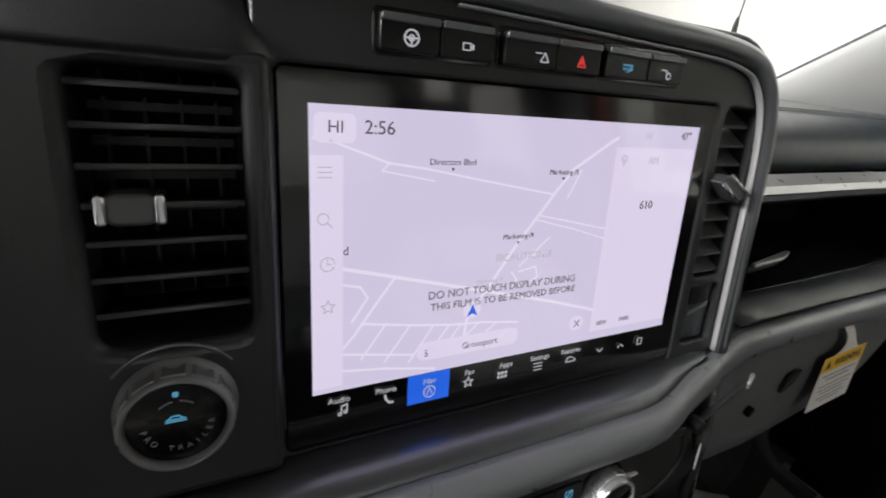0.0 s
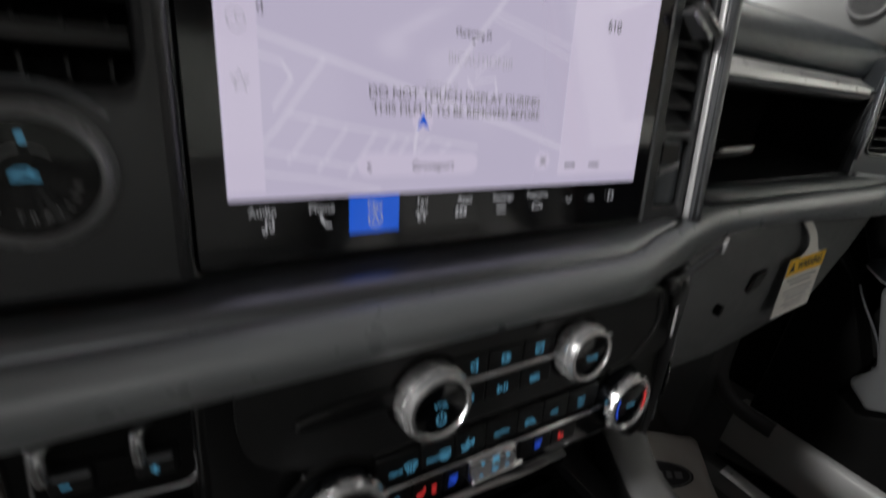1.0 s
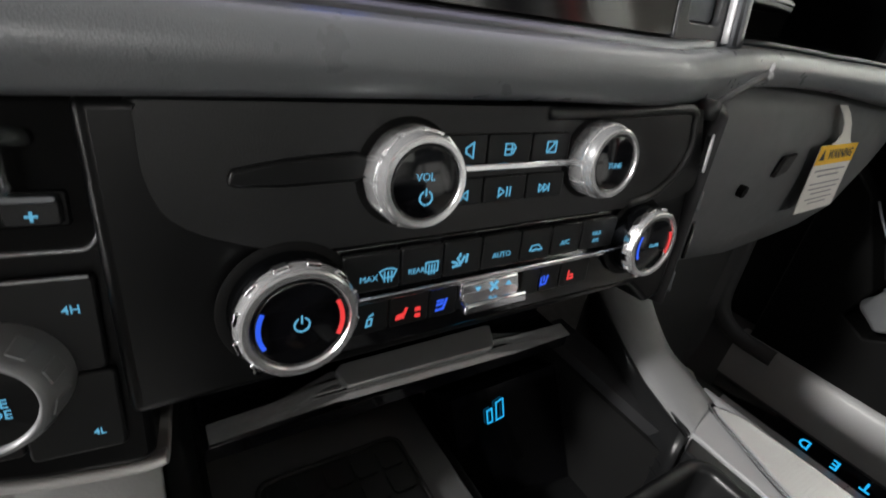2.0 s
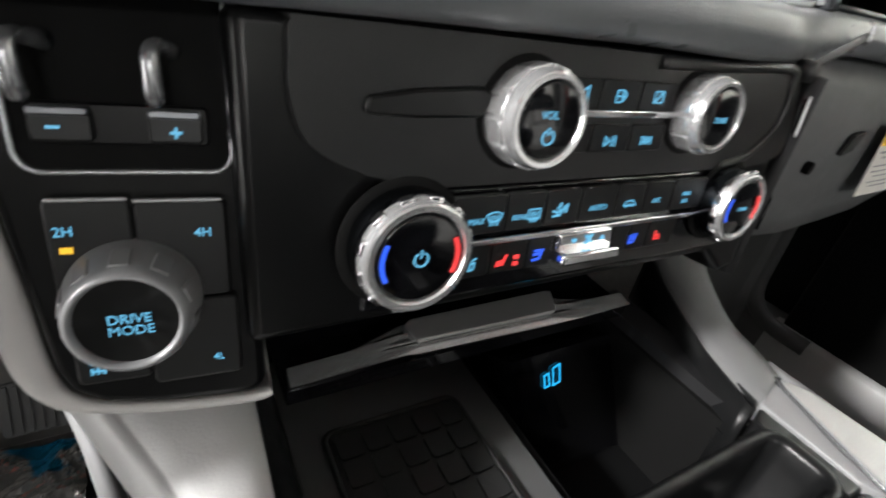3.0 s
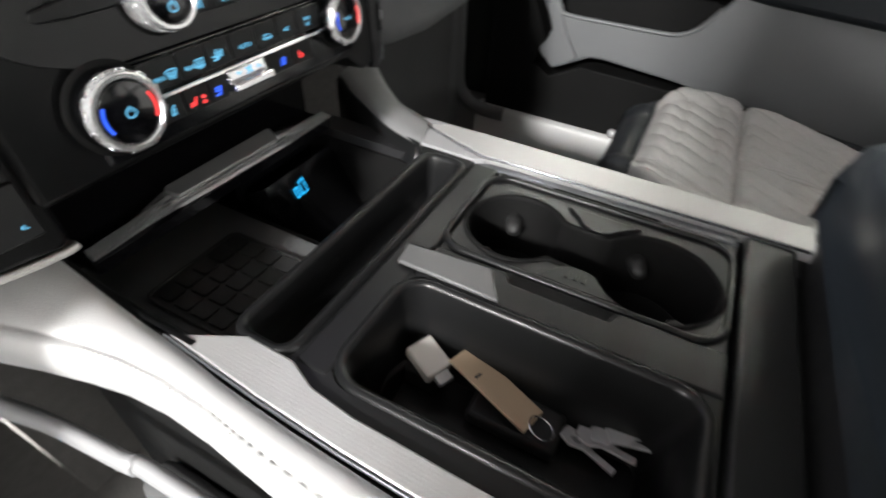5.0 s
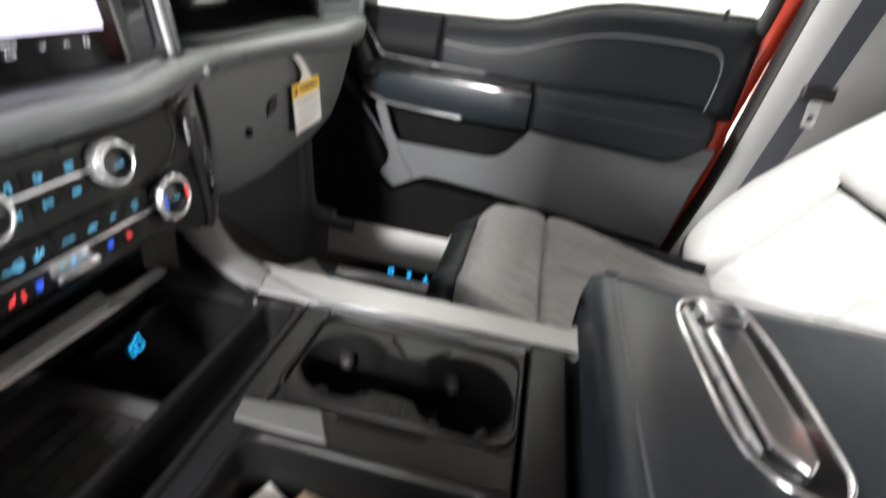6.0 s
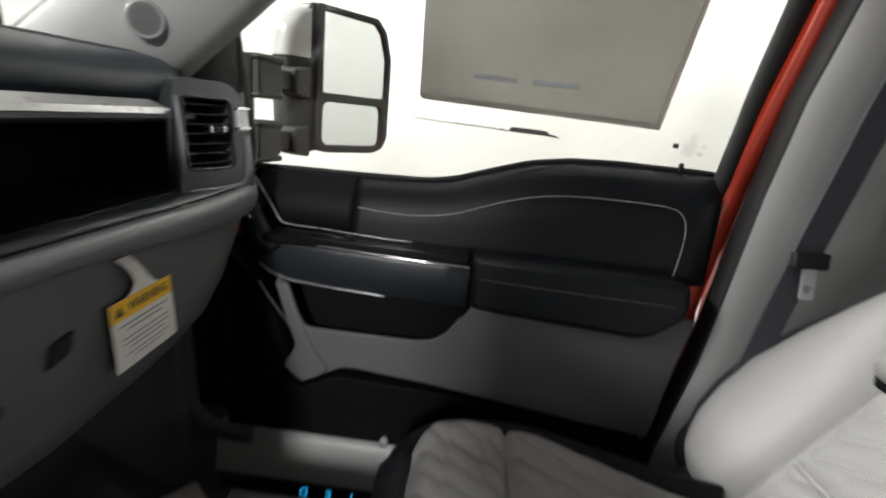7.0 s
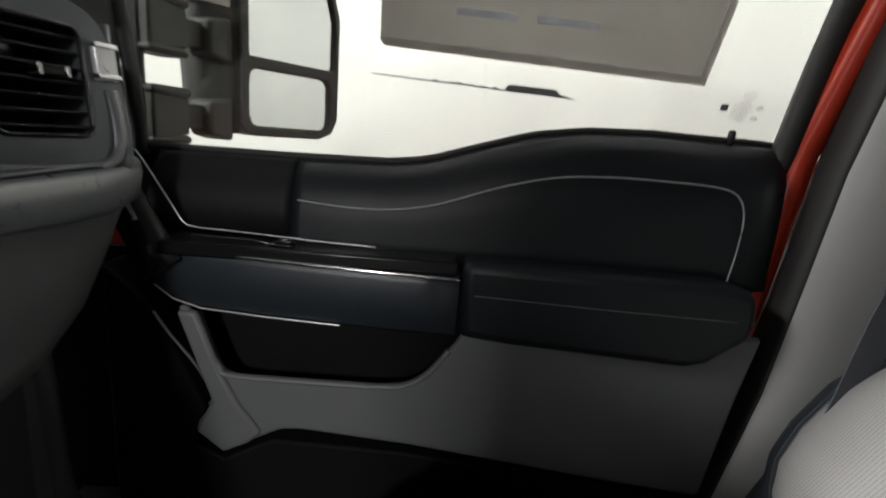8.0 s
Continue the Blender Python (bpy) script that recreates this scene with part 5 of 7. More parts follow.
# flat cheek running down from the panel to the passenger rail, with a dark inner wall
ci = smooth_path([(0.212, 0.04, 0.482), (0.190, 0.002, 0.477), (0.160, -0.054, 0.473), (0.150, -0.078, 0.472), (0.1395, -0.112, 0.4708)], 4)
co = smooth_path([(0.290, 0.045, 0.482), (0.244, 0.002, 0.477), (0.203, -0.048, 0.473), (0.192, -0.076, 0.472), (0.181, -0.101, 0.4708)], 4)
part("cheek", loft([[o + Vector((0.004, 0, -0.02)) for o in co], *[list(r) for r in zip(*ramp(co, ci, 0.003))], [i + Vector((-0.0015, 0, -0.004)) for i in ci]]), CHEEK, con, "light grey console cheek, shade in its colour", smooth=True)
part("cheek_side", loft([[o + Vector((0.004, 0, -0.02)), o + Vector((0.008, 0, -0.09)), o + Vector((0.004, 0, -0.3))] for o in co]), MIDGREY, con, smooth=True)
part("cheek_inside", loft([[i + Vector((-0.0015, 0, -0.004)), i + Vector((-0.006, -0.002, -0.028)), i + Vector((-0.006, -0.002, -0.09))] for i in ci]), CONSOLE, con, smooth=True, thick=0.003)
part("inner_step", prism([(0.1585, -0.054), (0.165, -0.056), (0.146, -0.110), (0.1375, -0.1115)], 0.448, 0.4705), CONSOLE, con, bevel=0.0015)
for z in (0.438, 0.428):
    part("wall_slit", sweep([(0.147, -0.060, z), (0.1335, -0.107, z - 0.001)], 0.003, 0.0022, square=True), CONSOLE, con)
# textured metal rails along both edges
mesh_r = [(0.174, -0.1035), (0.168, -0.112), (0.1545, -0.150), (0.146, -0.178), (0.148, -0.215), (0.1505, -0.46), (0.187, -0.46), (0.187, -0.16), (0.184, -0.12)]
part("rail", prism(mesh_r, 0.462, ZT + 0.004), MESHMETAL, con, "silver rail with a pressed mesh texture", bevel=0.002)
part("rail_edge", sweep([(0.1720, -0.102, 0.473), (0.166, -0.112, 0.473), (0.1525, -0.150, 0.473), (0.1445, -0.178, 0.473), (0.1465, -0.215, 0.473), (0.149, -0.455, 0.473)], 0.0014, 0.0026), BRIGHTSATIN, con, "bright rail edge", smooth=True)
part("rail_shoulder", prism([(0.1395, -0.112), (0.1715, -0.1015), (0.1525, -0.150), (0.1440, -0.180), (0.138, -0.17)], 0.456, 0.4715), GREY, con, bevel=0.001)
mesh_l = [(-0.1445, -0.098), (-0.1215, -0.141), (-0.1225, -0.176), (-0.131, -0.196), (-0.1345, -0.226), (-0.1385, -0.46), (-0.1585, -0.46), (-0.1535, -0.23), (-0.1505, -0.172)]
part("rail", prism(mesh_l, 0.462, ZT + 0.003), MESHMETAL, con, "silver rail with a pressed mesh texture", bevel=0.0015)
part("rail_edge", sweep([(-0.1455, -0.096, 0.4715), (-0.1515, -0.172, 0.4715), (-0.1548, -0.23, 0.4715), (-0.1598, -0.46, 0.4715)], 0.0016, 0.003), DARKMETAL, con)
part("rail_side", loft([[(0.188, y, 0.472), (0.194, y, 0.462), (0.197, y, 0.4), (0.19, y, 0.2)] for y in np.linspace(-0.09, -0.9, 12)]), GREY, con, "light grey console side", smooth=True, thick=0.006)
part("lip_right", prism([(0.1385, -0.172), (0.1445, -0.185), (0.1465, -0.215), (0.149, -0.405), (0.136, -0.405), (0.136, -0.18)], 0.458, 0.4685), DARKMETAL, con, bevel=0.002)
# driver's side: padded knee panel running back along the rail
knee = []
for y, x0, x1, z in ((0.05, -0.245, -0.146, 0.517), (0.012, -0.220, -0.1455, 0.507), (-0.018, -0.205, -0.1455, 0.496), (-0.04, -0.1935, -0.1455, 0.487), (-0.065, -0.183, -0.1455, 0.478), (-0.086, -0.1765, -0.1455, 0.472), (-0.115, -0.1735, -0.147, 0.469), (-0.15, -0.1745, -0.151, 0.468), (-0.2, -0.179, -0.154, 0.467), (-0.3, -0.184, -0.158, 0.467), (-0.46, -0.188, -0.161, 0.467), (-0.9, -0.188, -0.161, 0.467)):
    knee.append([(x1, y, z - 0.004), (x1 - 0.001, y, z), (x0 * 0.35 + x1 * 0.65, y, z + 0.0015), (x0 * 0.65 + x1 * 0.35, y, z), (x0 + 0.0095, y, z - 0.0035), (x0 + 0.0085, y, z - 0.0052), (x0 + 0.0075, y, z - 0.0045), (x0 + 0.003, y, z - 0.010), (x0 - 0.0005, y, z - 0.02), (x0 + 0.001, y, z - 0.034), (x0 + 0.008, y, z - 0.046)])
part("knee_pad", loft(knee), KNEE, con, "pale grey padded knee panel with stitching", smooth=True, thick=0.006)
seam = smooth_path([(r[5][0] - 0.003, r[5][1], r[5][2] + 0.0022) for r in knee[4:11]], 16)
for a, b in zip(seam[::2], seam[1::2]):
    part("stitch", sweep([a, a.lerp(b, 0.8)], 0.0009), PAPER, con)
part("strut", sweep(smooth_path([(-0.262, 0.16, 0.405), (-0.236, 0.09, 0.402), (-0.222, 0.045, 0.40), (-0.2065, -0.02, 0.398), (-0.1985, -0.09, 0.396), (-0.194, -0.14, 0.395), (-0.19, -0.5, 0.39)], 6), 0.012, 0.02), GREY, con, "grey lower strut", smooth=True)
part("side_recess", box(-0.168, -0.159, -0.9, 0.0, 0.0, 0.44), VOID, con)
part("lower_side", box(-0.2, -0.17, -0.9, -0.06, 0.0, 0.33), MIDGREY, con, bevel=0.01)

# phone tray: mat bed, divider and deep right-hand well
part("tray_floor", box(-0.131, 0.0235, -0.127, 0.1, 0.385, 0.402), MIDGREY, con, bevel=0.001)
part("tray_wall", loft([[(-0.1445, y, 0.474 + 0.3 * max(0, y + 0.06)), (-0.141, y, 0.474 + 0.28 * max(0, y + 0.06)), (-0.1305, y, 0.452), (-0.126, y, 0.402)] for y in (0.09, 0.03, 0.0, -0.03, -0.06, -0.095, -0.118)]), CONSOLE, con, "black tray side wall", smooth=True)
part("tray_lining", box(0.134, 0.1385, -0.127, 0.09, 0.30, 0.445), VOID, con)
part("tray_back", box(-0.143, 0.2, 0.09, 0.1, 0.3, 0.56), VOID, con)
part("well_floor", box(0.03, 0.134, -0.127, 0.09, 0.345, 0.355), CONSOLE, con)
part("divider", box(0.0235, 0.032, -0.127, 0.09, 0.30, 0.3985), VOID, con, bevel=0.002)
part("mat_stop", box(-0.006, 0.009, -0.1275, -0.1085, 0.402, 0.4155), CONSOLE, con, bevel=0.003)
part("well_back", box(0.03, 0.134, 0.03, 0.04, 0.345, 0.45), PIANO, con)
strokes("phone_glow", [[(-0.0095, -0.0055), (-0.009, 0.0035), (-0.0045, 0.0045), (-0.005, -0.005), (-0.0095, -0.0055)], [(-0.0015, -0.0055), (0.0002, 0.0075), (0.007, 0.009), (0.0055, -0.0045), (-0.0015, -0.0055)]], GLOW, con, Matrix.Translation((0.069, -0.012, 0.421)) @ frame_at(0, 0, 0, 30), 0.0011)
part("glow_plinth", box(0.032, 0.134, -0.0105, 0.02, 0.345, 0.44, Matrix.Translation((0, -0.0105, 0.42)) @ Matrix.Rotation(radians(-30), 4, "X") @ Matrix.Translation((0, 0.0105, -0.42))), PIANO, con)
# rubber mat with raised blocks
mat_ob = thing("rubber_mat", "black rubber phone mat with raised blocks", "mat", at=(-0.055, -0.04, 0.402))
part("mat_base", prism(rounded(-0.102, -0.004, -0.115, 0.012, 0.008, 4), 0.4022, 0.4042), RUBBER, mat_ob, bevel=0.0008)
part("mat_rim", sweep([(u, v, 0.4052) for u, v in rounded(-0.102, -0.004, -0.115, 0.012, 0.008, 4)], 0.0035, 0.003, closed=True), RUBBER, mat_ob, smooth=True)
rng = random.Random(4)
for i in range(5):
    for j in range(6):
        h = 0.4062 + 0.0008 * rng.random()
        part("block", prism(rounded(-0.0965 + 0.0182 * i, -0.0798 + 0.0182 * i, -0.109 + 0.0196 * j, -0.0911 + 0.0196 * j, 0.003, 2), 0.4042, h), RUBBER, mat_ob)
# sliding lid, pushed back under the panel
lid = part("tray_lid", prism([(-0.125, 0.0), (-0.09, 0.002), (-0.06, 0.006), (0.05, 0.006), (0.09, 0.002), (0.134, 0.0), (0.134, 0.006), (-0.125, 0.008)], 0.468, 0.4735), KNOBSILVER, con, "satin metal edge of the open tray lid", bevel=0.0012)
part("lid_lip", loft([[(x, -0.006 + d, 0.4752 - h), (x, -0.003 + d, 0.4745 - 0.4 * h), (x, 0.006 + d, 0.4752)] for x, d, h in ((-0.125, 0.002, 0.0025), (-0.09, 0.004, 0.003), (-0.055, 0.008, 0.006), (-0.045, 0.008, 0.0075), (0.06, 0.004, 0.0075), (0.085, 0.001, 0.005), (0.134, 0.0, 0.0025))]), KNOBSILVER, lid, "bright lid lip", smooth=True)
part("lid_body", box(-0.127, 0.136, -0.002, 0.09, 0.458, 0.4675), PIANO, lid)
part("lid_tab", prism([(-0.047, 0.004), (0.060, 0.001), (0.0645, 0.004), (0.074, 0.022), (0.07, 0.024), (-0.044, 0.024), (-0.049, 0.02)], 0.4745, 0.4775), MESHMETAL, lid, "mesh-textured pull tab", bevel=0.001)
part("lid_ramp", prism([(-0.1, 0.008), (-0.05, 0.0065), (0.065, 0.0065), (0.115, 0.004), (0.085, 0.014), (0.062, 0.022), (-0.052, 0.024), (-0.07, 0.018)], 0.4676, 0.4742), KNOBSILVER, lid, "bright satin ramp", bevel=0.0015)


def trough(outline_at, z_top, z_low, taper, mat, name, label=""):
    """A moulded open tray: rolled rim, sloping walls and a floor; outline_at(inset) gives its u, v loop."""
    rows = [[(u, v, z) for u, v in outline_at(d)] for d, z in ((-0.006, z_top - 0.006), (-0.0045, z_top - 0.0012), (-0.002, z_top), (0.001, z_top - 0.0006), (0.003, z_top - 0.004), (0.003 + taper * 0.5, (z_top + z_low) / 2), (0.003 + taper, z_low + 0.006), (0.009 + taper, z_low))]
    bm = loft(rows, closed=True)
    floor_loop = [bm.verts.new((u, v, z_low)) for u, v in outline_at(0.0095 + taper)]
    bm.faces.new(floor_loop)
    return part(name, bm, mat, con, label, smooth=True)


# card slot, bin and cup holders
trough(lambda d: rounded(-0.1195 + d, 0.1245 - d, -0.1665 + d, -0.128 - d, 0.011 - min(d, 0.008), 5), 0.473, 0.412, 0.002, CONSOLE, "card_slot", "black card slot with a rolled rim")
part("bar", box(-0.122, 0.138, -0.1985, -0.1715, 0.3, ZT - 0.0005), CONSOLE, con, bevel=0.004, seg=3)
part("bar_end", prism([(0.124, -0.118), (0.1385, -0.113), (0.1385, -0.172), (0.124, -0.172)], 0.44, 0.4695), CONSOLE, con, bevel=0.0015)
part("bin_band", plate([(-0.1215, -0.140), (-0.1225, -0.176), (-0.131, -0.196), (-0.1345, -0.226), (-0.1385, -0.405), (-0.02, -0.405), (-0.02, -0.18), (-0.117, -0.17)], 0.455, 0.4688, [rounded(-0.1215, -0.0215, -0.400, -0.193, 0.02, 6)]), CONSOLE, con, bevel=0.0012)
trough(lambda d: rounded(-0.1175 + d, -0.0255 - d, -0.397 + d, -0.197 - d, 0.02 - min(d, 0.012), 7), 0.4715, 0.392, 0.006, CONSOLE, "bin", "deep black bin with a rolled rim")
part("divider_bar", prism([(-0.0225, -0.1985), (-0.0225, -0.405), (0.014, -0.405), (0.014, -0.335), (0.003, -0.33), (0.003, -0.262), (0.012, -0.256), (0.012, -0.1985)], 0.3, 0.4705), CONSOLE, con, bevel=0.002)
part("divider_cap", prism([(-0.0205, -0.184), (0.0, -0.180), (0.006, -0.246), (-0.0205, -0.262)], 0.4705, 0.4745), MIDGREY, con, "grey satin cap", bevel=0.0015)
part("finger_well", prism(rounded(0.001, 0.0125, -0.332, -0.259, 0.005, 4), 0.4670, 0.4702), VOID, con)
cup_plate = [(0.0045, -0.199), (0.1375, -0.199), (0.1375, -0.405), (0.0045, -0.405)]
cups = ((0.068, -0.242, 0.041), (0.064, -0.352, 0.046))


def figure_eight(neck=0.024, grow=0.0):
    (ax, ay, ar), (bx, by, br) = cups
    ar, br, neck = ar + grow, br + grow, neck + grow
    a, b = math.degrees(math.asin(neck / ar)), math.degrees(math.asin(neck / br))
    return circle(ax, ay, ar, 32, -90 + a, 270 - a) + circle(bx, by, br, 32, 90 + b, 450 - b)


part("cup_plate", plate(cup_plate, 0.455, 0.4675, [figure_eight()]), CONSOLE, con, bevel=0.0015)
part("cup_frame", sweep([(u, v, 0.4685) for u, v in rounded(0.0175, 0.129, -0.4025, -0.1955, 0.022, 7)], 0.0055, 0.006, closed=True), CONSOLE, con, "raised frame round the cup holders", smooth=True)
part("cup_liner", loft([[(u, v, z) for u, v in figure_eight(0.024, g)] for g, z in ((0.0025, 0.4682), (0.0012, 0.4698), (-0.001, 0.4695), (-0.002, 0.466), (-0.0035, 0.425), (-0.006, 0.409))], closed=True), VOID, con, "black rubber cup holder liner", smooth=True)
part("cup_neck", box(0.04, 0.092, -0.33, -0.265, 0.4, 0.4095), VOID, con)
for cx, cy, r in cups:
    part("cup_holder", lathe([(r - 0.005, 0.411), (r - 0.007, 0.36), (r - 0.010, 0.355), (0.001, 0.355)], 40, cap=False), VOID, con, "deep round cup holder", m=Matrix.Translation((cx, cy, 0)), smooth=True, thick=0.002)
    for a in (20, 140, 230):
        part("cup_finger", lathe([(0.0075, 0.0), (0.0075, 0.018), (0.006, 0.026), (0.002, 0.029)], 14), RUBBER, con, m=Matrix.Translation((cx, cy, 0.445)) @ Matrix.Rotation(radians(a), 4, "Z") @ Matrix.Translation((r + 0.0035, 0, 0)) @ Matrix.Rotation(radians(-90), 4, "Y") @ Matrix.Translation((0, 0, -0.004)), smooth=True)
for x0, x1, s in ((0.020, 0.0405, 1), (0.0935, 0.114, -1)):
    part("neck_bump", prism([(p.x, p.y) for p in smooth_path([(x0 if s > 0 else x1, -0.272, 0), ((x0 + x1) / 2, -0.283, 0), (x1 if s > 0 else x0, -0.292, 0), (x1 if s > 0 else x0, -0.310, 0), ((x0 + x1) / 2, -0.32, 0), (x0 if s > 0 else x1, -0.333, 0)], 4)], 0.462, 0.4708), CONSOLE, con, bevel=0.002)
for k in range(3):
    part("rib", box(0.027, 0.0365, -0.308 + 0.006 * k, -0.3055 + 0.006 * k, 0.4706, 0.4722), CONSOLE, con)
part("coin_slot", prism(rounded(0.1315, 0.1368, -0.345, -0.252, 0.0024, 3), 0.4676, 0.4690), VOID, con)
part("rear_band", box(-0.1385, 0.1495, -0.446, -0.4085, 0.40, 0.4715), CONSOLE, con, bevel=0.003)

# small things in the bin
hub = thing("usb_plug", "white plastic plug lying in the console bin", "plug", at=(-0.05, -0.225, 0.395))
pz = Matrix.Translation((-0.048, -0.226, 0.418)) @ Matrix.Rotation(radians(-24), 4, "Z") @ Matrix.Rotation(radians(12), 4, "X")
part("body", box(-0.011, 0.011, -0.014, 0.014, -0.006, 0.006, pz), PAPER, hub, bevel=0.002)
part("neck", box(-0.006, 0.006, -0.022, -0.014, -0.003, 0.003, pz), SILVER, hub, bevel=0.0008)
part("cable", sweep(smooth_path([(-0.085, -0.205, 0.399), (-0.072, -0.205, 0.408), (-0.056, -0.213, 0.416)], 6), 0.004), RUBBER, hub, smooth=True)
part("stand", box(-0.06, -0.036, -0.238, -0.212, 0.3952, 0.412), RUBBER, hub, bevel=0.002)
keys = thing("key_tag", "tan card key tag with keys in the bin", "keys", at=(-0.045, -0.29, 0.395))
kz = Matrix.Translation((-0.046, -0.278, 0.419)) @ Matrix.Rotation(radians(-16), 4, "Z") @ Matrix.Rotation(radians(10), 4, "X") @ Matrix.Rotation(radians(18), 4, "Y")
part("card", box(-0.014, 0.014, -0.034, 0.034, -0.001, 0.001, kz), TAN, keys, "tan card tag", bevel=0.0006)
part("print", box(-0.009, -0.002, 0.012, 0.014, 0.001, 0.0013, kz), INK, keys)
part("ring", sweep([(0.009 * math.cos(a), -0.040 + 0.009 * math.sin(a), 0.001) for a in np.linspace(0, 2 * math.pi, 21)[:-1]], 0.0016, closed=True), CHROME, keys, m=kz.copy(), smooth=True)
for k, a in enumerate((-20, -4, 12, 26)):
    key = Matrix.Translation((-0.046 + 0.003 * k, -0.335 - 0.009 * k, 0.404 + 0.003 * k)) @ Matrix.Rotation(radians(a), 4, "Z") @ Matrix.Rotation(radians(20), 4, "Y")
    part("key", prism([(-0.009, -0.004), (-0.006, 0.006), (0.006, 0.006), (0.009, -0.004), (0.003, -0.012), (0.003, -0.034), (-0.003, -0.034), (-0.003, -0.012)], -0.001, 0.001), SILVER, keys, m=key, bevel=0.0004)
part("fob", box(-0.068, -0.034, -0.33, -0.265, 0.3952, 0.408), RUBBER, keys, bevel=0.004)

# armrest lid
arm = thing("console_armrest", "black leather console armrest lid with a chrome latch", "armrest", at=(0, -0.7, 0.46))
part("cushion", loft([[(x, y, z) for x, z in ((-0.168, 0.49), (-0.172, 0.525), (-0.162, 0.556 + h), (-0.13, 0.566 + h), (0, 0.569 + h), (0.135, 0.566 + h), (0.166, 0.556 + h), (0.176, 0.525), (0.172, 0.49))]
                     for y, h in ((-0.452, -0.03), (-0.446, -0.013), (-0.449, 0.001), (-0.461, 0.0075), (-0.484, 0.008), (-0.514, 0.003), (-0.6, 0.002), (-0.8, 0.0), (-0.95, -0.002))], caps=True), SLATE, arm, smooth=True)
part("base", box(-0.16, 0.162, -0.95, -0.458, 0.44, 0.49), BLACK, arm, bevel=0.004)
part("seam", sweep(smooth_path([(-0.15, -0.952, 0.563), (-0.15, -0.5, 0.571), (-0.145, -0.47, 0.573), (-0.1, -0.4625, 0.575), (0.1, -0.4625, 0.575), (0.148, -0.47, 0.573), (0.153, -0.5, 0.571), (0.153, -0.952, 0.563)], 5), 0.0022), DARKSTITCH, arm)
lt = Matrix.Translation((0.045, -0.546, 0.5705)) @ Matrix.Rotation(radians(3), 4, "Z")


def boat(grow):
    return [(p.x, p.y) for p in smooth_path([(-0.094 - grow, -0.004, 0), (-0.07, 0.026 + grow, 0), (0.0, 0.031 + grow, 0), (0.07, 0.029 + grow, 0), (0.091 + grow, 0.006, 0), (0.088 + grow, -0.022, 0), (0.05, -0.031 - grow, 0), (-0.04, -0.031 - grow, 0), (-0.08, -0.026 - grow, 0)], 6, closed=True)]


part("latch_recess", prism(boat(0.002), -0.004, 0.0012), PIANO, arm, "dark finger scoop", m=lt.copy(), bevel=0.001)
part("latch_rim", sweep([(u, v, 0.0016) for u, v in boat(0.001)], 0.004, 0.005, closed=True), CHROME, arm, "chrome rim of the scoop", m=lt.copy(), smooth=True)
part("latch_plate", prism([(-0.082, -0.002), (-0.066, 0.014), (0.04, 0.018), (0.05, 0.008), (0.046, -0.012), (-0.05, -0.013), (-0.074, -0.010)], 0.001, 0.009), CHROME, arm, "chrome armrest latch", m=lt.copy(), bevel=0.0025, seg=3)
part("latch_bar", prism([(-0.07, 0.018), (0.07, 0.0225), (0.07, 0.0265), (-0.06, 0.0235)], 0.001, 0.0055), SILVER, arm, m=lt.copy(), bevel=0.001)
part("latch_key", prism(rounded(0.052, 0.083, -0.018, 0.014, 0.005, 4), 0.002, 0.0105), CHROME, arm, m=lt.copy(), bevel=0.0015)
part("latch_mark", sweep([(0.067 + 0.004 * math.cos(a), -0.002 + 0.005 * math.sin(a), 0.0107) for a in np.linspace(0, 6.28, 13)[:-1]], 0.001, closed=True), INK, arm, m=lt.copy())

# ---- driver's footwell ----
ped = thing("brake_pedal", "black ribbed brake pedal", "pedal", at=(-0.36, 0.36, 0.08))
pm = frame_at(-0.335, 0.40, 0.115, 30)
part("pad", prism(rounded(-0.05, 0.05, -0.035, 0.035, 0.008, 3), -0.006, 0.0), RUBBER, ped, m=pm.copy(), bevel=0.002)
for k in range(9):
    part("rib", box(-0.044 + 0.011 * k, -0.039 + 0.011 * k, -0.03, 0.03, 0.0, 0.003), RUBBER, ped, m=pm.copy())
part("stem", sweep([(-0.345, 0.40, 0.16), (-0.345, 0.47, 0.3), (-0.345, 0.6, 0.5)], 0.014), BLACK, ped)
foil_rows = []
for j in range(90):
    row = []
    for i in range(90):
        a, b = i / 89, j / 89
        x = -0.62 + (0.336 - 0.03 * b) * a + 0.004 * noise.noise(Vector((b * 9, 2, 5)))
        y = 0.02 + (0.385 + 0.055 * (1 - a)) * b + 0.006 * noise.noise(Vector((a * 9, 7, 1)))
        q = Vector((x * 15, y * 15, 1))
        ridge = 1 - abs(noise.noise(q)) * 2
        fine = 1 - abs(noise.noise(q * 2.4 + Vector((3, 1, 0)))) * 2
        row.append((x, y, 0.014 + 0.016 * ridge * max(0, ridge) + 0.0035 * fine * max(0, fine) + 0.001 * noise.noise(q * 4)))
    foil_rows.append(row)
tagged(part("foil_wrapped_mat", loft(foil_rows), FOIL, thick=0.002), "crumpled silver film over the driver's floor mat", "mat")

# ---- passenger dashboard ----
dash = thing("passenger_dashboard", "slate leather topped dashboard with an open shelf", "dashboard", at=(0.5, 0.2, 0.65))
XS = [0.2, 0.26, 0.32, 0.4, 0.5, 0.6, 0.68, 0.72, 0.745]


def yf(x):
    return lerp_table([(0.2, 0.078), (0.3, 0.085), (0.5, 0.095), (0.745, 0.10)], x)


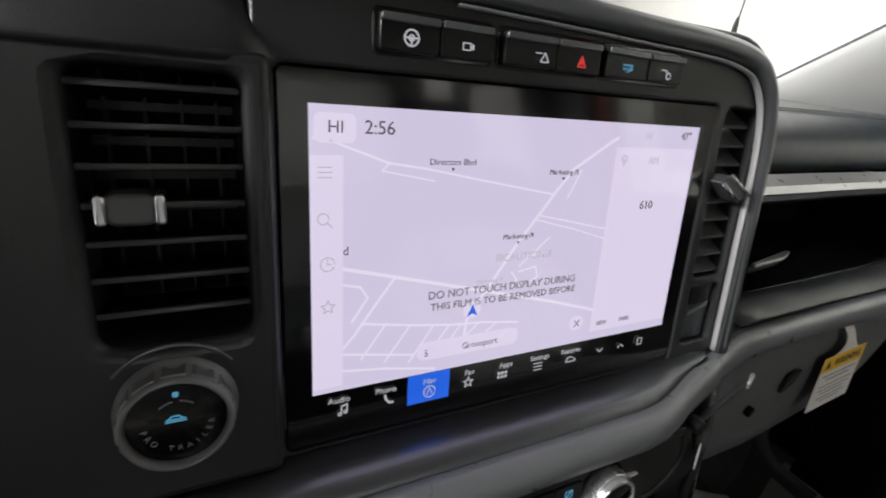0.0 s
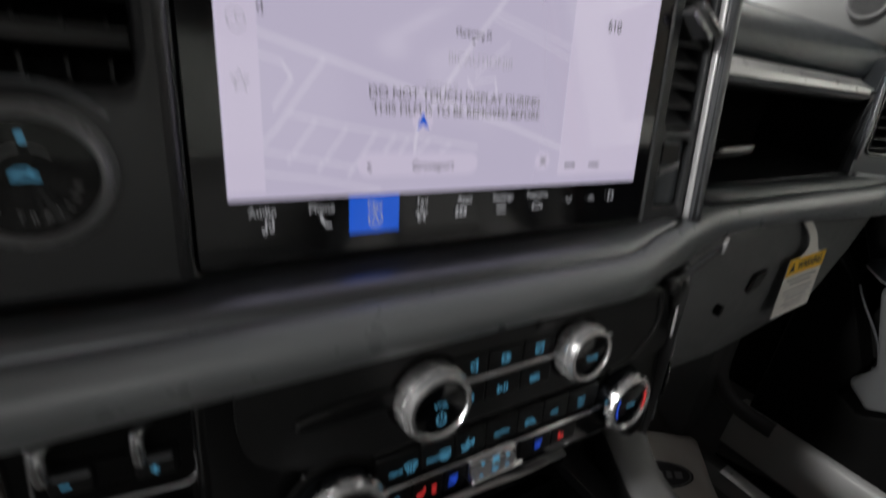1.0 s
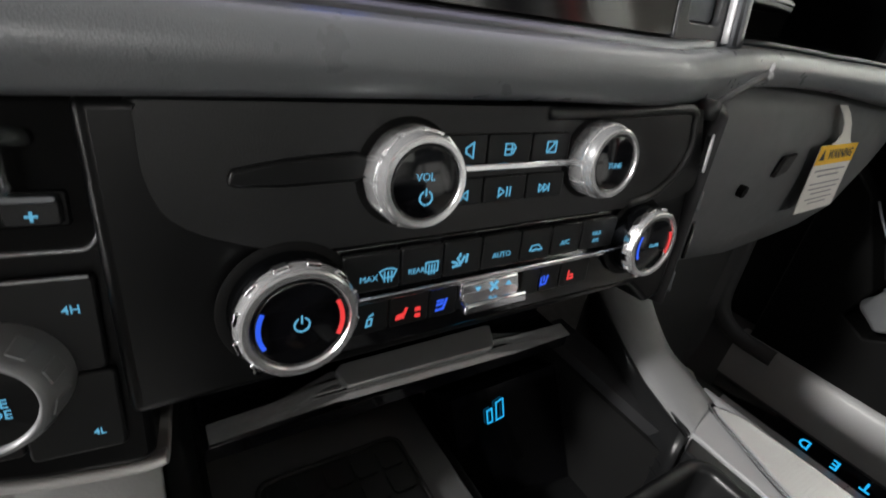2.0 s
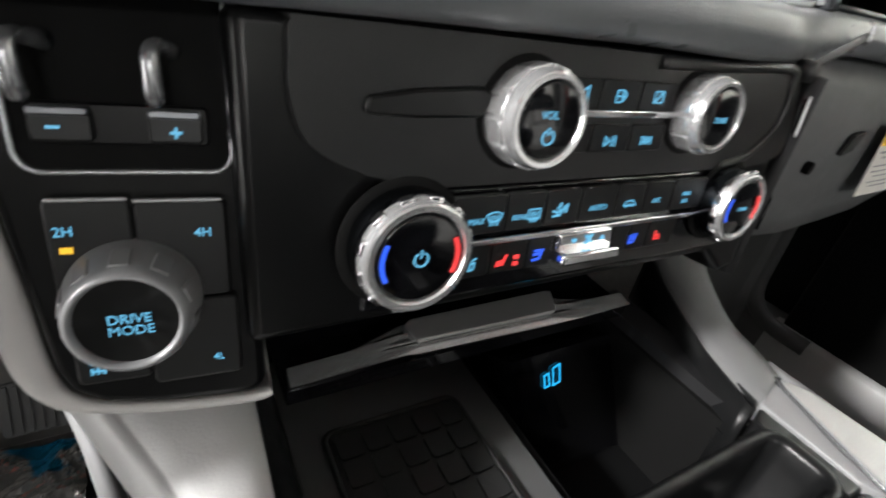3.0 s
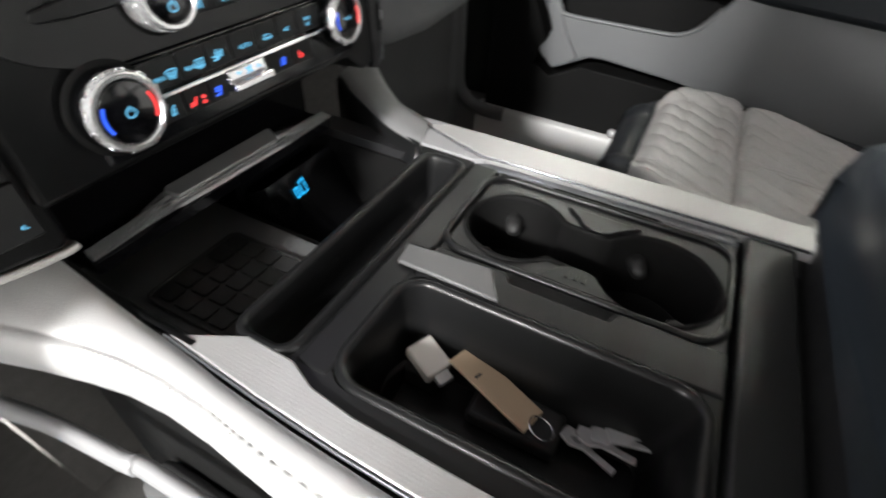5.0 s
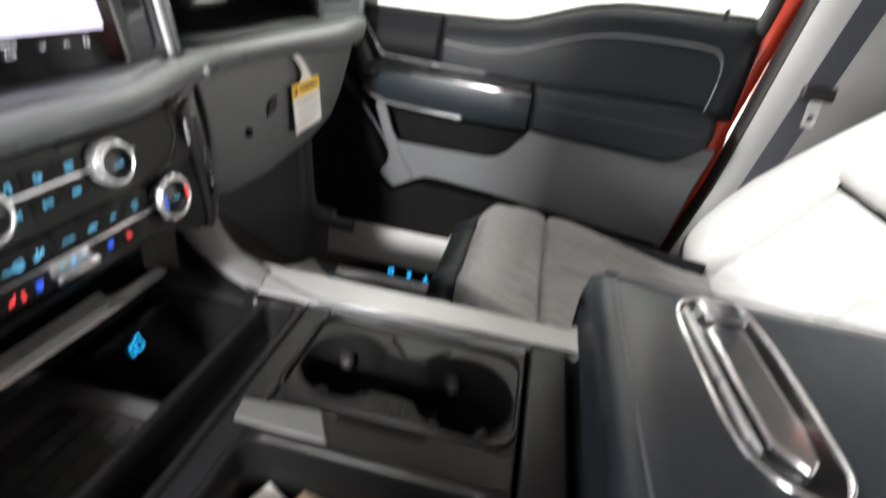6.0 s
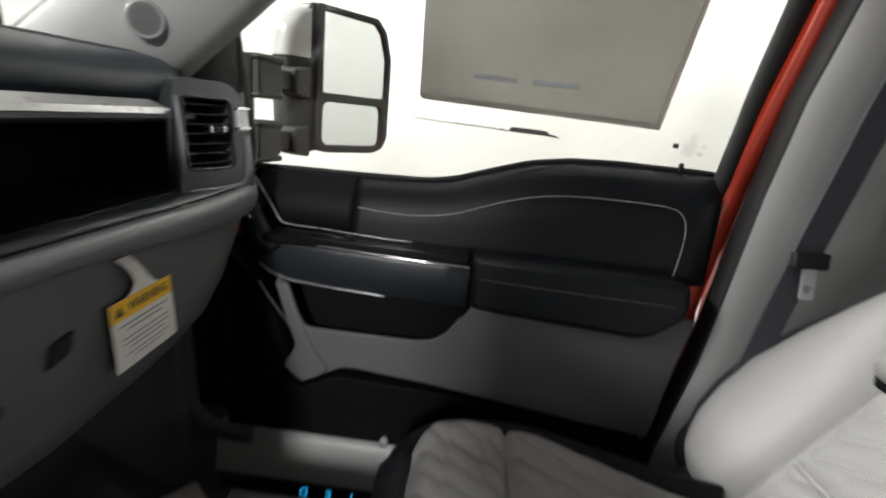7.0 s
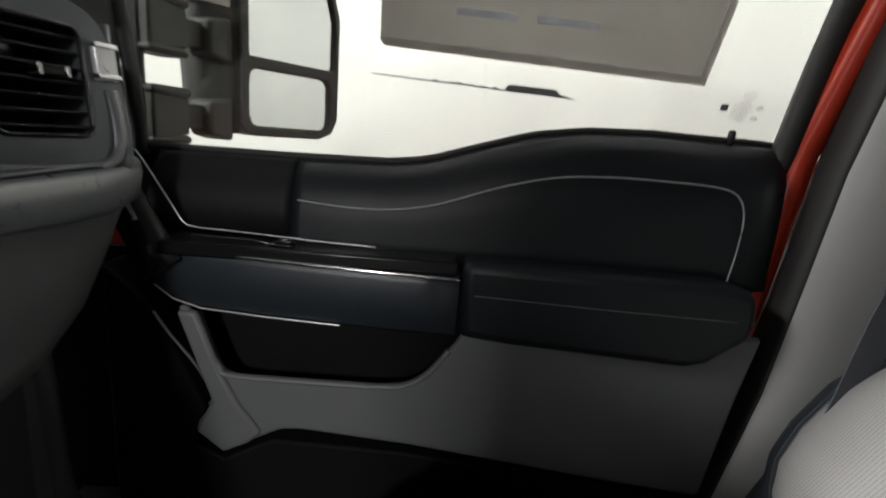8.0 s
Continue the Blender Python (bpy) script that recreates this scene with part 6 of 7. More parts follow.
part("top_pad", loft([[(x, yf(x) + d, z + 0.006 * (x - 0.2)) for d, z in ((0.02, 0.806), (0.002, 0.810), (-0.004, 0.825), (-0.002, 0.836), (0.003, 0.847), (0.012, 0.856), (0.022, 0.8615), (0.034, 0.866), (0.047, 0.8685))] for x in XS], caps=False), TOPPAD, dash, "slate leather upper pad", smooth=True, thick=0.01)
part("dash_top", loft([[(x, yf(x) + d, z + 0.006 * (x - 0.2)) for d, z in ((0.047, 0.8675), (0.049, 0.869), (0.055, 0.8705), (0.08, 0.873), (0.3, 0.872), (0.5, 0.862))] for x in XS], caps=False), DASHTOP, dash, "grey soft dash top behind the seam", smooth=True, thick=0.01)
part("pad_end", loft([[(x, 0.10 + d + (x - 0.745) * 0.5, z) for d, z in ((0.01, 0.80), (0.0, 0.825), (0.01, 0.858), (0.05, 0.872), (0.3, 0.868))] for x in (0.745, 0.78, 0.82, 0.86)]), SOFT, dash, smooth=True, thick=0.01)
for d, z in ((0.043, 0.8694), (0.0505, 0.8712)):
    part("stitching", sweep([(x, yf(x) + d, z + 0.006 * (x - 0.2)) for x in XS[:-1]], 0.0016), STITCH, dash)
part("shelf_trim", loft([[(x, yf(x) - 0.012 + d, z) for d, z in ((0.03, 0.8045), (0.0, 0.803), (-0.008, 0.796), (-0.009, 0.789), (-0.004, 0.784), (0.01, 0.783), (0.04, 0.785))] for x in XS], caps=True), SOFT, dash, "dark shelf edge", smooth=True)
part("ribbed_edge", loft([[(x, yf(x) - 0.0215 - (0.0014 if k % 2 else 0.0), z) for z in (0.7905, 0.7955)] for k, x in enumerate(np.linspace(0.205, 0.735, 240))]), DARKMETAL, dash, "finely ribbed dark metal edge", thick=0.002)
part("bright_strip", loft([[(x, yf(x) - 0.0225, 0.7965), (x, yf(x) - 0.019, 0.8035), (x, yf(x) - 0.008, 0.8125 - drop)] for x, drop in ((0.285, 0.0152), (0.31, 0.004), (0.325, 0.0), (0.45, 0.0), (0.6, 0.0), (0.66, 0.0), (0.675, 0.003), (0.695, 0.0152))]), SILVER, dash, "pale satin metal strip", thick=0.001)
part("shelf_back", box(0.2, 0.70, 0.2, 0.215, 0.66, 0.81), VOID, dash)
part("shelf_floor", loft([[(x, 0.2, 0.705), (x, 0.12, 0.70), (x, lerp_table([(0.2, 0.05), (0.7, 0.07)], x), 0.693)] for x in (0.21, 0.4, 0.7)]), SATIN, dash, thick=0.006)
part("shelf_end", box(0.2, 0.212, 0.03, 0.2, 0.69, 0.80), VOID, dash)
part("shelf_end", box(0.672, 0.684, 0.075, 0.2, 0.69, 0.80), SATIN, dash)
part("shelf_blade", prism([(0.30, 0.045), (0.36, 0.052), (0.40, 0.063), (0.40, 0.1), (0.28, 0.1)], 0.722, 0.728), SATIN, dash, bevel=0.0015)
part("blade_edge", prism([(0.31, 0.045), (0.37, 0.052), (0.40, 0.063), (0.395, 0.066), (0.31, 0.05)], 0.7275, 0.731), SILVER, dash, bevel=0.0008)
for k in range(5):
    x = 0.4 + 0.038 * k
    y = 0.0145 + 0.03 * (x - 0.4)
    part("raised_letter", prism([(x, y), (x + 0.024, y + 0.001), (x + 0.027, y + 0.0095), (x + 0.003, y + 0.0085)], 0.682, 0.6918 - 0.009 * (x - 0.4)), SLATEMETAL, dash, bevel=0.0008)
# Near-black sheet: the shade under the dash is in its colour.
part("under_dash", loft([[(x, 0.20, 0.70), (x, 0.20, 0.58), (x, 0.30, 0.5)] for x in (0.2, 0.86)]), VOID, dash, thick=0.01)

# side vent
sv = thing("side_vent", "black dashboard side vent in a satin metal frame", "vent", at=(0.74, 0.07, 0.70))
V = frame_at(0.75, 0.056, 0.77, 6, -14)
vent_edge = [(p.x, p.y) for p in smooth_path([(-0.062, 0.066, 0), (0.0, 0.076, 0), (0.042, 0.073, 0), (0.066, 0.054, 0), (0.079, 0.012, 0), (0.084, -0.04, 0), (0.081, -0.08, 0), (0.06, -0.098, 0), (0.0, -0.1, 0), (-0.062, -0.094, 0), (-0.066, -0.03, 0)], 5, closed=True)]
part("frame", plate(vent_edge, -0.05, 0.0, [rounded(-0.053, 0.039, -0.051, 0.051, 0.012, 6)]), SLATEMETAL, sv, "satin slate metal frame", m=V.copy(), bevel=0.009, seg=4)
part("side_strip", prism([(-0.064, 0.05), (-0.0575, 0.052), (-0.0555, -0.02), (-0.059, -0.046), (-0.067, -0.06), (-0.0635, -0.02)], -0.002, 0.004), DARKMETAL, sv, "pale metal strip beside the vent", m=V.copy(), bevel=0.0015)
# Lighter metal bar paints the curved highlight on the vent frame.
part("lower_highlight", sweep(smooth_path([(0.066, -0.004, 0.001), (0.068, -0.035, 0.002), (0.064, -0.066, 0.003), (0.045, -0.083, 0.003), (0.0, -0.086, 0.003), (-0.06, -0.084, 0.001)], 6), 0.016, 0.0045, up=(0, 0, 1)), DARKMETAL, sv, "lighter metal bar for the highlight under the vent", m=V.copy(), smooth=True)
part("inner_lip", sweep([(u, v, 0.0005) for u, v in rounded(-0.053, 0.039, -0.051, 0.051, 0.012, 6)], 0.005, 0.006, closed=True), PIANO, sv, m=V.copy(), smooth=True)
vent("slat", -0.051, 0.037, -0.049, 0.049, 7, 4, sv, V, 0)
part("frame_side", loft([[(0.085 + 0.004 * k, -0.075 + 0.14 * s, -0.01 - 0.06 * k) for s in np.linspace(0, 1, 5)] for k in (0, 1, 2)]), DARKMETAL, sv, m=V.copy(), smooth=True, thick=0.006)
part("chrome_clip", prism(rounded(0.049, 0.073, 0.004, 0.04, 0.002, 3), -0.002, 0.006), SILVER, sv, "chrome frame clip", m=V.copy(), bevel=0.0012)
for v in (0.006, 0.036):
    part("clip_band", prism(rounded(0.048, 0.0745, v, v + 0.005, 0.001, 2), -0.001, 0.0085), CHROME, sv, m=V.copy(), bevel=0.0008)
part("vent_tab", prism(rounded(-0.012, 0.012, 0.002, 0.010, 0.003, 3), -0.004, 0.010), SATIN, sv, m=V.copy(), bevel=0.001)
for u in (-0.013, 0.013):
    part("tab_end", prism(rounded(u - 0.002, u + 0.002, 0.001, 0.012, 0.0015, 3), -0.004, 0.012), CHROME, sv, m=V.copy(), bevel=0.0008)

# glove box
gb = thing("glove_box", "grey grained glove box door", "glove box", at=(0.55, 0.06, 0.52))
gx = [0.262, 0.275, 0.3, 0.4, 0.5, 0.6, 0.7, 0.78, 0.83, 0.875]
gbot = [(0.262, 0.52), (0.3, 0.496), (0.4, 0.486), (0.6, 0.49), (0.7, 0.505), (0.78, 0.535), (0.83, 0.575), (0.875, 0.63)]
rows = []
for x in gx:
    y0 = lerp_table([(0.262, 0.02), (0.3, 0.018), (0.5, 0.03), (0.7, 0.046), (0.875, 0.075)], x)
    zb = lerp_table(gbot, x)
    rows.append([(x, y0 + 0.02, 0.668)] + [(x, y0 + 0.004 - 0.012 * math.sin(math.pi * k), 0.664 + (zb - 0.664) * k) for k in np.linspace(0, 1, 8)] + [(x, y0 + 0.02, zb - 0.006), (x, y0 + 0.1, zb - 0.01)])
part("door_panel", loft(rows), GLOVE, gb, "grey grained panel", smooth=True, thick=0.008)
part("lock_hole", prism(circle(0, 0, 0.006, 16), -0.004, 0.0016), VOID, gb, m=frame_at(0.338, 0.0085, 0.571, -3, 6))
# Flat dark patch paints the shade of the finger recess.
part("finger_pull", prism([(-0.016, -0.012), (0.011, -0.008), (0.017, 0.011), (-0.008, 0.008)], -0.003, 0.0008), RUBBER, gb, "flat dark patch for the shaded finger recess", m=frame_at(0.408, 0.0125, 0.592, -3, 6), bevel=0.0005)

# warning tag hanging from the glove box
tag = thing("warning_tag", "white warning tag with a yellow band hanging on the glove box", "tag", at=(0.52, 0.02, 0.53))
tm = frame_at(0.519, 0.012, 0.57, 4, 3)
part("card", prism(rounded(-0.054, 0.054, -0.036, 0.040, 0.002, 2), 0.0, 0.0006), PAPER, tag, m=tm.copy())
part("head", box(-0.054, 0.054, 0.019, 0.040, 0.0006, 0.0009), YELLOW, tag, "yellow warning band", m=tm.copy())
part("loop", loft([[(-h + a, v, w), (h + a, v, w)] for a, v, w, h in ((0.004, 0.0395, 0.0, 0.03), (0.005, 0.044, 0.0, 0.02), (0.004, 0.052, 0.0, 0.0125), (0.0, 0.062, -0.001, 0.0105), (-0.006, 0.072, -0.004, 0.0105), (-0.012, 0.08, -0.008, 0.011))]), PAPER, tag, m=tm.copy(), thick=0.0006)
text("word", "WARNING", 0.0145, INK, tag, tm @ Matrix.Translation((0.010, 0.0292, 0.001)), bold=0.0003)
part("sign", prism([(-0.047, 0.024), (-0.033, 0.024), (-0.04, 0.0355)], 0.0009, 0.0011), INK, tag, m=tm.copy())
for k, (w, h) in enumerate(((0.085, 0.0022), (0.06, 0.0022), (0.085, 0.0016), (0.08, 0.0016), (0.06, 0.0016), (0.075, 0.0014), (0.05, 0.0014))):
    v = (0.012, 0.006, -0.003, -0.009, -0.0145, -0.021, -0.026)[k]
    part("print_line", box(-w / 2, w / 2, v - h / 2, v + h / 2, 0.0006, 0.0009), GREYINK, tag, m=tm.copy())

# ---- passenger footwell ----
MATQ = [Vector((0.64, 0.285, 0.058)), Vector((0.872, 0.185, 0.02)), Vector((0.73, 0.022, 0.008)), Vector((0.5, 0.12, 0.012))]


def on_mat(s, t, lift=0.0):
    a, b, c, d = MATQ
    p = a.lerp(b, s).lerp(d.lerp(c, s), t)
    return p + Vector((0, 0, lift + 0.006 * noise.noise(Vector((s * 3, t * 3, 2))) + 0.004))


pm_ = thing("paper_mat", "white paper floor mat with a dark oval print", "paper mat", at=(0.69, 0.15, 0.0))
part("sheet", loft([[on_mat(s, t) for s in np.linspace(0, 1, 16)] for t in np.linspace(0, 1, 16)]), PAPER, pm_, smooth=True, thick=0.001)
ring = [(math.cos(a), math.sin(a)) for a in np.linspace(0, 2 * math.pi, 41)[:-1]]
part("oval_print", loft([[on_mat(0.53 + 0.31 * r * c, 0.52 + 0.15 * r * q, 0.0022) for c, q in ring] for r in (0.0, 0.35, 0.7, 1.0)], closed=True), INK, pm_, "dark oval printed badge", smooth=True)
part("oval_line", loft([[on_mat(0.53 + 0.31 * r * c, 0.52 + 0.15 * r * q, 0.003) for c, q in ring] for r in (0.88, 0.93)], closed=True), GREYINK, pm_)
for k, (s0, w) in enumerate(((0.37, 0.09), (0.5, 0.05), (0.58, 0.05), (0.66, 0.07))):
    part("print_stroke", loft([[on_mat(s0 + w * q, 0.52 + 0.06 * h, 0.0032) for q in (0, 0.5, 1)] for h in (-0.6, 0.2, 0.7)]), GREYINK, pm_)
fm = thing("plastic_film", "crumpled clear plastic film on the floor", "film", at=(0.68, -0.06, 0.0))
part("sheet", loft([[(0.60 + 0.21 * (i / 18) * (1 - 0.55 * j / 18), -0.2 + 0.24 * j / 18 + 0.02 * math.sin(i * 0.5), 0.012 + 0.045 * abs(noise.noise(Vector((i * 0.23, j * 0.23, 9)))) + 0.012 * abs(noise.noise(Vector((i * 0.7, j * 0.7, 4))))) for i in range(19)] for j in range(19)]), FILM, fm, smooth=True, thick=0.0006)
sill = thing("door_sill", "pale metal door sill plate with lit letters", "sill", at=(0.9, -0.2, 0.0))
part("step", loft([[(0.80, y, -0.01), (0.80, y, 0.006), (0.842, y, 0.012), (0.862, y, 0.022), (0.868, y, 0.058), (0.880, y, 0.150), (0.889, y, 0.160), (0.98, y, 0.162), (0.98, y, -0.01)] for y in (0.21, 0.0, -0.3, -0.75)], closed=True, caps=True), MIDGREY, sill)
part("kick_trim", sweep(smooth_path([(0.884, 0.06, 0.146), (0.884, 0.12, 0.147), (0.884, 0.158, 0.156), (0.883, 0.185, 0.182), (0.882, 0.196, 0.22), (0.880, 0.199, 0.30), (0.876, 0.203, 0.42), (0.87, 0.21, 0.56)], 6), 0.036, 0.03, up=(1, 0, 0)), MIDGREY, sill, "dark grey trim rising into the kick panel", smooth=True)
part("recess", box(0.945, 0.955, 0.02, 0.24, 0.12, 0.56), VOID, sill)
part("plate", loft([[(0.8662, y, 0.063), (0.8775, y, 0.150), (0.882, y, 0.158), (0.889, y, 0.1625), (0.91, y, 0.1635)] for y in (0.135, 0.0, -0.3, -0.75)]), SILLPLATE, sill, "pale satin plate", smooth=True)
part("lower_plate", loft([[(0.838, y, 0.0135), (0.8612, y, 0.0245)] for y in (0.1, -0.3, -0.75)]), SILVER, sill)
part("lit_band", loft([[(0.8612, y, 0.027), (0.8655, y, 0.0585)] for y in (0.13, -0.3, -0.75)]), PIANO, sill)
for ch, y in zip("DET", (-0.057, -0.110, -0.159)):
    text("letter", ch, 0.026, GLOW, sill, Matrix.Translation((0.8615, y, 0.043)) @ Matrix.Rotation(radians(-90), 4, "Z") @ Matrix.Rotation(radians(82), 4, "X") @ Matrix.Rotation(math.pi, 4, "Z"), bold=0.0005)
part("floor_clip", lathe([(0.009, 0), (0.009, 0.012), (0.006, 0.018)], 16), SILVER, sill, m=Matrix.Translation((0.885, -0.215, 0.1635)), smooth=True)

# ---- passenger door ----
door = thing("passenger_door", "closed passenger door with black leather trim and grey lower panel", "car door", at=(0.95, -0.35, 0.1))
BELT = [(-0.80, 0.768), (-0.75, 0.771), (-0.68, 0.771), (-0.6, 0.772), (-0.51, 0.768), (-0.44, 0.757), (-0.36, 0.732), (-0.3, 0.712), (-0.25, 0.704), (-0.18, 0.702), (-0.1, 0.70), (0.0, 0.699), (0.12, 0.697)]
YZ = Matrix(((0, 0, 1, 0), (1, 0, 0, 0), (0, 1, 0, 0), (0, 0, 0, 1)))  # u -> y, v -> z, w -> x


def belt(y):
    return lerp_table(BELT, y)


core = [(y, belt(y)) for y in np.linspace(-0.785, 0.12, 36)]
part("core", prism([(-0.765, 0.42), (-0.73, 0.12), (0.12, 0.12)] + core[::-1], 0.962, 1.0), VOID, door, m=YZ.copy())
part("outer_skin", prism([(-0.83, 0.42), (-0.79, -0.05), (0.2, -0.05), (0.2, 0.69)] + core[::-1][3:] , 1.0, 1.03), RED, door, "red painted outer skin", m=YZ.copy())


def upper(y0, y1, n, inset, bottom, name, mat, label):
    rows = []
    for y in np.linspace(y0, y1, n):
        b = belt(y)
        side = 0.012 * max(0.0, 1 - abs(y + 0.782) / 0.03)
        rows.append([(0.964, y, b - 0.004), (0.955, y, b + 0.001), (0.942 + inset, y, b - 0.004), (0.925 + inset + side, y, b - 0.02), (0.913 + inset + side, y, b - 0.045), (0.908 + inset + side, y, (b + bottom) / 2 - 0.01), (0.908 + inset + side, y, bottom + 0.03), (0.906 + inset + side, y, bottom)])
    return part(name, loft(rows), mat, door, label, smooth=True, thick=0.01)


upper(-0.782, -0.122, 50, 0.0, 0.575, "upper_panel", DARKLEATHER, "black leather upper panel")
upper(-0.118, 0.07, 14, 0.012, 0.6, "front_insert", INSERT, "black plastic front insert")
part("belt_seal", sweep([(0.962, y, belt(y) + 0.004) for y in np.linspace(-0.79, 0.1, 40)], 0.012, 0.012), RUBBER, door, smooth=True)
part("piping", sweep(smooth_path([(0.9055, -0.132, 0.652), (0.9055, -0.19, 0.648), (0.9055, -0.246, 0.649), (0.9055, -0.31, 0.660), (0.9055, -0.39, 0.689), (0.9055, -0.46, 0.708), (0.9055, -0.53, 0.715), (0.9055, -0.61, 0.716), (0.9055, -0.685, 0.713), (0.9055, -0.712, 0.700), (0.9055, -0.722, 0.672), (0.9055, -0.722, 0.63), (0.9055, -0.718, 0.588)], 6), 0.0024), STITCH, door, "pale grey piping", smooth=True)
part("insert_piping", sweep(smooth_path([(0.9, 0.075, 0.69), (0.899, 0.068, 0.698), (0.898, 0.03, 0.64), (0.897, 0.012, 0.613), (0.897, -0.005, 0.6075), (0.895, -0.06, 0.606), (0.893, -0.165, 0.602), (0.892, -0.238, 0.6005)], 6), 0.002), SILVER, door, "thin silver trim line", smooth=True)
# front edge with memory switches
part("front_cheek", loft([[(0.90, 0.078, 0.70), (0.885, 0.115, 0.70)], [(0.893, 0.06, 0.65), (0.875, 0.10, 0.64)], [(0.885, 0.025, 0.598), (0.865, 0.065, 0.585)], [(0.868, 0.0, 0.57), (0.856, 0.04, 0.545)]]), SATIN, door, smooth=True, thick=0.01)
part("memory_switch", sweep([(0.8785, 0.078, 0.655), (0.8705, 0.056, 0.616)], 0.012, 0.004, square=True), PIANO, door)
part("switch_edge", sweep([(0.8755, 0.085, 0.655), (0.8675, 0.062, 0.614)], 0.0016), SILVER, door)
# switch shelf and pull handle
part("switch_shelf", prism([(0.025, 0.858), (0.025, 0.915), (-0.345, 0.915), (-0.345, 0.862)], 0.578, 0.596), SATIN, door, m=Matrix(((0, 1, 0, 0), (1, 0, 0, 0), (0, 0, 1, 0), (0, 0, 0, 1))), bevel=0.003)
YX = Matrix(((0, 1, 0, 0), (1, 0, 0, 0), (0, 0, 1, 0), (0, 0, 0, 1)))
pocket = [(-0.012, 0.866), (0.002, 0.897), (-0.08, 0.894), (-0.108, 0.878), (-0.088, 0.868), (-0.06, 0.865)]
# Flat black insert paints the shade of a finger pocket; nothing is hollowed.
part("switch_pocket_shade", prism(pocket, 0.594, 0.5965), VOID, door, "flat dark insert for the shaded finger pocket", m=YX.copy())
part("pocket_edge", sweep([(x, y, 0.5968) for y, x in pocket[1:4]], 0.0018), DARKMETAL, door, smooth=True)
part("window_switch", box(0.870, 0.890, -0.138, -0.106, 0.5962, 0.599), PIANO, door, bevel=0.001)
part("switch_key", box(0.873, 0.887, -0.135, -0.113, 0.599, 0.604), SATIN, door, bevel=0.002)
part("switch_mark", box(0.876, 0.879, -0.128, -0.121, 0.604, 0.6045), SILVER, door)
pull = []
for y, x, zt, zb in ((0.05, 0.885, 0.588, 0.525), (0.02, 0.873, 0.587, 0.512), (-0.02, 0.864, 0.585, 0.505), (-0.1, 0.858, 0.583, 0.502), (-0.2, 0.857, 0.58, 0.498), (-0.3, 0.859, 0.577, 0.494), (-0.35, 0.862, 0.575, 0.493)):
    pull.append([(0.905, y, zt + 0.004), (x + 0.012, y, zt + 0.003), (x + 0.003, y, zt - 0.002), (x, y, zt - 0.012), (x + 0.001, y, (zt + zb) / 2), (x + 0.006, y, zb + 0.006), (x + 0.014, y, zb), (0.905, y, zb + 0.004)])
part("pull_handle", loft(pull, caps=True), SLATE, door, "slate pull bar", smooth=True)
part("chrome_line", sweep(smooth_path([(p[2][0] - 0.001, p[2][1], p[2][2]) for p in pull], 5), 0.0055), CHROME, door, "bright chrome line", smooth=True)
part("lower_line", sweep([(p[5][0], p[5][1], p[5][2] - 0.004) for p in pull[:5]], 0.0025), SILVER, door)
# armrest
part("armrest", prism([(-0.352, 0.598), (-0.353, 0.495), (-0.42, 0.488), (-0.66, 0.474), (-0.69, 0.482), (-0.74, 0.52), (-0.745, 0.545), (-0.738, 0.585), (-0.70, 0.592)], 0.860, 0.93), DARKLEATHER, door, "black leather armrest", m=YZ.copy(), bevel=0.014, seg=4)
part("arm_seam", sweep(smooth_path([(0.8598, -0.37, 0.555), (0.8596, -0.524, 0.55), (0.8596, -0.65, 0.5475), (0.861, -0.738, 0.5455)], 6), 0.0012), DARKSTITCH, door)
# lower panel with map pocket
low = [(0.014, 0.505), (0.0, 0.47), (-0.031, 0.382), (-0.028, 0.362), (-0.006, 0.334), (-0.01, 0.32), (-0.045, 0.294), (-0.085, 0.314), (-0.122, 0.333), (-0.15, 0.335), (-0.30, 0.322), (-0.6, 0.282), (-0.728, 0.268), (-0.748, 0.42), (-0.765, 0.52), (-0.37, 0.51), (-0.345, 0.47), (-0.315, 0.432), (-0.29, 0.416), (-0.255, 0.411), (-0.06, 0.411), (-0.045, 0.417), (0.0, 0.505)]
part("lower_panel", prism(low, 0.874, 0.888), DOORGREY, door, "grey grained lower panel", m=YZ.copy(), bevel=0.006, seg=3)
part("panel_leg", prism([(0.012, 0.501), (-0.014, 0.502), (-0.044, 0.418), (-0.066, 0.374), (-0.098, 0.33), (-0.08, 0.313), (-0.045, 0.296), (-0.008, 0.328), (-0.031, 0.374)], 0.8665, 0.88), DOORGREY, door, "slanted grey leg of the lower panel", m=YZ.copy(), bevel=0.006, seg=3)
part("pocket_lip", sweep(smooth_path([(0.876, 0.0, 0.50), (0.875, -0.02, 0.46), (0.874, -0.04, 0.424), (0.873, -0.058, 0.4125), (0.873, -0.16, 0.411), (0.873, -0.255, 0.4115), (0.873, -0.29, 0.4165), (0.874, -0.318, 0.434), (0.876, -0.345, 0.47)], 6), 0.012, 0.009), DOORGREY, door, "rolled pocket lip", smooth=True)
# Pocket lining near black, with the pocket's inner shade in the colour.
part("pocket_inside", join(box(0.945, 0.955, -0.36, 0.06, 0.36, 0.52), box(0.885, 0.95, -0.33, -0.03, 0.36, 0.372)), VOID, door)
part("leg_line", sweep(smooth_path([(0.872, 0.042, 0.497), (0.872, 0.023, 0.468), (0.872, -0.012, 0.422), (0.872, -0.031, 0.381), (0.872, -0.026, 0.368)], 5), 0.004), DARKMETAL, door, "thin satin line")
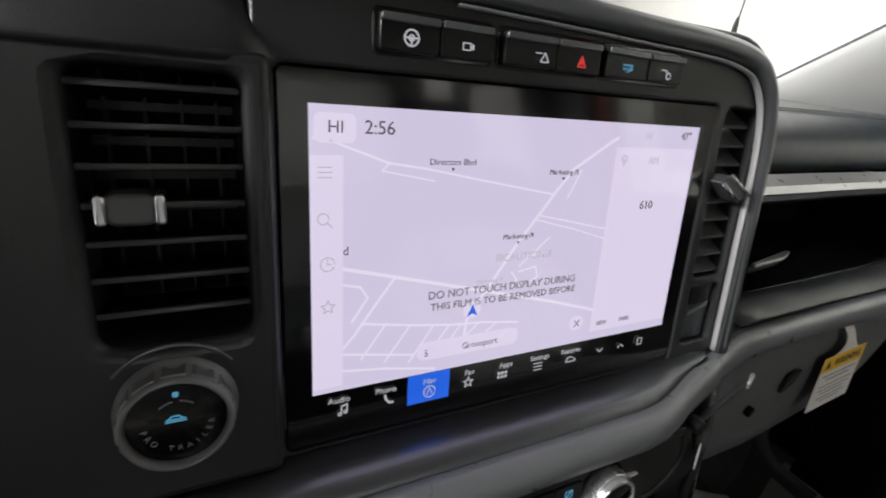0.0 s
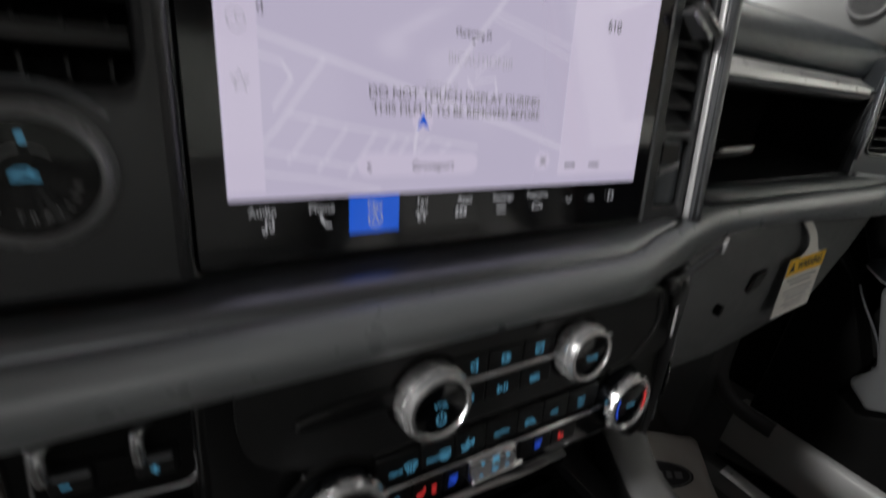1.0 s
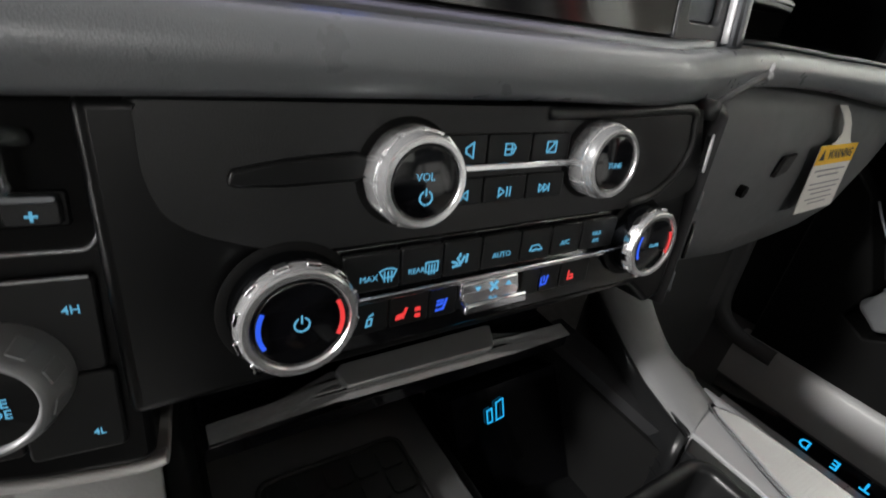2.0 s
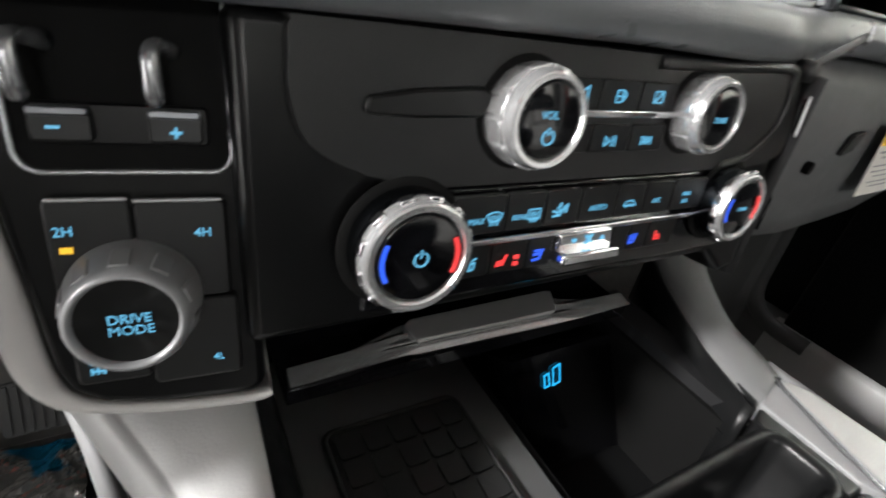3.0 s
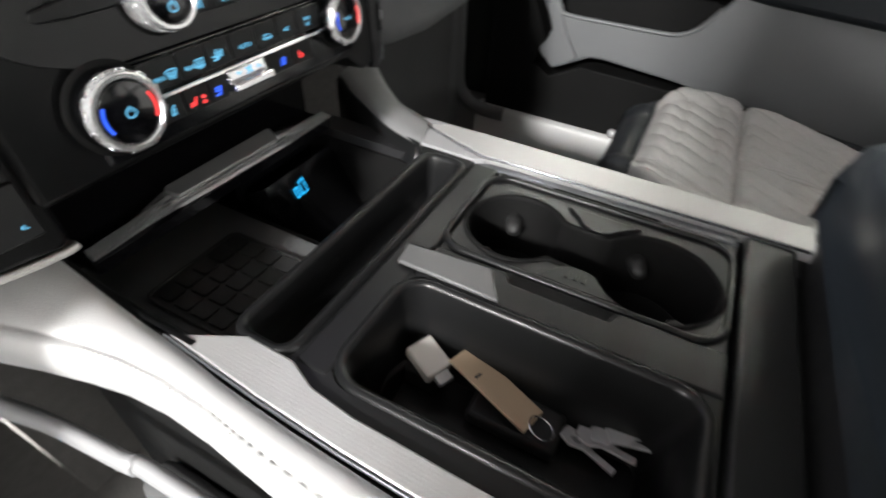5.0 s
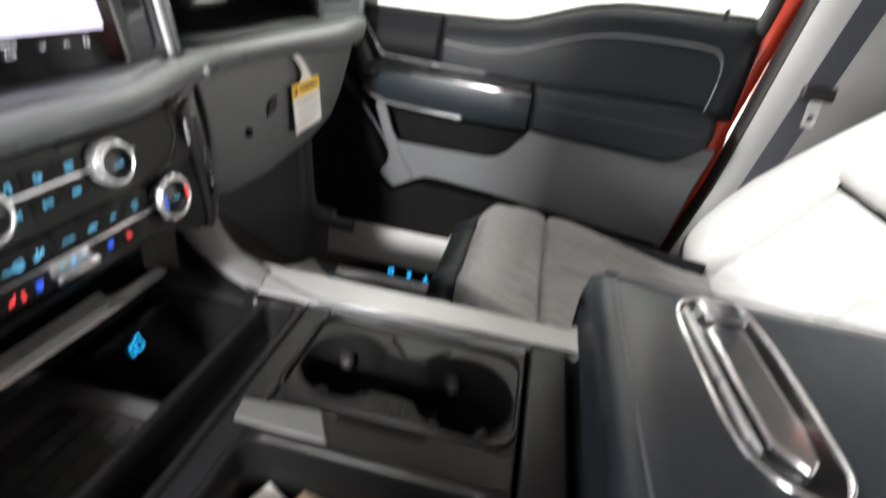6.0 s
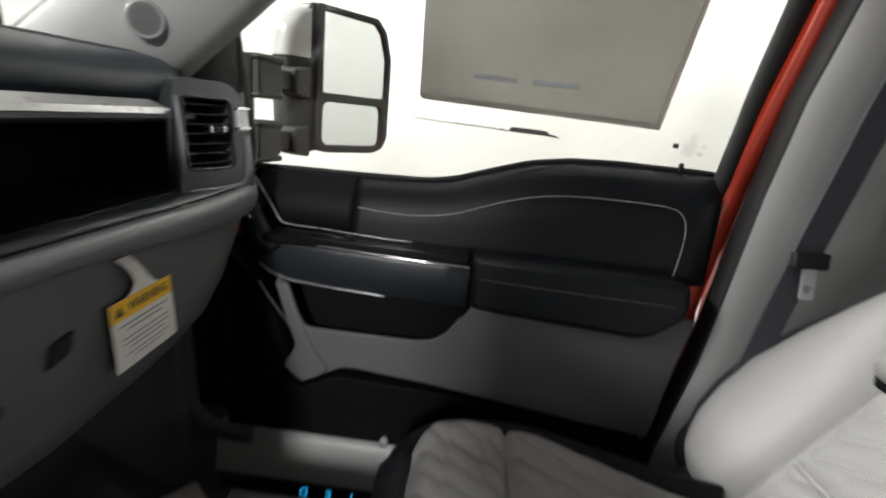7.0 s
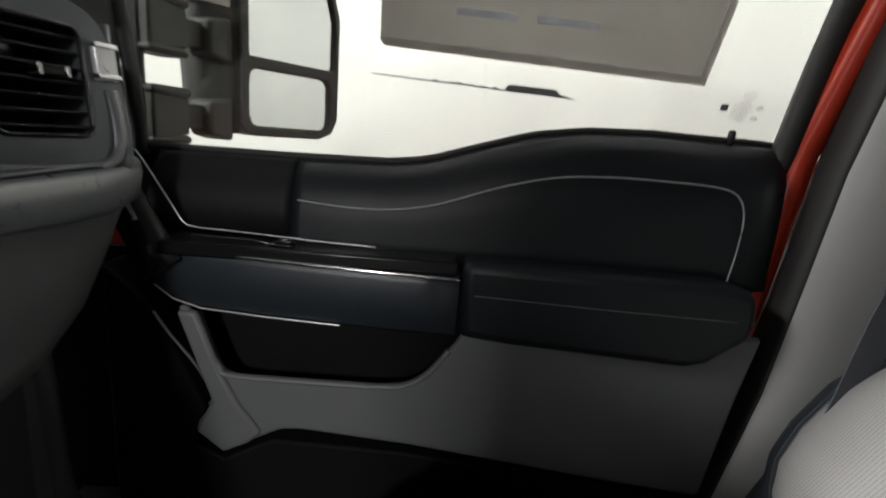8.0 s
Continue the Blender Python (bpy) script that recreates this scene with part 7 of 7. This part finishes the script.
# Dark plastic taken to near black for the shade below the pocket.
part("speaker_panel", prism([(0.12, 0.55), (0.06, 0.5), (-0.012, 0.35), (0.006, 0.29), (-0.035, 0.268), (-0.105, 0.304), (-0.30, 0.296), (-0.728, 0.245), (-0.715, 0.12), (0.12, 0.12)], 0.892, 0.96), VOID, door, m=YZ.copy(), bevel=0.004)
part("lock_pin", lathe([(0.0035, 0), (0.0035, 0.008), (0.0048, 0.011), (0.0048, 0.018), (0.003, 0.021)], 14), RUBBER, door, m=Matrix.Translation((0.947, -0.706, 0.769)), smooth=True)


def gx_(z):
    return 0.965 - 0.21 * (z - 0.76)


def lean(pts, off=0.0):
    """y, z points laid on the leaning side glass."""
    return [(gx_(z) + off, y, z) for y, z in pts]


def glass_sheet(pts, off, deep):
    bm = bmesh.new()
    a = [bm.verts.new(p) for p in lean(pts, off)]
    b = [bm.verts.new(p) for p in lean(pts, off + deep)]
    bm.faces.new(a)
    bm.faces.new(b)
    for i in range(len(a)):
        bm.faces.new((a[i], a[(i + 1) % len(a)], b[(i + 1) % len(a)], b[i]))
    return bm


win = [(y, belt(y) - 0.004) for y in np.linspace(-0.77, 0.1, 30)] + [(0.115, 0.9), (0.06, 1.06), (-0.1, 1.22), (-0.82, 1.26), (-0.80, 1.0)]
pane = part("side_window", glass_sheet(win, 0.0, 0.004), GLASS, door, "clear side glass")
pane.visible_shadow = False
# frame round the glass
part("window_frame", sweep(smooth_path([(0.955, -0.786, 0.74), (gx_(0.9), -0.802, 0.9), (gx_(1.05), -0.815, 1.05), (gx_(1.25), -0.828, 1.25)], 6), 0.05, 0.036), RUBBER, door, "black rear window frame", smooth=True)
part("window_frame", sweep(smooth_path([(gx_(1.25), -0.87, 1.25), (gx_(1.25), -0.5, 1.27), (gx_(1.24), -0.12, 1.24), (gx_(1.08), 0.08, 1.08)], 6), 0.03, 0.04), RUBBER, door, "black upper window frame", smooth=True)
part("window_frame", sweep(smooth_path([(0.96, 0.098, 0.69), (gx_(0.8), 0.103, 0.8), (gx_(0.95), 0.108, 0.95), (gx_(1.08), 0.09, 1.09)], 6), 0.014, 0.024), RUBBER, door, "black front window bar", smooth=True)
part("sail_panel", loft([[(0.955, 0.11, 0.69), (0.90, 0.17, 0.70), (0.86, 0.25, 0.71)], [(gx_(0.85) - 0.004, 0.115, 0.85), (0.88, 0.16, 0.86), (0.84, 0.22, 0.88)], [(gx_(1.0) - 0.004, 0.11, 1.0), (0.85, 0.13, 1.0), (0.80, 0.17, 1.02)], [(gx_(1.1) - 0.004, 0.08, 1.1), (0.83, 0.08, 1.1), (0.78, 0.08, 1.12)]]), BLACK, door, "black mirror sail panel", smooth=True, thick=0.01)

# sticker and residue on the glass
st = thing("price_sticker", "large grey back of a paper sticker on the side glass", "sticker", at=(0.94, -0.44, 0.85))
part("sheet", glass_sheet([(-0.231, 0.856), (-0.650, 0.846), (-0.678, 1.10), (-0.225, 1.12), (-0.2245, 0.862)], -0.0025, 0.0012), STICKER, st)
part("margin", glass_sheet([(-0.231, 0.8555), (-0.224, 0.862), (-0.2235, 0.866), (-0.652, 0.8535), (-0.654, 0.842)], -0.0035, 0.0008), STICKEREDGE, st, "paler sticker margin")
part("margin", glass_sheet([(-0.654, 0.842), (-0.645, 0.8535), (-0.672, 1.10), (-0.682, 1.10)], -0.0037, 0.0008), STICKEREDGE, st)
for y0, y1, z in ((-0.42, -0.501, 0.897), (-0.318, -0.394, 0.898)):
    part("print_block", glass_sheet([(y0, z), (y1, z - 0.002), (y1, z + 0.007), (y0, z + 0.009)], -0.0035, 0.0008), STICKERBLOCK, st)
rs = thing("sticker_residue", "torn strip of sticker residue on the side glass", "sticker", at=(0.95, -0.36, 0.81))
top_edge, low_edge = [], []
for k in range(110):
    y = -0.213 - 0.273 * k / 109
    z = lerp_table([(0.213, 0.8215), (0.27, 0.819), (0.35, 0.8165), (0.39, 0.8145), (0.45, 0.813), (0.486, 0.811)], -y)
    tall = 0.0008 + 0.0042 * max(0.0, noise.noise(Vector((k * 0.31, 3, 1))) + 0.25) * lerp_table([(0.213, 0.15), (0.28, 0.5), (0.31, 1.0), (0.38, 0.8), (0.44, 1), (0.475, 1), (0.486, 0.1)], -y)
    if 0.392 < -y < 0.462:
        tall = 0.0085 * min(1, (-y - 0.390) / 0.006)
    if -y > 0.462:
        tall = max(tall, 0.0045 * (0.486 + y) / 0.024)
    top_edge.append((y, z + tall))
    low_edge.append((y, z - 0.0004))
part("strip", glass_sheet(top_edge + low_edge[::-1], -0.0025, 0.001), RESIDUE, rs)
mk = thing("glass_marking", "small printed maker's marking on the side glass", "marking", at=(0.955, -0.72, 0.82))
MARKINK = material("dark_glass_print", (0.09, 0.09, 0.095), 0.8, vary=0)
for k, (y, w) in enumerate(((-0.7185, 0.007), (-0.7165, 0.016), (-0.7155, 0.026), (-0.7165, 0.022), (-0.7165, 0.028), (-0.713, 0.024), (-0.7125, 0.026), (-0.7115, 0.018), (-0.7165, 0.012))):
    z = 0.829 - 0.0033 * k
    part("print_line", glass_sheet([(y + w / 2, z), (y - w / 2, z), (y - w / 2, z + 0.0007), (y + w / 2, z + 0.0007)], -0.002, 0.0004), GREYINK, mk)
for y, z, r in ((-0.720, 0.8362, 0.0085), (-0.7385, 0.821, 0.0045), (-0.7345, 0.8075, 0.0045)):
    part("print_ring", sweep(lean([(y + r * math.cos(a), z + 0.55 * r * math.sin(a)) for a in np.linspace(0, 2 * math.pi, 17)[:-1]], -0.002), 0.0006, closed=True), MARKINK, mk)
    part("print_line", glass_sheet([(y + r * 0.6, z - 0.0004), (y - r * 0.6, z - 0.0004), (y - r * 0.6, z + 0.0004), (y + r * 0.6, z + 0.0004)], -0.002, 0.0004), GREYINK, mk)
part("print_block", glass_sheet([(-0.685, 0.8145), (-0.695, 0.8145), (-0.695, 0.8225), (-0.685, 0.8225)], -0.002, 0.0006), RESIDUE, mk, "small grey printed square")

# door shut edge, seal and B-pillar
jamb = [(0.05, -0.715), (0.21, -0.73), (0.40, -0.748), (0.523, -0.762), (0.64, -0.778), (0.759, -0.795), (0.9, -0.815), (1.074, -0.838), (1.26, -0.86)]
part("shut_edge", loft([[(gx_(max(z, 0.76)) - 0.032 + d, y - o, z) for d, o in ((0.014, -0.012), (0.0, -0.004), (-0.003, 0.01), (0.0, 0.026), (0.02, 0.03))] for z, y in [(p[0], p[1]) for p in smooth_path([(a, b, 0) for a, b in jamb], 5)]]), RED, door, "red painted door edge", smooth=True, thick=0.004)
EDGE = [(0.0, -0.735), (0.24, -0.755), (0.43, -0.795), (0.6, -0.815), (0.746, -0.831), (0.906, -0.838), (1.058, -0.858), (1.26, -0.885), (1.35, -0.895)]


def pillar_x(z):
    return 0.888 - 0.21 * max(0.0, z - 0.76)


bp = tagged(part("b_pillar", loft([[(pillar_x(z) + 0.03, y - 0.012, z), (pillar_x(z) + 0.004, y - 0.004, z), (pillar_x(z) - 0.004, y - 0.006, z), (pillar_x(z) - 0.016, y - 0.03, z), (pillar_x(z) - 0.026, y - 0.09, z), (pillar_x(z) - 0.026, y - 0.24, z), (pillar_x(z) + 0.02, y - 0.29, z)] for z, y in EDGE]), PILLAR, smooth=True, thick=0.01), "pale grey centre pillar trim with the seat belt", "pillar", kind="structure")
part("door_seal", loft([[(pillar_x(z) + 0.045, y + 0.004, z), (pillar_x(z) + 0.036, y + 0.008, z), (pillar_x(z) + 0.02, y + 0.006, z), (pillar_x(z) + 0.004, y + 0.004, z), (pillar_x(z) + 0.0, y - 0.002, z)] for z, y in EDGE]), RUBBER, bp, "black door seal", smooth=True, thick=0.006)
part("trim_joint", sweep([(0.887, -0.84, 0.744), (0.871, -0.866, 0.744), (0.8615, -0.92, 0.744), (0.8615, -1.05, 0.744)], 0.002), BLACK, bp)
tagged(part("wall_east_rear", plate([(-1.72, -0.05), (-1.0, -0.05), (-1.0, 1.3), (-1.72, 1.3)], 0.86, 0.9, [[(-1.62, 0.77), (-1.1, 0.77), (-1.12, 1.2), (-1.6, 1.2)]]), PILLAR, m=YZ.copy()), "grey rear side wall of the cab", "wall", kind="structure")
tagged(part("rear_door_skin", prism([(-1.9, -0.05), (-0.84, -0.05), (-0.84, 0.76), (-1.9, 0.76)], 1.0, 1.03), RED, m=YZ.copy()), "red painted rear door skin", "car body", kind="structure")

# seat belt
sb = thing("seat_belt", "dark grey seat belt with a metal tongue on the pillar", "seat belt", at=(0.8, -0.87, 0.6))
part("webbing", loft([[(x - 0.004, y + 0.024, z), (x + 0.004, y - 0.024, z)] for x, y, z in ((0.72, -0.895, 1.08), (0.755, -0.875, 0.90), (0.79, -0.86, 0.70), (0.80, -0.845, 0.58), (0.80, -0.82, 0.42), (0.80, -0.80, 0.25))]), WEBBING, sb, thick=0.002)
part("guide", sweep([(0.71, -0.955, 1.075), (0.712, -0.925, 1.09), (0.714, -0.895, 1.075)], 0.02), RUBBER, sb, smooth=True)
part("tongue_grip", box(-0.03, 0.03, -0.013, 0.013, -0.007, 0.007, Matrix.Translation((0.782, -0.858, 0.672)) @ Matrix.Rotation(radians(-80), 4, "Z") @ Matrix.Rotation(radians(80), 4, "X")), RUBBER, sb, bevel=0.004)
part("tongue", plate(rounded(-0.012, 0.012, -0.05, 0.0, 0.004, 3), -0.001, 0.001, [rounded(-0.006, 0.006, -0.04, -0.028, 0.002, 2)]), SILVER, sb, m=Matrix.Translation((0.776, -0.857, 0.664)) @ Matrix.Rotation(radians(-80), 4, "Z") @ Matrix.Rotation(radians(80), 4, "X"))

# ---- towing mirror ----
mir = thing("towing_mirror", "large dark grey towing mirror with two glasses on twin arms", "wing mirror", at=(1.1, 0.03, 0.72))
W = Matrix.Translation((1.155, 0.03, 0.72)) @ Matrix(((0.8, 0, -0.6, 0), (-0.6, 0, -0.8, 0), (0, 1, 0, 0), (0, 0, 0, 1)))  # u outboard, v up, w towards the driver
head = part("housing", plate([(-0.012, 0.318), (-0.012, 0.02), (0.0, 0.004), (0.02, 0.0), (0.16, 0.0), (0.192, 0.012), (0.206, 0.04), (0.206, 0.232), (0.186, 0.292), (0.158, 0.318)], -0.05, 0.006, [[(0.006, 0.135), (0.186, 0.135), (0.192, 0.141), (0.192, 0.227), (0.173, 0.284), (0.152, 0.303), (0.006, 0.305)], rounded(0.006, 0.182, 0.018, 0.115, 0.018, 6)]), MIRRORGREY, mir, "dark grey housing", m=W.copy(), bevel=0.006, seg=3)
part("shell", loft([[(u, v, w) for u, v in rounded(-0.012 + i, 0.206 - i, 0.0 + i, 0.318 - i, 0.035, 6)] for i, w in ((0, -0.04), (0.004, -0.09), (0.02, -0.13), (0.05, -0.145))], closed=True, caps=True), MIRRORGREY, mir, m=W.copy(), smooth=True)
part("main_glass", prism([(0.004, 0.133), (0.188, 0.133), (0.194, 0.14), (0.194, 0.228), (0.175, 0.286), (0.153, 0.305), (0.004, 0.307)], -0.006, -0.002), MIRROR, mir, "flat mirror glass", m=W.copy())
part("blind_spot_glass", prism(rounded(0.004, 0.184, 0.016, 0.117, 0.018, 6), -0.006, -0.002), MIRROR, mir, "lower blind-spot mirror glass", m=W.copy())
def flank(v0, v1, grow, first):
    rows = []
    for v in np.linspace(v0, v1, 16):
        ul = lerp_table([(0.0, -0.02), (0.008, -0.036), (0.02, -0.05), (0.06, -0.072), (0.2, -0.08), (0.26, -0.072), (0.295, -0.052), (0.31, -0.036), (0.318, -0.02)], v) - grow
        rows.append([(-0.010, v, -0.005), (-0.024, v, -0.006 + grow), (ul + 0.02, v, -0.011 + grow), (ul + 0.006, v, -0.022 + grow), (ul, v, -0.045), (ul + 0.008, v, -0.085), (-0.012, v, -0.12)][first:])
    return loft(rows)


part("inner_flank", flank(0.002, 0.316, 0.0, 0), MIRRORGREY, mir, "dark grey inner flank", m=W.copy(), smooth=True)
part("cap", flank(0.203, 0.312, 0.003, 1), MIRRORCAP, mir, "pale mirror cap, wall light in its colour", m=W.copy(), smooth=True)
for z in (0.87, 0.745):
    am = Matrix.Translation((1.0, 0.115, z)) @ Matrix.Rotation(radians(-14), 4, "Z")
    part("arm", loft([[(x, a * wd, c * ht) for a, c in ((-1, -1), (1, -1), (1, 1), (-1, 1))] for x, wd, ht in ((-0.012, 0.028, 0.036), (0.02, 0.027, 0.034), (0.06, 0.0235, 0.028), (0.066, 0.021, 0.025))], closed=True, caps=True), MIRRORGREY, mir, "folding arm", m=am.copy(), bevel=0.004)
    part("arm_cover", box(-0.014, 0.064, -0.031, 0.024, 0.026, 0.041), MIRRORGREY, mir, "arm top cover", m=am.copy(), bevel=0.008, seg=3)
    part("arm_foot", box(-0.014, 0.062, -0.030, 0.024, -0.042, -0.029), MIRRORGREY, mir, m=am.copy(), bevel=0.007, seg=3)
    part("slide", box(0.06, 0.13, -0.014, 0.014, -0.019, 0.019), MIRRORGREY, mir, m=am.copy(), bevel=0.003)
    part("collar", loft([[(x, a * wd - 0.008, c * ht) for a, c in ((-1, -1), (1, -1), (1, 1), (-1, 1))] for x, wd, ht in ((0.104, 0.02, 0.025), (0.112, 0.023, 0.029), (0.13, 0.026, 0.032), (0.15, 0.03, 0.036))], closed=True, caps=True), MIRRORGREY, mir, "arm collar", m=am.copy(), bevel=0.006, seg=3)
part("mount", box(0.984, 0.996, 0.106, 0.135, 0.70, 0.91), MIRRORGREY, mir, "grey mirror mount", bevel=0.004)

# ---- passenger seat ----
seat = thing("car_seat", "pale grey quilted leather passenger seat with black edging", "seat", at=(0.51, -0.55, 0.0))


def quilt(u, v, pitch=0.04, col=0.05):
    """Puffs between short slanted creases, staggered from column to column; u and v in metres."""
    c = u / col
    k = math.floor(c)
    f = c - k
    a = v / pitch + 0.5 * (k % 2) + 0.75 * f
    crease = abs(math.sin(math.pi * a)) ** 0.5
    side = 0.8 + 0.2 * math.sin(math.pi * f) ** 0.4
    return 0.0075 * crease * side


def cushion(nu=150, nv=150):
    rows = []
    for j in range(nv):
        k = j / (nv - 1)
        row = []
        for i in range(nu):
            s = -1 + 2 * i / (nu - 1)
            y = -0.296 - 0.45 * k
            half = lerp_table([(0, 0.12), (0.01, 0.145), (0.03, 0.168), (0.06, 0.187), (0.1, 0.202), (0.16, 0.214), (0.25, 0.221), (0.42, 0.22), (0.62, 0.185), (0.85, 0.15), (1, 0.14)], k)
            x = 0.5 + half * s
            bol = max(0.0, (abs(s) - 0.62) / 0.38)
            z = 0.386 - 0.055 * k + 0.008 * math.sin(math.pi * min(1, bol)) - 0.03 * max(0, bol - 0.5) ** 2 * 4
            z -= 0.02 * max(0, 1 - k / 0.08) ** 2
            seam = min(abs(k - 0.30) * 0.45, abs(s) * 0.22 + (9 if k < 0.3 else 0))
            z -= 0.009 * math.exp(-(seam / 0.0035) ** 2) + 0.006 * math.exp(-(seam / 0.012) ** 2)
            if abs(s) < 0.92:
                z += quilt(0.45 * k, half * s) * 0.8 * min(1, k / 0.04) * min(1, (0.92 - abs(s)) / 0.1)
            row.append((x, y, z))
        rows.append(row)
    return rows


rows = cushion()
part("cushion", loft(rows), SEATGREY, seat, "pale grey perforated leather cushion with pleats, darkened for shade", smooth=True)
ring = [rows[j][149] for j in range(149, 0, -1)] + [rows[0][i] for i in range(149, -1, -1)] + [rows[j][0] for j in range(1, 150)]
ring = ring[::3]
side = []
for d, out in ((0.0, 0.0), (0.003, 0.01), (0.002, 0.02), (-0.005, 0.032), (-0.018, 0.042), (-0.045, 0.047), (-0.10, 0.045), (-0.19, 0.02)):
    row = []
    for i, (x, y, z) in enumerate(ring):
        a, b = ring[max(0, i - 2)], ring[min(len(ring) - 1, i + 2)]
        nrm = Vector((b[1] - a[1], a[0] - b[0], 0)).normalized()
        if nrm.x * (x - 0.5) + nrm.y * (y + 0.62) < 0:
            nrm = -nrm
        row.append((x + nrm.x * out, y + nrm.y * out, max(z, 0.35) + d if d > -0.15 else 0.2))
    side.append(row)
side[0] = ring
part("cushion_side", loft(side), DARKLEATHER, seat, "black leather cushion border", smooth=True)
part("cushion_piping", sweep([(x, y, z + 0.001) for x, y, z in ring], 0.006), DARKLEATHER, seat, smooth=True)
part("base", box(0.3, 0.71, -0.76, -0.33, 0.06, 0.22), BLACK, seat, bevel=0.02)
for x in (0.33, 0.66):
    part("seat_rail", box(x, x + 0.03, -0.78, -0.27, 0.0, 0.06), DARKMETAL, seat, bevel=0.003)

# backrest in its own leaning frame: u across, v up, w to the front
BK = Matrix.Translation((0.515, -0.752, 0.338)) @ Matrix.Rotation(radians(34), 4, "X") @ Matrix(((1, 0, 0, 0), (0, 0, 1, 0), (0, 1, 0, 0), (0, 0, 0, 1)))
HALF = [(-0.02, 0.225), (0.0, 0.25), (0.02, 0.273), (0.05, 0.294), (0.1, 0.306), (0.17, 0.307), (0.25, 0.279), (0.31, 0.251), (0.36, 0.222), (0.40, 0.198)]


def back(nu=170, nv=170):
    rows = []
    for j in range(nv):
        v = -0.02 + 0.42 * j / (nv - 1)
        half = lerp_table(HALF, v)
        row = []
        for i in range(nu):
            s = -1 + 2 * i / (nu - 1)
            u = half * s
            out = max(0.0, (abs(u) - 0.125) / (half - 0.125))
            w = 0.042 * math.sin(math.pi * 0.5 * min(1, out * 1.6)) - 0.075 * max(0, out - 0.6) ** 2 * 3
            seam = min(abs(abs(u) - 0.125), abs(v - 0.108) if abs(u) < 0.125 else 9)
            w -= 0.008 * math.exp(-(seam / 0.0035) ** 2) + 0.007 * math.exp(-(seam / 0.013) ** 2)
            if abs(u) < 0.122:
                w += quilt(u + 0.5, v + 0.5) * min(1, (0.122 - abs(u)) / 0.012)
            w -= 0.02 * max(0, 1 - (v + 0.02) / 0.03) ** 2
            row.append((u, v, w))
        rows.append(row)
    return rows


rows = back()
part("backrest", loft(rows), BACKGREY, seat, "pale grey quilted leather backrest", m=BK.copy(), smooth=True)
pil = []
for j in range(70):
    v = 0.258 + 0.145 * j / 69
    row = []
    for i in range(100):
        u = -0.13 + 0.26 * i / 99
        d = min(0.13 - abs(u), v - 0.258)
        w = 0.004 + 0.034 * (1 - max(0.0, 1 - d / 0.02) ** 2) ** 0.5
        row.append((u, v, w + quilt(u + 0.5, v + 0.5) * min(1, d / 0.02)))
    pil.append(row)
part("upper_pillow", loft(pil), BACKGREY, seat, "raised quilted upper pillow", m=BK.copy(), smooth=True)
# Black bar paints the shade in the gap round the pillow.
part("pillow_gap_shade", sweep([(-0.134, 0.40, 0.004), (-0.134, 0.262, 0.004), (-0.125, 0.253, 0.006), (0.125, 0.253, 0.006), (0.134, 0.262, 0.004), (0.134, 0.40, 0.004)], 0.010, 0.008), VOID, seat, "black bar for the shade in the pillow gap", m=BK.copy())
for pts in ([r[169] for r in rows[::3]], [r[0] for r in rows[::3]], rows[0][::3]):
    side = []
    for out, w in ((0.0, 0.0), (0.010, 0.002), (0.022, -0.003), (0.032, -0.014), (0.036, -0.035), (0.03, -0.07), (0.0, -0.12)):
        side.append([(u + out * (1 if u > 0.2 else -1 if u < -0.2 else u * 5), v - (out if v < 0.02 else 0), z + w) for u, v, z in pts])
    part("backrest_side", loft(side), SLATE, seat, "slate leather backrest border", m=BK.copy(), smooth=True)
    part("back_piping", sweep([(p[0], p[1], p[2] + 0.0005) for p in pts], 0.004), SLATE, seat, m=BK.copy(), smooth=True)
    part("back_stitch", sweep([(p[0] + (0.006 if p[0] > 0.2 else -0.006 if p[0] < -0.2 else 0), p[1] - (0.006 if abs(p[0]) < 0.2 else 0), p[2] + 0.0006) for p in pts], 0.0014), DARKSTITCH, seat, m=BK.copy())
part("back_shell", prism(rounded(-0.25, 0.25, 0.0, 0.56, 0.05, 4), -0.14, -0.08), BLACK, seat, m=BK.copy(), bevel=0.02)
sh = []
for j in range(40):
    k = j / 39
    half = 0.258 - 0.02 * k - 0.05 * max(0, 1 - k / 0.15) ** 2
    sh.append([(half * s, 0.378 + 0.24 * k + 0.012 * (1 - s * s), 0.035 + 0.085 * math.sin(math.pi * min(1, k * 1.0)) ** 0.7 - 0.05 * abs(s) ** 5 - 0.006 * math.exp(-((abs(s) - 0.86) / 0.02) ** 2) - 0.006 * math.exp(-((k - 0.16) / 0.02) ** 2)) for s in np.linspace(-1, 1, 60)])
part("shoulder_panel", loft(sh), DARKLEATHER, seat, "black leather shoulder panel", m=BK.copy(), smooth=True, thick=0.02)
part("headrest", prism(rounded(-0.14, 0.14, 0.66, 0.86, 0.05, 6), -0.04, 0.06), DARKLEATHER, seat, "black leather headrest", m=BK.copy(), bevel=0.03, seg=4)
for u in (-0.06, 0.06):
    part("headrest_post", sweep([(u, 0.58, 0.01), (u, 0.68, 0.01)], 0.012), CHROME, seat, m=BK.copy(), smooth=True)
